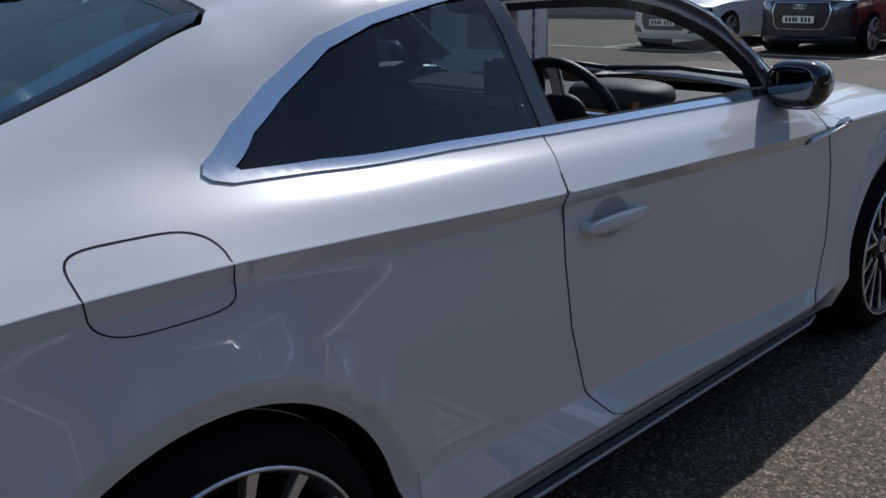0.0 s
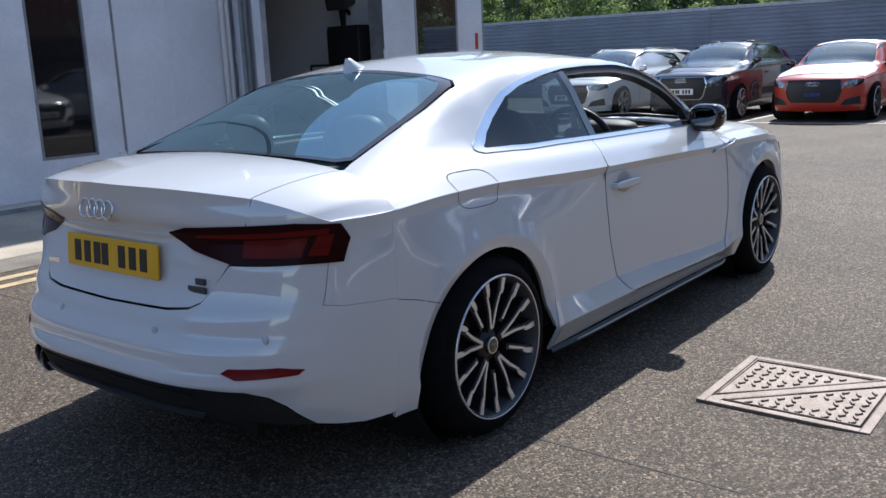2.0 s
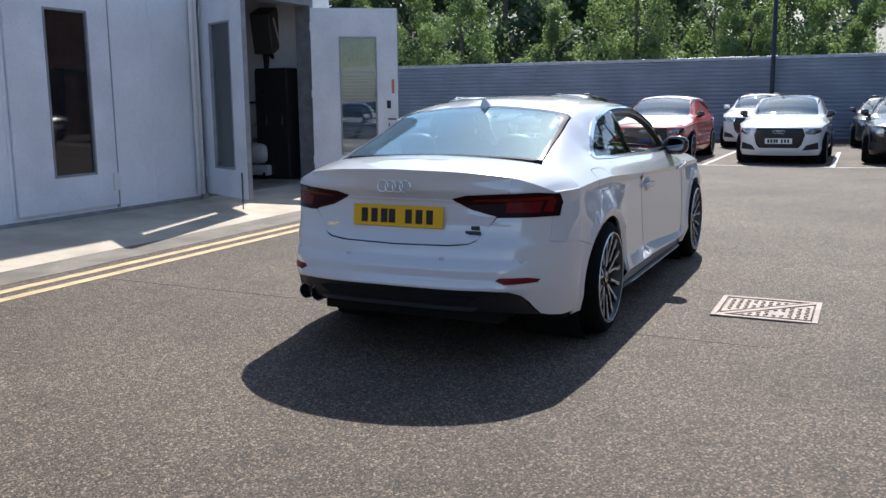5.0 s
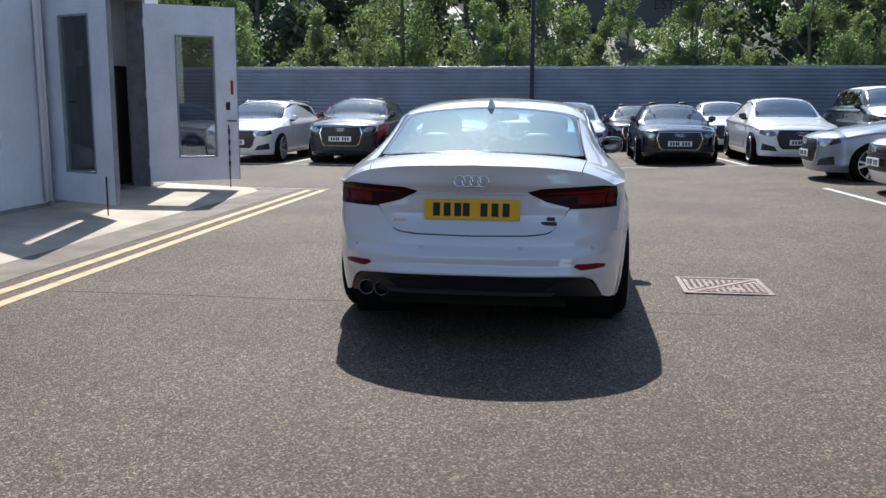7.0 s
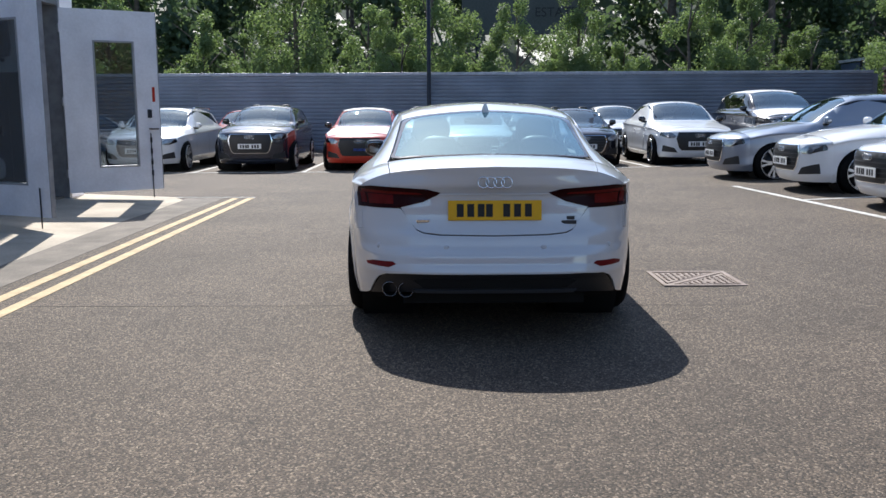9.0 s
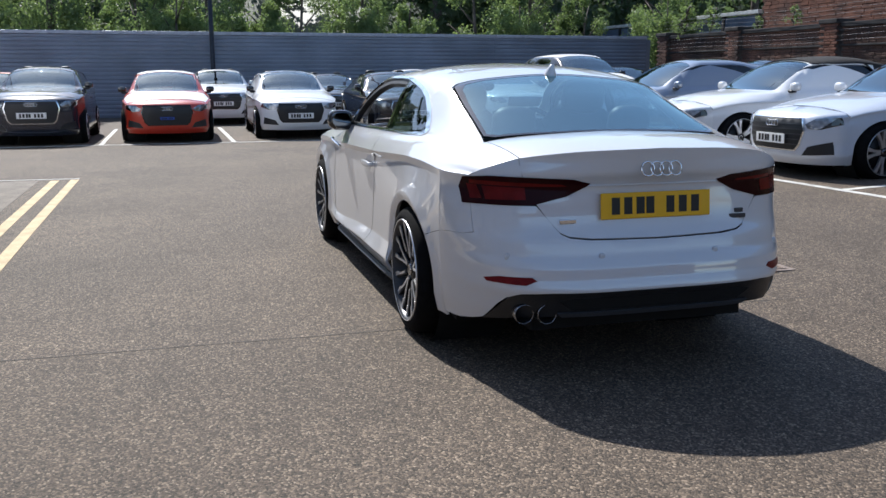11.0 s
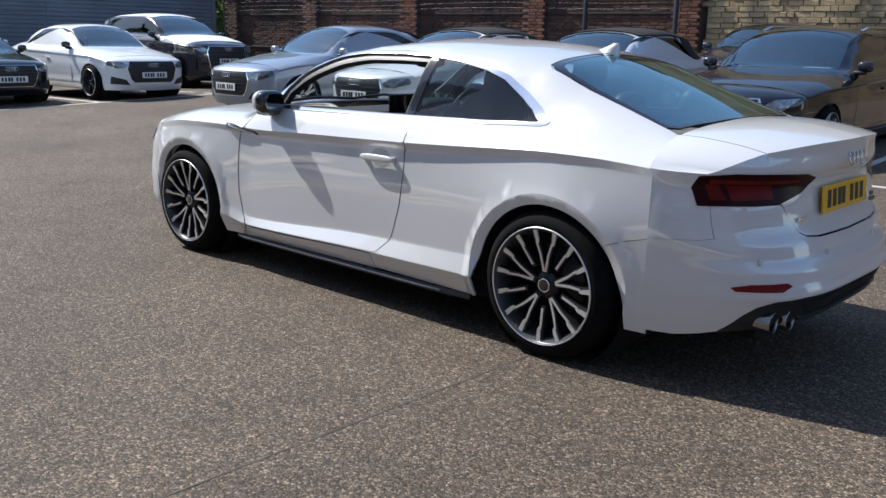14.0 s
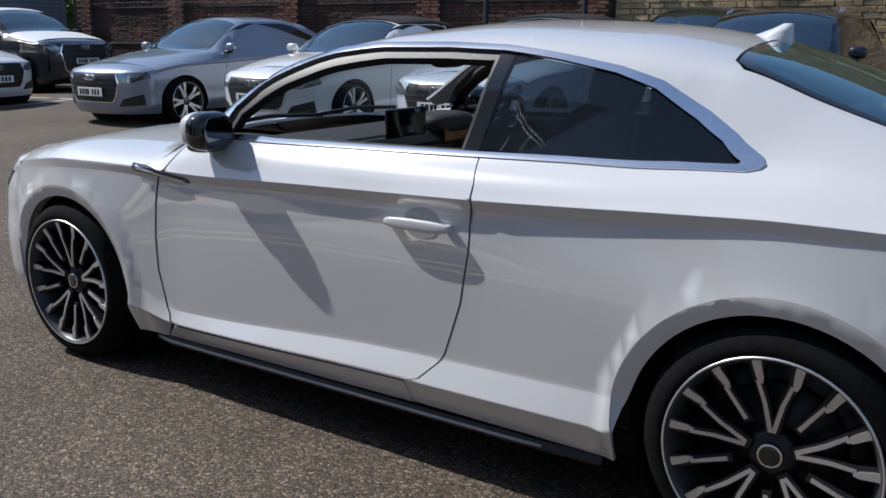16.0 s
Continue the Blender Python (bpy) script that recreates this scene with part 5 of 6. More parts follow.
    diff = [(-y, z) for y, z in low2] + [(y, z) for y, z in low2[::-1][1:]] + [(0.705, 0.258), (0.60, 0.276), (0.45, 0.286), (0.0, 0.286), (-0.45, 0.286), (-0.60, 0.276), (-0.705, 0.258)]
    df = part("diffuser", sheet("diffuser", tail_skin, round_tail(diff), k=1.0, step=0.03, lift=-0.008, rim=0.03, out=IN), BLACK_PLASTIC, car, "black plastic rear diffuser")
    part("diffuser_slot", sheet("diffuser_slot", tail_skin, round_tail([(-0.40, 0.372), (0.40, 0.372), (0.46, 0.36), (0.40, 0.318), (-0.40, 0.318), (-0.46, 0.36)]), k=1.0, step=0.03, lift=-0.004, rim=0.01, out=IN), DARK_VOID, df)
    part("diffuser_lip", sheet("diffuser_lip", tail_skin, round_tail([(-0.46, 0.308), (0.46, 0.308), (0.44, 0.290), (-0.44, 0.290)]), k=1.0, step=0.03, lift=0.004, rim=0.01, out=IN), GREY_TRIM, df)
    for y, x in ((0.590, -0.862), (0.498, -0.890)):
        ex = lathe([(0.038, 0.012), (0.039, 0.002), (0.041, 0.0), (0.043, 0.003), (0.044, 0.02), (0.042, 0.16)], 32)
        ex.transform(pose(x - 0.038, y, 0.303, 0, 0, -90))
        part("exhaust_tip", ex, SHADED_CHROME, car, "round chrome exhaust tip")
        bore = lathe([(0.0, 0.08), (0.036, 0.08), (0.0385, 0.010)], 32)
        bore.transform(pose(x - 0.038, y, 0.303, 0, 0, -90))
        part("exhaust_bore", bore, DARK_VOID, car)
    # plate, badge, lettering bars
    pm = Matrix.Translation((-0.912, 0, 0.748)) @ pose(0, 0, 0, 0, 0, -90) @ pose(0, 0, 0, -5, 0, 0)
    plate_bars("number_plate", car, pm, PLATE_YELLOW)
    rings(car, Matrix.Translation((-0.945, 0, 0.905)) @ pose(0, 0, 0, 0, 0, -90) @ pose(0, 0, 0, -12, 0, 0), 0.030)
    for y, w, z in ((0.40, 0.075, 0.688), (-0.415, 0.085, 0.678), (-0.425, 0.045, 0.702)):
        bx = float(tail(np.array([y]), np.array([z]))[0, 0])
        part("model_badge", boxm(bx - 0.006, bx + 0.004, y - w / 2, y + w / 2, z - 0.010, z + 0.010, 0.003), CHROME if y > 0 else GREY_TRIM, car)
    part("plate_recess", sheet("plate_recess", tail_skin, round_tail([(-0.31, 0.838), (0.31, 0.838), (0.30, 0.832), (-0.30, 0.832)]), k=1.0, step=0.03, lift=0.006, rim=0.01, out=IN), PAINT_WHITE, boot)
    # nose
    tip = lambda z: glide([0.15, 0.3, 0.5, 0.66, 0.74, 0.80, 0.84, 0.862], [3.50, 3.60, 3.60, 3.56, 3.48, 3.38, 3.27, 3.18], z)
    nose, lay = nose_of(COUPE, 3.15, tip, 2.4)
    nf = [(-1, 0.215), (0, 0.21), (1, 0.215), (1, 0.5), (1, 0.857), (0, 0.857), (-1, 0.857), (-1, 0.5)]
    part("front_bumper", sheet("front_bumper", nose, nf, k=1.0, step=0.04, out=(1, 0, 0.5)), PAINT_WHITE, car)
    part("grille", sheet("grille", nose, lay([(-0.45, 0.66), (0.45, 0.66), (0.55, 0.50), (0.35, 0.30), (-0.35, 0.30), (-0.55, 0.50)]), k=1.0, step=0.05, lift=0.004, out=(1, 0, 0.5)), BLACK_GLOSS, car)
    for sg in (-1, 1):
        part("headlamp", sheet("headlamp", nose, lay([(sg * y, z) for y, z in ((0.42, 0.66), (0.60, 0.72), (0.80, 0.735), (0.785, 0.66), (0.62, 0.62))]), k=1.0, step=0.03, lift=0.005, out=(1, 0, 0.5)), LAMP_CLEAR, car)
    # dark inside of the shell, floor, cabin
    inner = bmesh.new()
    box(inner, -0.42, 3.05, -0.74, 0.74, 0.165, 0.24)
    box(inner, -0.80, -0.43, -0.52, 0.52, 0.20, 0.26)
    part("floor_pan", inner, DARK_VOID, car)
    part("boot_box", boxm(-0.72, -0.30, -0.56, 0.56, 0.26, 0.93, 0.02), DARK_VOID, car)
    part("engine_block", boxm(2.30, 3.1, -0.42, 0.42, 0.26, 0.82, 0.02), DARK_VOID, car)
    for sg in (-1, 1):
        part("side_lining", boxm(-0.2, 0.86, sg * 0.70 - 0.03, sg * 0.70 + 0.03, 0.66, 0.97, 0.02), CABIN, car)
        part("lower_lining", boxm(0.40, 0.95, sg * 0.72 - 0.03, sg * 0.72 + 0.03, 0.24, 0.70, 0.01), CABIN, car)
        part("wing_lining", boxm(2.10, 2.36, sg * 0.70 - 0.03, sg * 0.70 + 0.03, 0.24, 0.80, 0.01), DARK_VOID, car)
    part("parcel_shelf", boxm(-0.42, 0.10, -0.60, 0.60, 0.925, 0.945, 0.006), CABIN_PALE, car, "grey parcel shelf")
    part("headlining", sheet("headlining", at, [(0.30, 8.15), (0.6, 8.05), (1.3, 8.12), (1.36, 8.8), (1.33, 10), (1.36, 11.2), (1.3, 11.88), (0.6, 11.95), (0.30, 11.85), (0.29, 10)], lift=-0.03, rim=0, step=0.08), CABIN, car)
    dash = bmesh.new()
    pr = [(2.22, 0.80), (2.16, 0.90), (1.98, 0.935), (1.74, 0.915), (1.68, 0.86), (1.70, 0.70), (1.80, 0.55), (2.2, 0.5)]
    ra, rb = [dash.verts.new((x, 0.68, z)) for x, z in pr], [dash.verts.new((x, -0.68, z)) for x, z in pr]
    for k in range(len(pr)):
        dash.faces.new((ra[k], ra[(k + 1) % 8], rb[(k + 1) % 8], rb[k]))
    dash.faces.new(ra)
    dash.faces.new(rb[::-1])
    bmesh.ops.recalc_face_normals(dash, faces=dash.faces[:])
    bmesh.ops.bevel(dash, geom=dash.edges[:], offset=0.015, segments=2, affect="EDGES")
    dd = part("dashboard", dash, CABIN, car)
    part("centre_screen", boxm(1.69, 1.71, -0.12, 0.14, 0.905, 1.02, 0.006), BLACK_GLOSS, dd, "dark centre screen")
    part("dial_hood", pillow(0.22, 0.34, 0.10, 3, m=Matrix.Translation((1.78, -0.36, 0.93))), CABIN, dd)
    part("screen_warm", boxm(1.683, 1.687, -0.49, -0.25, 0.86, 0.93, 0.002), mat("warm_display", (0.35, 0.16, 0.07), 0.3, fine=0.2, fine_scale=40), dd)
    part("air_vent", boxm(1.675, 1.69, -0.66, -0.56, 0.85, 0.91, 0.004), CHROME, dd)
    swm = pose(1.50, -0.36, 0.90, 0, 66, 0)
    sw = part("steering_wheel", tube([(0.175 * math.cos(a), 0.18 * math.sin(a), 0) for a in np.linspace(0, 2 * math.pi, 33)[:-1]], 0.016, 10, True), SEAT, car, "black leather steering wheel")
    sw.matrix_basis = swm
    part("airbag_boss", pillow(0.15, 0.16, 0.05, 2.6), CABIN, sw)
    for a in (0, 90, 180):
        part("wheel_spoke", boxm(-0.02, 0.02, 0.05, 0.17, -0.008, 0.008, 0.004, m=pose(0, 0, 0, 0, 0, a - 0)), CHROME, sw)
    part("steering_column", tube([(1.52, -0.36, 0.89), (1.78, -0.36, 0.78)], 0.035, 12), CABIN, car)
    part("rear_view_mirror", pillow(0.04, 0.24, 0.065, 3, m=pose(1.50, 0, 1.215)), BLACK_GLOSS, car)
    part("mirror_stem", tube([(1.52, 0, 1.22), (1.58, 0, 1.27)], 0.014), BLACK_PLASTIC, car)
    part("centre_console", boxm(0.75, 1.75, -0.11, 0.11, 0.24, 0.60, 0.03), CABIN, car)
    return car


coupe = build_coupe()
for y in (0.37, -0.37):
    seat("front_seat", "black leather front seat of the coupe", pose(1.05, y, 0.24), "seats of the coupe")
for y in (0.32, -0.32):
    seat("rear_seat", "black leather rear seat of the coupe", pose(0.32, y, 0.26) @ Matrix.Scale(0.86, 4), "seats of the coupe")


# ---- parked cars ----
def paint(name, color, metal=0.0, rough=0.35):
    return mat(name, color, rough, metal, coat=1.0, fine=0.05, fine_scale=400)


FILM = mat("white_transit_film", (0.82, 0.82, 0.82), 0.3, var=0.06, scale=6, bump=0.15, bump_scale=12)
SOFT_TOP = mat("black_canvas", (0.016, 0.015, 0.015), 0.85, bump=0.3, bump_scale=200, var=0.3)
SHAPES = {
    # wheelbase, half width, scale of the lower body, belt, profile of the middle (x from the rear axle, z), rear end of the skin
    "saloon": (2.90, 0.92, 1.03, 0.98, [(-0.85, 1.02), (-0.45, 1.07), (0.25, 1.36), (0.9, 1.445), (1.35, 1.44), (1.65, 1.375), (2.42, 1.0), (2.9, 0.93), (3.25, 0.87), (3.4, 0.83)], -0.85),
    "coupe": (2.76, 0.91, 1.0, 0.97, [(-0.85, 1.0), (-0.45, 1.04), (0.25, 1.29), (0.9, 1.37), (1.3, 1.36), (1.6, 1.28), (2.3, 0.96), (2.76, 0.92), (3.1, 0.87), (3.25, 0.83)], -0.85),
    "hatch": (2.63, 0.89, 1.02, 0.98, [(-0.70, 1.02), (-0.60, 1.18), (-0.40, 1.36), (0.5, 1.42), (1.1, 1.425), (1.45, 1.36), (2.2, 1.0), (2.63, 0.94), (2.95, 0.88), (3.1, 0.84)], -0.70),
    "estate": (2.82, 0.91, 1.03, 0.98, [(-0.95, 1.02), (-0.85, 1.18), (-0.60, 1.37), (0.5, 1.45), (1.2, 1.445), (1.55, 1.375), (2.32, 1.0), (2.82, 0.94), (3.15, 0.88), (3.3, 0.84)], -0.95),
    "small_suv": (2.60, 0.90, 1.16, 1.08, [(-0.68, 1.12), (-0.60, 1.28), (-0.42, 1.42), (0.5, 1.50), (1.1, 1.50), (1.45, 1.43), (2.15, 1.09), (2.6, 1.04), (2.92, 0.99), (3.05, 0.95)], -0.68),
    "large_suv": (3.00, 0.98, 1.28, 1.18, [(-0.95, 1.22), (-0.88, 1.40), (-0.70, 1.60), (0.5, 1.73), (1.3, 1.72), (1.7, 1.63), (2.5, 1.24), (3.0, 1.17), (3.35, 1.11), (3.5, 1.07)], -0.95),
    "open": (2.58, 0.89, 1.0, 0.96, [(-0.80, 1.0), (-0.40, 1.05), (0.05, 1.33), (0.6, 1.40), (1.0, 1.39), (1.32, 1.345), (2.12, 0.97), (2.58, 0.92), (2.9, 0.86), (3.05, 0.82)], -0.80),
}


def parked(shape, label, m, body, roof=None, bonnet=None, grille="bar", rims=ALLOY, group="parked cars", soft=False, rail=False, plate=PLATE_WHITE, plate_size=(0.52, 0.111)):
    wb, W, hs, zb, prof, xr = SHAPES[shape]
    xs = np.array([p[0] for p in prof])
    zs = np.array([p[1] for p in prof])
    xe = wb + 0.42
    cowl, wtop = prof[6][0], (prof[4][0] + prof[5][0]) / 2 + 0.06
    back = prof[1][0] if shape in ("saloon", "coupe", "open") else prof[0][0]
    rtop = prof[2][0]
    X = sorted({xr, back, 0.0, rtop, *(prof[k][0] for k in (3, 4, 5)), (cowl + wtop) / 2, cowl - 0.12, cowl, wb, wb + 0.2, xe})
    lines = [[] for _ in range(11)]
    for x in X:
        P = W * float(np.interp(x, [xr, xr + 0.5, 0.2, wb - 0.2, wb, xe], [0.90, 0.975, 1, 1, 0.99, 0.90]))
        zt = float(glide(xs, zs, x))
        c = float(np.interp(x, [back, back + 0.05, cowl - 0.15, cowl + 0.02], [0, 1, 1, 0])) if shape in ("saloon", "coupe", "open") else float(np.interp(x, [cowl - 0.15, cowl + 0.02], [1, 0]))
        zc = hs * float(np.interp(x, [xr, 0, wb, xe], [0.86, 0.87, 0.80, 0.755]))
        zc = min(zc, zt - 0.10)
        belt = min(zb * 1.0, zt - 0.05)
        k5 = 0.985 * P
        z8 = c * (zt - 0.07) + (1 - c) * (zt - 0.018)
        y8 = c * (P * float(np.interp(zt, [zb, prof[3][1]], [0.80, 0.66]))) + (1 - c) * 0.55 * P
        z7 = c * min(belt, z8 - 0.02) + (1 - c) * (zt - 0.045)
        y7 = c * 0.875 * P + (1 - c) * 0.78 * P
        vals = [(0.93 * P, 0.19), (0.99 * P, 0.30), (0.975 * P, 0.42), (0.985 * P, 0.62 * hs), (0.972 * P, zc - 0.03), (k5, zc), ((k5 + y7) / 2 + 0.012, (zc + z7) / 2 + 0.006), (y7, z7), (y8, z8), (y8 * 0.55, c * (zt - 0.018) + (1 - c) * (zt - 0.006)), (0, zt)]
        for k, (y, z) in enumerate(vals):
            lines[k].append((x, y, z))
    hull = Hull(lines)
    at = hull.at
    car = thing("parked_car", label, "car", m, group)
    X2 = lambda l: xz(l, hull)
    ra = arc(0.0, 0.315, 0.37, -18, 198, 20)
    fa = arc(wb, 0.315, 0.37, 198, -18, 20)
    v0 = 0.02
    under = [(xe, v0), (wb + 0.38, v0)] + X2(fa[::-1]) + [(wb - 0.38, v0), (0.38, v0)] + X2(ra) + [(-0.38, v0), (xr, v0)]
    rear = [(xr, 3), (xr, 5), (xr, 7), (xr, 10)]
    front = [(xe, 10), (xe, 7), (xe, 5), (xe, 3)]
    left = under + rear
    outline = left + mirrored(left)[1:] + [(xe, 18), (xe, 15), (xe, 12)] + front
    top = prof[3][1]
    g0, g1 = (back + 0.34 if shape in ("saloon", "coupe") else back + 0.28), cowl - 0.22
    zr = top - 0.115
    wz = lambda x: float(glide(xs, zs, x)) - 0.115
    side = [(g1 + 0.05, zb + 0.02), (g1 - 0.08, zb + 0.10), (wtop + 0.08, min(zr, wz(wtop + 0.08))), (prof[4][0] - 0.1, zr + 0.005), (0.9, zr + 0.003), (rtop + 0.35, min(zr - 0.01, wz(rtop + 0.35))), (g0 + 0.12, zb + 0.10), (g0, zb + 0.025)]
    ws = [(wtop, 10), (wtop + 0.01, 9), (wtop + 0.07, 8.2), (cowl - 0.20, 8.05), (cowl - 0.06, 8.6), (cowl, 9.3), (cowl + 0.01, 10)]
    ws = ws + mirrored(ws)[1:-1]
    rwn = [(rtop, 10), (rtop - 0.01, 9), (rtop - 0.03, 8.2), (back + 0.10, 8.15), (back + 0.04, 9), (back + 0.03, 10)]
    rwn = rwn + mirrored(rwn)[1:-1]
    sides = [X2(side), mirrored(X2(side))]
    rows = (1, 2, 4, 5, 15, 16, 18, 19)
    rf = [(wtop - 0.008, 10), (wtop + 0.0, 9), (wtop + 0.02, 8.35), (wtop - 0.1, 8.0), (0.9, 7.95), (rtop + 0.1, 8.0), (rtop + 0.04, 9), (rtop + 0.03, 10)]
    if soft:
        rf = [(wtop - 0.008, 10), (wtop, 9), (wtop + 0.03, 8.22), (wtop - 0.04, 8.0), (0.9, 7.86), (rtop + 0.25, 7.86), (rtop + 0.05, 7.9), (rtop - 0.10, 8.3), (rtop - 0.10, 10)]
        rwn = [(x - 0.12 if x > rtop - 0.1 else x, v) for x, v in rwn]
    rf = rf + mirrored(rf)[1:-1]
    bn = [(cowl + 0.06, 10), (cowl + 0.05, 8), (cowl + 0.05, 6.2), (wb, 5.6), (xe - 0.02, 5.6), (xe - 0.02, 10)]
    bn = bn + mirrored(bn)[1:-1]
    cut = ([rf] if roof else []) + ([bn] if bonnet else [])
    part("body", sheet("body", at, outline, rows=rows, holes=[*sides, ws, rwn, *cut], step=0.075, rim=0.01), body, car)
    for s in sides:
        g = part("side_window", sheet("side_window", at, s, lift=-0.006, rim=0, step=0.1), GLASS_DARK, car)
        g.visible_shadow = False
    g = part("windscreen", sheet("windscreen", at, ws, lift=-0.004, rim=0, step=0.1), GLASS_SCREEN, car)
    g.visible_shadow = False
    g = part("rear_window", sheet("rear_window", at, rwn, lift=-0.004, rim=0, step=0.1), GLASS_DARK, car)
    if roof:
        part("roof_skin", sheet("roof_skin", at, rf, lift=0.002 if not soft else 0.02, rim=0.02, step=0.08), roof, car, "black canvas hood" if soft else "")
        if soft:
            for s in sides:
                sg = 1 if s[0][1] < 10 else -1
                f = (lambda l: l) if sg > 0 else mirrored
                part("hood_quarter", sheet("hood_quarter", at, f(X2([(0.45, zr + 0.02), (rtop + 0.1, zr + 0.03), (back + 0.12, zb + 0.06), (back + 0.1, zb + 0.03), (0.05, zb + 0.03)])), lift=0.016, rim=0.01, step=0.08), roof, car)
    if bonnet:
        part("bonnet_skin", sheet("bonnet_skin", at, bn, lift=0.003, rim=0.015, step=0.08), bonnet, car, "white transit film over the bonnet")
    # seams, as dark strips that paint the shade between the panels
    for f in ((lambda l: l), mirrored):
        for xx, lean in ((cowl - 0.35, 0.10), (1.0, -0.06)):
            l = X2([(xx, zb - 0.01), (xx + lean, 0.6), (xx + lean * 1.2, 0.30), (xx + lean * 1.2 + 0.008, 0.30), (xx + lean + 0.008, 0.6), (xx + 0.008, zb - 0.01)])
            part("door_seam", sheet("door_seam", at, f(l), lift=0.0015, rim=0, step=0.2), DARK_VOID, car)
        hd = pillow(0.20, 0.02, 0.03, 3)
        ym = hull.width(1.15, 0.74 * hs)
        hd.transform(Matrix.Translation((1.17, (ym + 0.015) * (1 if f is not mirrored else -1), 0.74 * hs)))
        part("door_handle", hd, body, car)
    # nose
    zh = float(hull.knots(np.array([xe]))[1][0, 10])
    tip = lambda z: xe + glide([0.15, 0.30, 0.55 * hs, zh - 0.14, zh - 0.07, zh - 0.02, zh], [0.30, 0.40, 0.42, 0.40, 0.32, 0.16, 0.05], z)
    nose, lay = nose_of(hull, xe, tip, 2.5)
    yn = hull.width(xe, 0.5)
    IN = (0, 0, 0.5)
    ztop = zh - 0.004
    full = [(-1, 0.2), (0, 0.19), (1, 0.2), (1, 0.5), (1, ztop), (0, ztop), (-1, ztop), (-1, 0.5)]
    part("front_bumper", sheet("front_bumper", nose, full, k=1.0, step=0.055, out=IN), body, car)
    z1, z2 = zh - 0.125, 0.43 if hs > 1.1 else 0.36
    gw, gm = 0.43 * W / 0.9, 0.475 * W / 0.9
    hexa = [(-gw, z1), (gw, z1), (gm, z1 - 0.13), (gw * 0.97, z2 + 0.06), (gw * 0.84, z2), (-gw * 0.84, z2), (-gw * 0.97, z2 + 0.06), (-gm, z1 - 0.13)]
    gr = part("grille", sheet("grille", nose, lay(hexa), k=1.0, step=0.06, lift=0.006, out=IN), BLACK_PLASTIC, car)
    part("grille_frame", sheet("grille_frame", nose, lay([(y * 1.04, z + (0.010 if z > 0.5 * (z1 + z2) else -0.010)) for y, z in hexa]), holes=[lay(hexa)], k=1.0, step=0.06, lift=0.009, out=IN), BLACK_GLOSS if grille == "black" else CHROME, gr)
    if grille == "bar":
        n = 6
        for k in range(1, n):
            zz = z1 + (z2 - z1) * k / n
            hw = float(np.interp(zz, [z2, z2 + 0.06, z1 - 0.13, z1], [gw * 0.82, gw * 0.95, gm * 0.97, gw * 0.98]))
            part("grille_bar", sheet("grille_bar", nose, lay([(-hw, zz + 0.006), (hw, zz + 0.006), (hw, zz - 0.006), (-hw, zz - 0.006)]), k=1.0, step=0.1, lift=0.012, out=IN), GREY_TRIM, gr)
    xb = float(tip(np.array([z1 - 0.05]))[0])
    rings(car, Matrix.Translation((xb + 0.022, 0, z1 - 0.055)) @ pose(0, 0, 0, 0, 0, 90), 0.034)
    zp = (z1 - 0.13) * 0.5 + z2 * 0.5 + 0.01
    xp = float(tip(np.array([zp]))[0])
    if plate:
        plate_bars("number_plate", car, Matrix.Translation((xp + 0.028, 0, zp)) @ pose(0, 0, 0, 0, 0, 90), plate, *plate_size)
    for sg in (-1, 1):
        h = [(sg * y, z) for y, z in ((gw + 0.06, z1 - 0.06), (gw + 0.16, z1 + 0.005), (yn * 0.97, z1 + 0.02), (yn * 0.99, z1 - 0.06), (yn * 0.82, z1 - 0.115), (gw + 0.10, z1 - 0.105))]
        hl = part("headlamp", sheet("headlamp", nose, lay(h), k=1.0, step=0.04, lift=0.007, out=IN), BLACK_GLOSS, car, "clear swept headlamp")
        part("lamp_unit", sheet("lamp_unit", nose, lay([(y * 0.985 + sg * 0.004, z * 0.99 + 0.006) for y, z in h[:3] + h[4:]]), k=1.0, step=0.05, lift=0.010, out=IN), LAMP_CLEAR, hl)
        part("side_intake", sheet("side_intake", nose, lay([(sg * y, z) for y, z in ((gm + 0.05, 0.40), (yn * 0.93, 0.46), (yn * 0.95, 0.32), (gm - 0.02, 0.30))]), k=1.0, step=0.06, lift=0.004, out=IN), BLACK_PLASTIC, car)
        mir = part("mirror", pillow(0.11, 0.17, 0.12, 2.9, m=pose(cowl - 0.36, sg * (W + 0.0), zb + 0.045)), BLACK_GLOSS if grille != "bar" else (PAINT_WHITE if soft else body), car)
        part("mirror_foot", pillow(0.08, 0.16, 0.05, 2.7, m=pose(cowl - 0.35, sg * (W - 0.06), zb - 0.02)), BLACK_PLASTIC, mir)
        for cx in (0.0, wb):
            wheel("wheel", car, (cx, sg * (W - 0.125), 0.331), sg, rims)
            lb = lathe([(0.372, sg * (W - 0.1)), (0.375, sg * 0.45), (0.0, sg * 0.45)], 24)
            lb.transform(Matrix.Translation((cx, 0, 0.318)))
            part("wheel_housing", lb, DARK_VOID, car)
        if rail:
            part("roof_rail", tube([(rtop + 0.1, sg * W * 0.62, top - 0.06), (rtop + 0.2, sg * W * 0.64, top - 0.015), (1.0, sg * W * 0.64, top - 0.01), (1.25, sg * W * 0.63, top - 0.05)], 0.016), CHROME, car)
    # tail closes the skin
    zt0 = float(hull.knots(np.array([xr]))[1][0, 10])
    bb = [(hull.width(xr, z) * 1, z) for z in np.linspace(0.2, zt0 - 0.01, 8)]
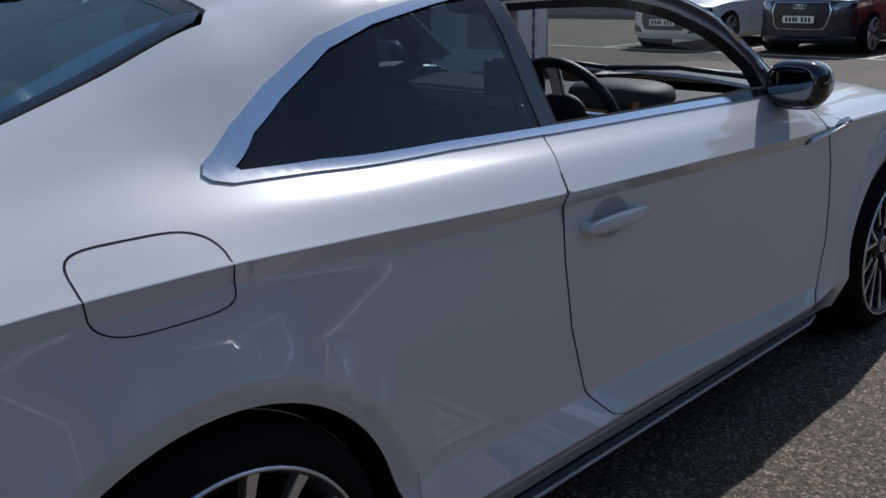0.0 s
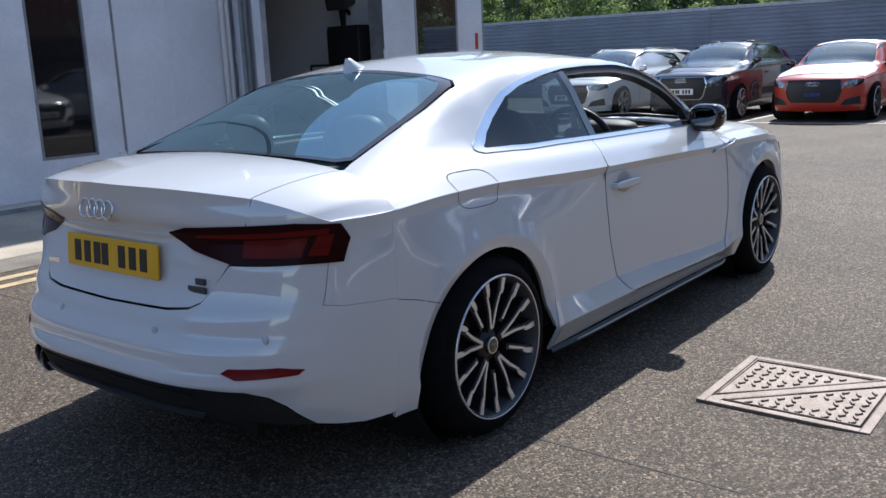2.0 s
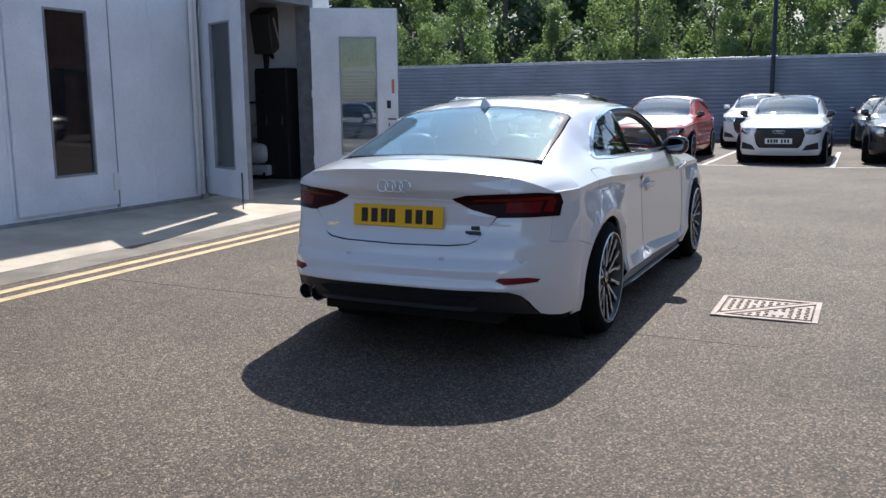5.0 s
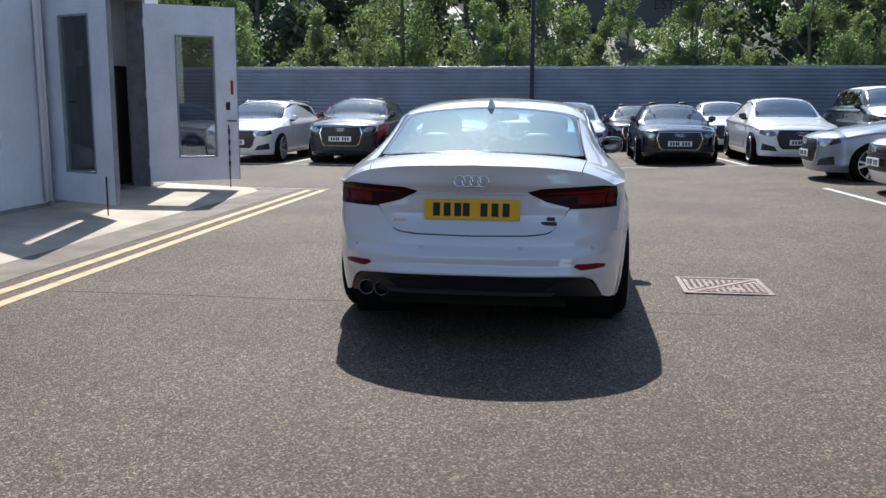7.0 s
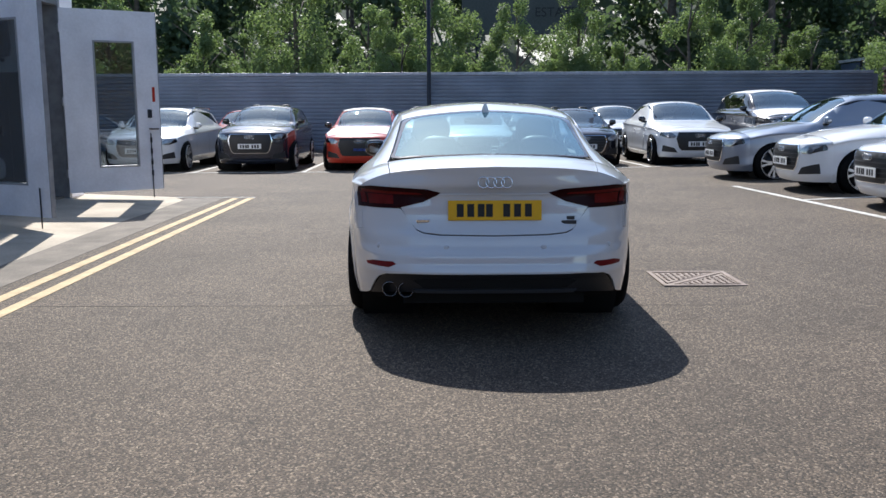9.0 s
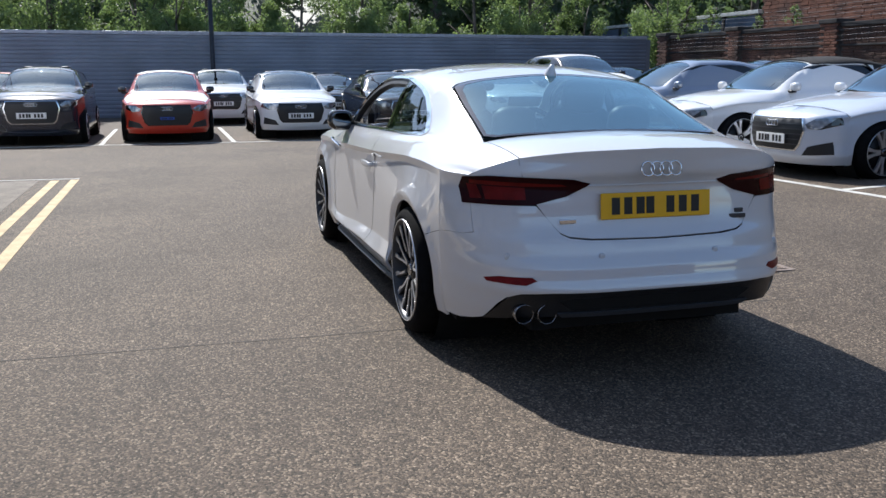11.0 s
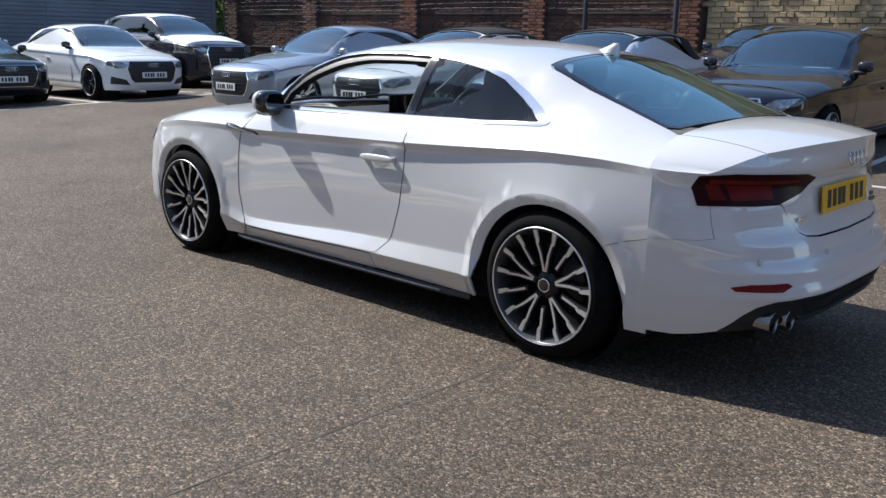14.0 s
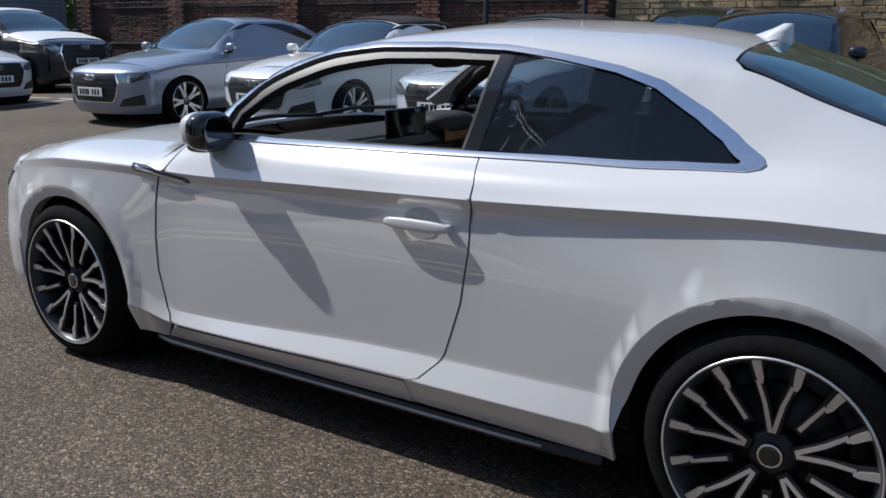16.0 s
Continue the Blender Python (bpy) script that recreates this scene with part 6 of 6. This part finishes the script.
    back_face = lambda y, z: np.stack([np.full(np.shape(y), xr) - 0.06 * np.cos(np.clip(np.asarray(y) / W, -1, 1) * 1.5), np.asarray(y, float), np.asarray(z, float)], 1)
    part("tail_panel", sheet("tail_panel", back_face, bb + [(-y, z) for y, z in bb[::-1]], k=1.0, step=0.15, rim=0.08, out=IN), body, car)
    # cabin
    part("cabin_floor", boxm(xr + 0.1, xe, -W * 0.8, W * 0.8, 0.17, 0.24), DARK_VOID, car)
    part("cabin_base", boxm(back + 0.15, cowl - 0.1, -W * 0.80, W * 0.80, 0.24, zb - 0.12, 0.02), CABIN, car)
    part("dash_top", boxm(cowl - 0.75, cowl - 0.12, -W * 0.76, W * 0.76, zb - 0.12, zb - 0.02, 0.03), CABIN, car)
    if not soft:
        part("dash_card", boxm(cowl - 0.52, cowl - 0.32, 0.12, 0.42, zb - 0.018, zb - 0.014, 0.001, m=pose(0, 0, 0, 0, -1, 3)), PAPER, car, "white card on the dashboard")
    for y in (-0.36, 0.36):
        part("seat_back", pillow(0.16, 0.48, 0.55, m=pose(0.85, y, zb + 0.02, 0, -14, 0)), SEAT, car)
        part("seat_headrest", pillow(0.11, 0.26, 0.18, 2.8, m=pose(0.74, y, zb + 0.34)), SEAT, car)
    part("engine_bay", boxm(cowl - 0.1, xe, -W * 0.5, W * 0.5, 0.24, zh - 0.12, 0.02), DARK_VOID, car)
    return car


def bay_west(x, y, shape):
    """Nose towards the coupe, front at x."""
    wb = SHAPES[shape][0]
    n = wb + 0.84
    return pose(x + n, y, fall(x + 1.5, y), 0, 0, 180)


def bay_north(x, y, shape, turn=0):
    wb = SHAPES[shape][0]
    n = wb + 0.84
    return pose(x, y - n, fall(x, y - 1.2), 0, -0.0, 90 + turn) @ pose(0, 0, 0, 0, 1.2, 0)


P_WHITE = paint("white_paint", (0.74, 0.75, 0.76))
P_SILVER = paint("pale_silver_paint", (0.66, 0.67, 0.69), 0.1)
P_NAVY = paint("dark_slate_paint", (0.014, 0.018, 0.030), 0.0, 0.25)
P_BLACK = paint("black_paint", (0.006, 0.007, 0.012), 0.0, 0.2)
P_ORANGE = paint("orange_red_paint", (0.46, 0.034, 0.014))
P_RED = paint("red_paint", (0.42, 0.025, 0.025))
P_GREY = paint("silver_blue_paint", (0.25, 0.29, 0.36), 0.45)
P_MIST = paint("pale_blue_silver_paint", (0.58, 0.62, 0.69), 0.1)
R_DARK = ALLOY_DARK
parked("estate", "white parked estate car beside the dark crossover", bay_west(14.0, 7.05, "estate"), P_SILVER, rail=True)
parked("small_suv", "dark slate parked crossover with chrome-edged grille", bay_west(14.1, 4.58, "small_suv"), P_NAVY, grille="frame")
parked("hatch", "orange-red parked saloon with white film on bonnet and roof", bay_west(14.15, 2.15, "hatch"), P_ORANGE, roof=FILM, bonnet=FILM, grille="black", plate=mat("blue_plate", (0.02, 0.07, 0.36), 0.4, var=0.1), plate_size=(0.26, 0.05), rims=R_DARK)
parked("hatch", "white parked saloon with black grille and dark roof", bay_west(14.5, -0.50, "hatch"), P_WHITE, roof=P_BLACK, grille="black")
parked("coupe", "black parked coupe with chrome-barred grille", bay_west(14.6, -2.95, "coupe"), P_BLACK)
parked("saloon", "white parked saloon with black grille and dark wheels", bay_west(13.9, -5.35, "saloon"), P_WHITE, grille="black", rims=R_DARK)
parked("large_suv", "black parked large off-roader with white film on bonnet and roof", bay_west(16.0, -8.5, "large_suv"), P_BLACK, roof=FILM, bonnet=FILM)
# the row by the ribbed fence
for x, y, shape, col, lab in ((20.6, 9.4, "estate", P_WHITE, "white parked estate car by the ribbed fence"), (20.6, 6.5, "hatch", P_RED, "red parked hatchback by the ribbed fence"), (20.8, 0.75, "small_suv", P_WHITE, "white parked crossover by the ribbed fence"),
                              (21.0, -5.2, "saloon", P_WHITE, "white parked saloon by the ribbed fence"), (21.6, -2.6, "coupe", P_NAVY, "dark parked coupe by the ribbed fence"), (22.2, -13.0, "saloon", P_NAVY, "dark parked saloon near the yard corner")):
    parked(shape, lab, bay_west(x, y, shape), col)
# the row before the brick wall
parked("saloon", "silver-blue parked saloon with dark roof reflections, nose out", bay_north(10.2, -4.50, "saloon"), P_GREY)
parked("open", "white parked roadster with black canvas hood", bay_north(7.40, -4.72, "open"), P_WHITE, roof=SOFT_TOP, soft=True)
parked("open", "pale silver parked convertible with black canvas hood", bay_north(4.75, -4.74, "open"), P_MIST, roof=SOFT_TOP, soft=True)
parked("estate", "black parked estate car with roof rails", bay_north(2.05, -4.85, "estate"), P_BLACK, rail=True)
parked("saloon", "dark blue parked saloon against the sandstone wall", bay_north(4.6, -9.9, "saloon"), P_NAVY)
parked("saloon", "dark parked saloon against the brick wall", bay_north(15.4, -9.8, "saloon"), P_NAVY)


# ---- trees ----
def leaf_material(name, color, second, through_share):
    """Thin leaves: some of the light goes through them."""
    m = mat(name, color, 0.5, second=second, scale=1.6, rand=0.2, spec=0.3)
    nt = m.node_tree
    b, out = nt.nodes["Principled BSDF"], nt.nodes["Material Output"]
    tl = nt.nodes.new("ShaderNodeBsdfTranslucent")
    tl.inputs["Color"].default_value = (color[0] * 1.6, color[1] * 1.65, color[2] * 1.1, 1)
    mx = nt.nodes.new("ShaderNodeMixShader")
    mx.inputs[0].default_value = through_share
    nt.links.new(b.outputs[0], mx.inputs[1])
    nt.links.new(tl.outputs[0], mx.inputs[2])
    nt.links.new(mx.outputs[0], out.inputs["Surface"])
    return m


LEAF = leaf_material("sunlit_birch_leaf", (0.165, 0.225, 0.105), (0.10, 0.15, 0.075), 0.45)
LEAF_DARK = leaf_material("deep_wood_leaf", (0.080, 0.118, 0.070), (0.050, 0.080, 0.048), 0.4)
BARK = mat("grey_bark", (0.12, 0.10, 0.085), 0.9, var=0.4, scale=6, bump=0.5, bump_scale=30)


def crown_mesh(seed, height, spread, leaves, size, material, base=0.15):
    rnd = np.random.RandomState(seed)
    V, F = [], []
    blobs = []
    for k in range(26):
        t = rnd.uniform(base, 0.97)
        r = spread * (1 - t) ** 0.55 * (0.5 + 0.7 * min(1, t * 3)) * rnd.uniform(0.45, 1.0)
        a = rnd.uniform(0, 6.283)
        blobs.append((r * math.cos(a), r * math.sin(a), t * height, spread * rnd.uniform(0.20, 0.42) * (1.1 - 0.6 * t)))
    B = np.array(blobs)[rnd.randint(len(blobs), size=leaves)]
    unit = lambda a: a / np.maximum(np.linalg.norm(a, axis=1, keepdims=True), 1e-6)
    d = unit(rnd.normal(size=(leaves, 3)))
    c = B[:, :3] + d * (B[:, 3] * rnd.uniform(0.35, 1.08, leaves))[:, None] * np.array((1, 1, 1.25))
    n = d + rnd.normal(size=(leaves, 3)) * 0.8
    u = unit(np.cross(n, rnd.normal(size=(leaves, 3))))
    w = unit(np.cross(n, u))
    s = (size * rnd.uniform(0.6, 1.35, leaves))[:, None]
    V = np.stack([c - u * s * 0.5, c + w * s * 0.32, c + u * s * 0.5, c - w * s * 0.32], 1).reshape(-1, 3).tolist()
    F = np.arange(leaves * 4).reshape(-1, 4).tolist()
    me = bpy.data.meshes.new("crown")
    me.from_pydata(V, [], F)
    me.materials.append(material)
    return me


def tree(name, label, category, seed, height, spread, leaves, size, material, base=0.15):
    t = thing(name, label, category)
    rnd = random.Random(seed)
    pts = [(0, 0, 0)]
    for k in range(1, 6):
        pts.append((pts[-1][0] + rnd.uniform(-0.12, 0.12), pts[-1][1] + rnd.uniform(-0.12, 0.12), height * 0.18 * k))
    part("trunk", tube(pts, [0.10 * height / 5 * (1 - 0.15 * k) for k in range(6)], 8), BARK, t)
    for k in range(5):
        p = Vector(pts[1 + k % 4])
        a = rnd.uniform(0, 6.28)
        q = p + Vector((math.cos(a) * spread * 0.6, math.sin(a) * spread * 0.6, height * 0.2))
        part("limb", tube([p, (p + q) / 2 + Vector((0, 0, 0.1)), q], [0.04, 0.028, 0.012], 6), BARK, t)
    part("crown", crown_mesh(seed, height, spread, leaves, size, material, base), None, t)
    return t


rnd = random.Random(11)
birches = [tree("young_tree", "sunlit young birch with fresh green leaves behind the fence", "tree", 100 + k, (5.9, 5.1, 6.8, 4.6)[k], (2.2, 1.9, 2.1, 1.9)[k], 15000, 0.10, LEAF, 0.06) for k in range(4)]
spots = [(29.2 + rnd.uniform(-0.6, 2.6), 22 - 1.55 * k + rnd.uniform(-0.6, 0.6)) for k in range(27)]
for i, (x, y) in enumerate(spots):
    s = rnd.uniform(0.82, 1.12)
    m = pose(x, y, -0.2, 0, 0, rnd.uniform(0, 360)) @ Matrix.Scale(s, 4)
    if i < 4:
        birches[i].matrix_basis = m
        birches[i]["group"] = "young trees behind the fence"
    else:
        c = copy_thing(birches[i % 4], pose(x, y, -0.2, 0, 0, rnd.uniform(0, 360)))
        c.scale = (s, s, s * rnd.uniform(0.9, 1.1))
woods = [tree("wood_tree", "tall dark tree of the wood on the bank", "tree", 200 + k, (15, 13, 17)[k], (4.6, 4.2, 4.8)[k], 7000, 0.42, LEAF_DARK, 0.05) for k in range(3)]
spots = [(x + rnd.uniform(-2, 2), y + rnd.uniform(-1.5, 1.5)) for x, y0 in ((42, 0), (52, 3.2), (64, 0)) for y in [40 - 6.4 * k - y0 for k in range(16)] if x > 53 or not -13 < y < 0.5]
for i, (x, y) in enumerate(spots):
    if i < 3:
        woods[i].matrix_basis = pose(x, y, -0.3, 0, 0, rnd.uniform(0, 360))
        woods[i]["group"] = "trees of the dark wood"
    else:
        c = copy_thing(woods[i % 3], pose(x, y, -0.3, 0, 0, rnd.uniform(0, 360)))
        s = rnd.uniform(0.8, 1.2)
        c.scale = (s, s, s)
bm = bmesh.new()
ys = np.linspace(-110, 110, 45)
rows = []
for x, h in ((46, -0.3), (58, 6.0), (70, 13.0), (85, 24.0)):
    rows.append([bm.verts.new((x + 3 * math.sin(y * 0.13), y, h * (0.85 + 0.15 * math.sin(y * 0.31 + h)))) for y in ys])
for a, b in zip(rows[:-1], rows[1:]):
    for k in range(len(ys) - 1):
        bm.faces.new((a[k], b[k], b[k + 1], a[k + 1]))
tagged(part("hillside", bm, LEAF_DARK), "dark wooded bank rising behind the trees", "hillside", kind="structure")
sign = thing("sign_board", "grey roadside hoarding with one dark word", "sign")
part("board", boxm(55.0, 55.3, -9.6, -1.0, 6.3, 9.2, 0.03), mat("grey_sign_board", (0.085, 0.10, 0.10), 0.6, var=0.15), sign)
for y in (-8.6, -2.0):
    part("sign_leg", tube([(55.4, y, -0.3), (55.4, y, 8.8)], 0.12), POLE, sign)
fc = bpy.data.curves.new("sign_word", "FONT")
fc.body, fc.size, fc.extrude, fc.align_x = "ESTATE", 0.85, 0.01, "CENTER"
fo = new("sign_word", fc)
fo.data.materials.append(POLE)
fo.parent = sign
fo.matrix_basis = Matrix.Translation((54.95, -7.2, 7.45)) @ pose(0, 0, 0, 90, 0, -90)

weed = tree("weed_tuft", "straggling green weed rooted on the wall coping", "weed", 300, 0.9, 0.42, 420, 0.07, LEAF, 0.1)
weed.matrix_basis = pose(22.6, BY - 0.2, 2.6)
weed["group"] = "weeds on the brick wall"
for x, z, k in ((18.3, 2.6, 0.7), (14.2, 2.6, 0.55), (10.4, 2.6, 0.8), (20.0, 2.6, 0.5), (24.2, 2.55, 1.2)):
    c = copy_thing(weed, pose(x, BY - 0.2, z, 0, 0, x * 40))
    c.scale = (k, k, k)

# ---- steel cover in the asphalt ----
cover = thing("access_cover", "rusty steel access cover with raised studs set in the asphalt", "manhole cover", pose(0.945, -1.655, 0.0))
CL, CW = 0.60, 0.62
for q in ((-CL / 2, CL / 2, -CW / 2, -CW / 2 + 0.035), (-CL / 2, CL / 2, CW / 2 - 0.035, CW / 2), (-CL / 2, -CL / 2 + 0.035, -CW / 2 + 0.035, CW / 2 - 0.035), (CL / 2 - 0.035, CL / 2, -CW / 2 + 0.035, CW / 2 - 0.035)):
    part("frame_bar", boxm(*q, -0.02, 0.012, 0.003), IRON, cover)
for s in (-1, 1):
    tri = [(s * (-CL / 2 + 0.05), -s * (CW / 2 - 0.045)), (s * (CL / 2 - 0.085), -s * (CW / 2 - 0.045)), (s * (-CL / 2 + 0.05), -s * (-CW / 2 + 0.09))]
    bm = bmesh.new()
    lo_, hi_ = [bm.verts.new((x, y, -0.02)) for x, y in tri], [bm.verts.new((x, y, 0.007)) for x, y in tri]
    bm.faces.new(hi_)
    for k in range(3):
        bm.faces.new((lo_[k], lo_[(k + 1) % 3], hi_[(k + 1) % 3], hi_[k]))
    bmesh.ops.recalc_face_normals(bm, faces=bm.faces[:])
    lid = part("cover_plate", bm, IRON, cover)
    part("plate_edge", tube([(x, y, 0.009) for x, y in tri], 0.006, 6, True), IRON, lid)
    stud = None
    for i in range(11):
        for j in range(11):
            x, y = -CL / 2 + 0.075 + i * 0.046, -CW / 2 + 0.075 + j * 0.046
            u, v = (x * s + CL / 2 - 0.05) / (CL - 0.135), (-y * s + CW / 2 - 0.09) / (CW - 0.135)
            if u > 0.05 and v > 0.02 and v < 0.94 and u - v < -0.10 + 0.0 and not (0.25 < u < 0.42 and 0.55 < v < 0.72):
                b = part("stud", stud or boxm(-0.015, 0.015, -0.006, 0.006, 0.006, 0.014, 0.003), IRON, lid)
                stud = b.data
                b.location, b.rotation_euler.z = (x, y, 0), (0.6 if (i + j) % 2 else -0.6)
part("cross_bar", boxm(-0.40, 0.40, -0.025, 0.025, -0.02, 0.010, 0.004, m=pose(0, 0, 0, 0, 0, -46)), IRON, cover)
part("bedding", boxm(-CL / 2 + 0.03, CL / 2 - 0.03, -CW / 2 + 0.03, CW / 2 - 0.03, -0.03, 0.002), IRON, cover)

# ---- inside the workshop ----
GREY_BOX = mat("grey_machine", (0.42, 0.43, 0.44), 0.5, var=0.25, scale=5)
mc = thing("wash_machine", "grey workshop machine on a low trolley", "machine", pose(6.88, 6.62, APRON) @ Matrix.Scale(0.8, 4))
part("trolley", boxm(-0.4, 0.4, -0.35, 0.35, 0.08, 0.28, 0.02), GREY_BOX, mc)
part("drum", pillow(0.7, 0.6, 0.45, 3.5, m=Matrix.Translation((0, 0, 0.50))), GREY_BOX, mc)
part("tank", pillow(0.45, 0.5, 0.4, 3.5, m=Matrix.Translation((0.08, 0, 0.92))), GREY_BOX, mc)
for x in (-0.36, 0.36):
    part("upright", tube([(x, 0.3, 0.1), (x, 0.3, 1.5)], 0.02), POLE, mc)
    for y in (-0.28, 0.28):
        w = lathe([(0.0, -0.02), (0.07, -0.02), (0.08, 0.0), (0.07, 0.02), (0.0, 0.02)], 16)
        w.transform(Matrix.Translation((x, y, 0.08)))
        part("castor", w, RUBBER, mc)
part("top_bar", tube([(-0.36, 0.3, 1.5), (0.36, 0.3, 1.5)], 0.02), POLE, mc)
cb = thing("tool_cupboard", "tall black steel tool cupboard inside the workshop opening", "cupboard", pose(6.86, 6.30, APRON + 0.004))
part("carcass", boxm(-0.16, 0.18, -0.30, 0.30, 0.0, 1.72, 0.01), BLACK_PLASTIC, cb)
for y0, y1 in ((-0.295, -0.004), (0.004, 0.295)):
    dr = part("door", boxm(-0.178, -0.162, y0, y1, 0.06, 1.68, 0.004), BLACK_PLASTIC, cb)
    part("handle", boxm(-0.192, -0.179, (y0 + y1) / 2 - 0.06, (y0 + y1) / 2 - 0.04, 0.85, 1.0, 0.003), CHROME, dr)
rk = thing("tool_stand", "black workshop gantry with a tilted cabinet on its pole", "stand", pose(6.62, 6.55, 0))
part("pole", tube([(0.62, 0.15, APRON + 0.01), (0.60, 0.15, 1.5), (0.46, 0.10, 2.05), (0.36, 0.05, 2.5)], [0.07, 0.06, 0.05, 0.05], 12), BLACK_PLASTIC, rk)
part("foot", boxm(0.36, 0.84, -0.1, 0.4, APRON + 0.004, APRON + 0.16, 0.03), BLACK_PLASTIC, rk)
cab = part("cabinet", boxm(-0.25, 0.25, -0.16, 0.16, -0.30, 0.34, 0.03, m=pose(0.28, -0.05, 2.42, 0, -16, 20)), BLACK_PLASTIC, rk, "tilted black cabinet")
part("cabinet_bar", boxm(-0.02, 0.02, -0.18, -0.162, -0.2, 0.26, 0.004, m=pose(0.28, -0.05, 2.42, 0, -40, 20)), ALLOY, cab, "bright metal stay")
part("hose", tube([(0.42, 0.0, 2.1), (0.70, -0.06, 1.85), (0.72, -0.06, 1.4), (0.60, -0.04, 1.1)], 0.03, 8), RUBBER, rk)
part("handrail", tube([(0.05, -0.1, 1.2), (0.05, -0.1, 1.52), (0.5, -0.02, 1.52)], 0.015, 8), POLE, rk)


# ---- bricks and stones, piece by piece ----
for k, (a, b) in enumerate(zip(piers[1:], piers[:-1])):
    courses(brick_wall, "brick", BRICK, a + 0.32, b - 0.32, BY, 0.1, 2.50, 0.235, 0.078, 0.011, (9.0, 11.5) if k == 3 else (0, 0), limit=290, seed=30 + k)
for k, x in enumerate(piers):
    courses(brick_wall, "pier_brick", BRICK_RED if k in (3, 4, 2) else BRICK, x - 0.31, x + 0.31, BY + 0.16, 0.1, 2.6, 0.235, 0.078, 0.011, (7, 12.5), limit=150, seed=50 + k)
courses(gable, "stone", STONE, -12.0, 7.40, BY + 0.01, 0.2, 5.0, 0.32, 0.115, 0.014, (4.6, 7.4), uneven=0.8, limit=290, seed=70)
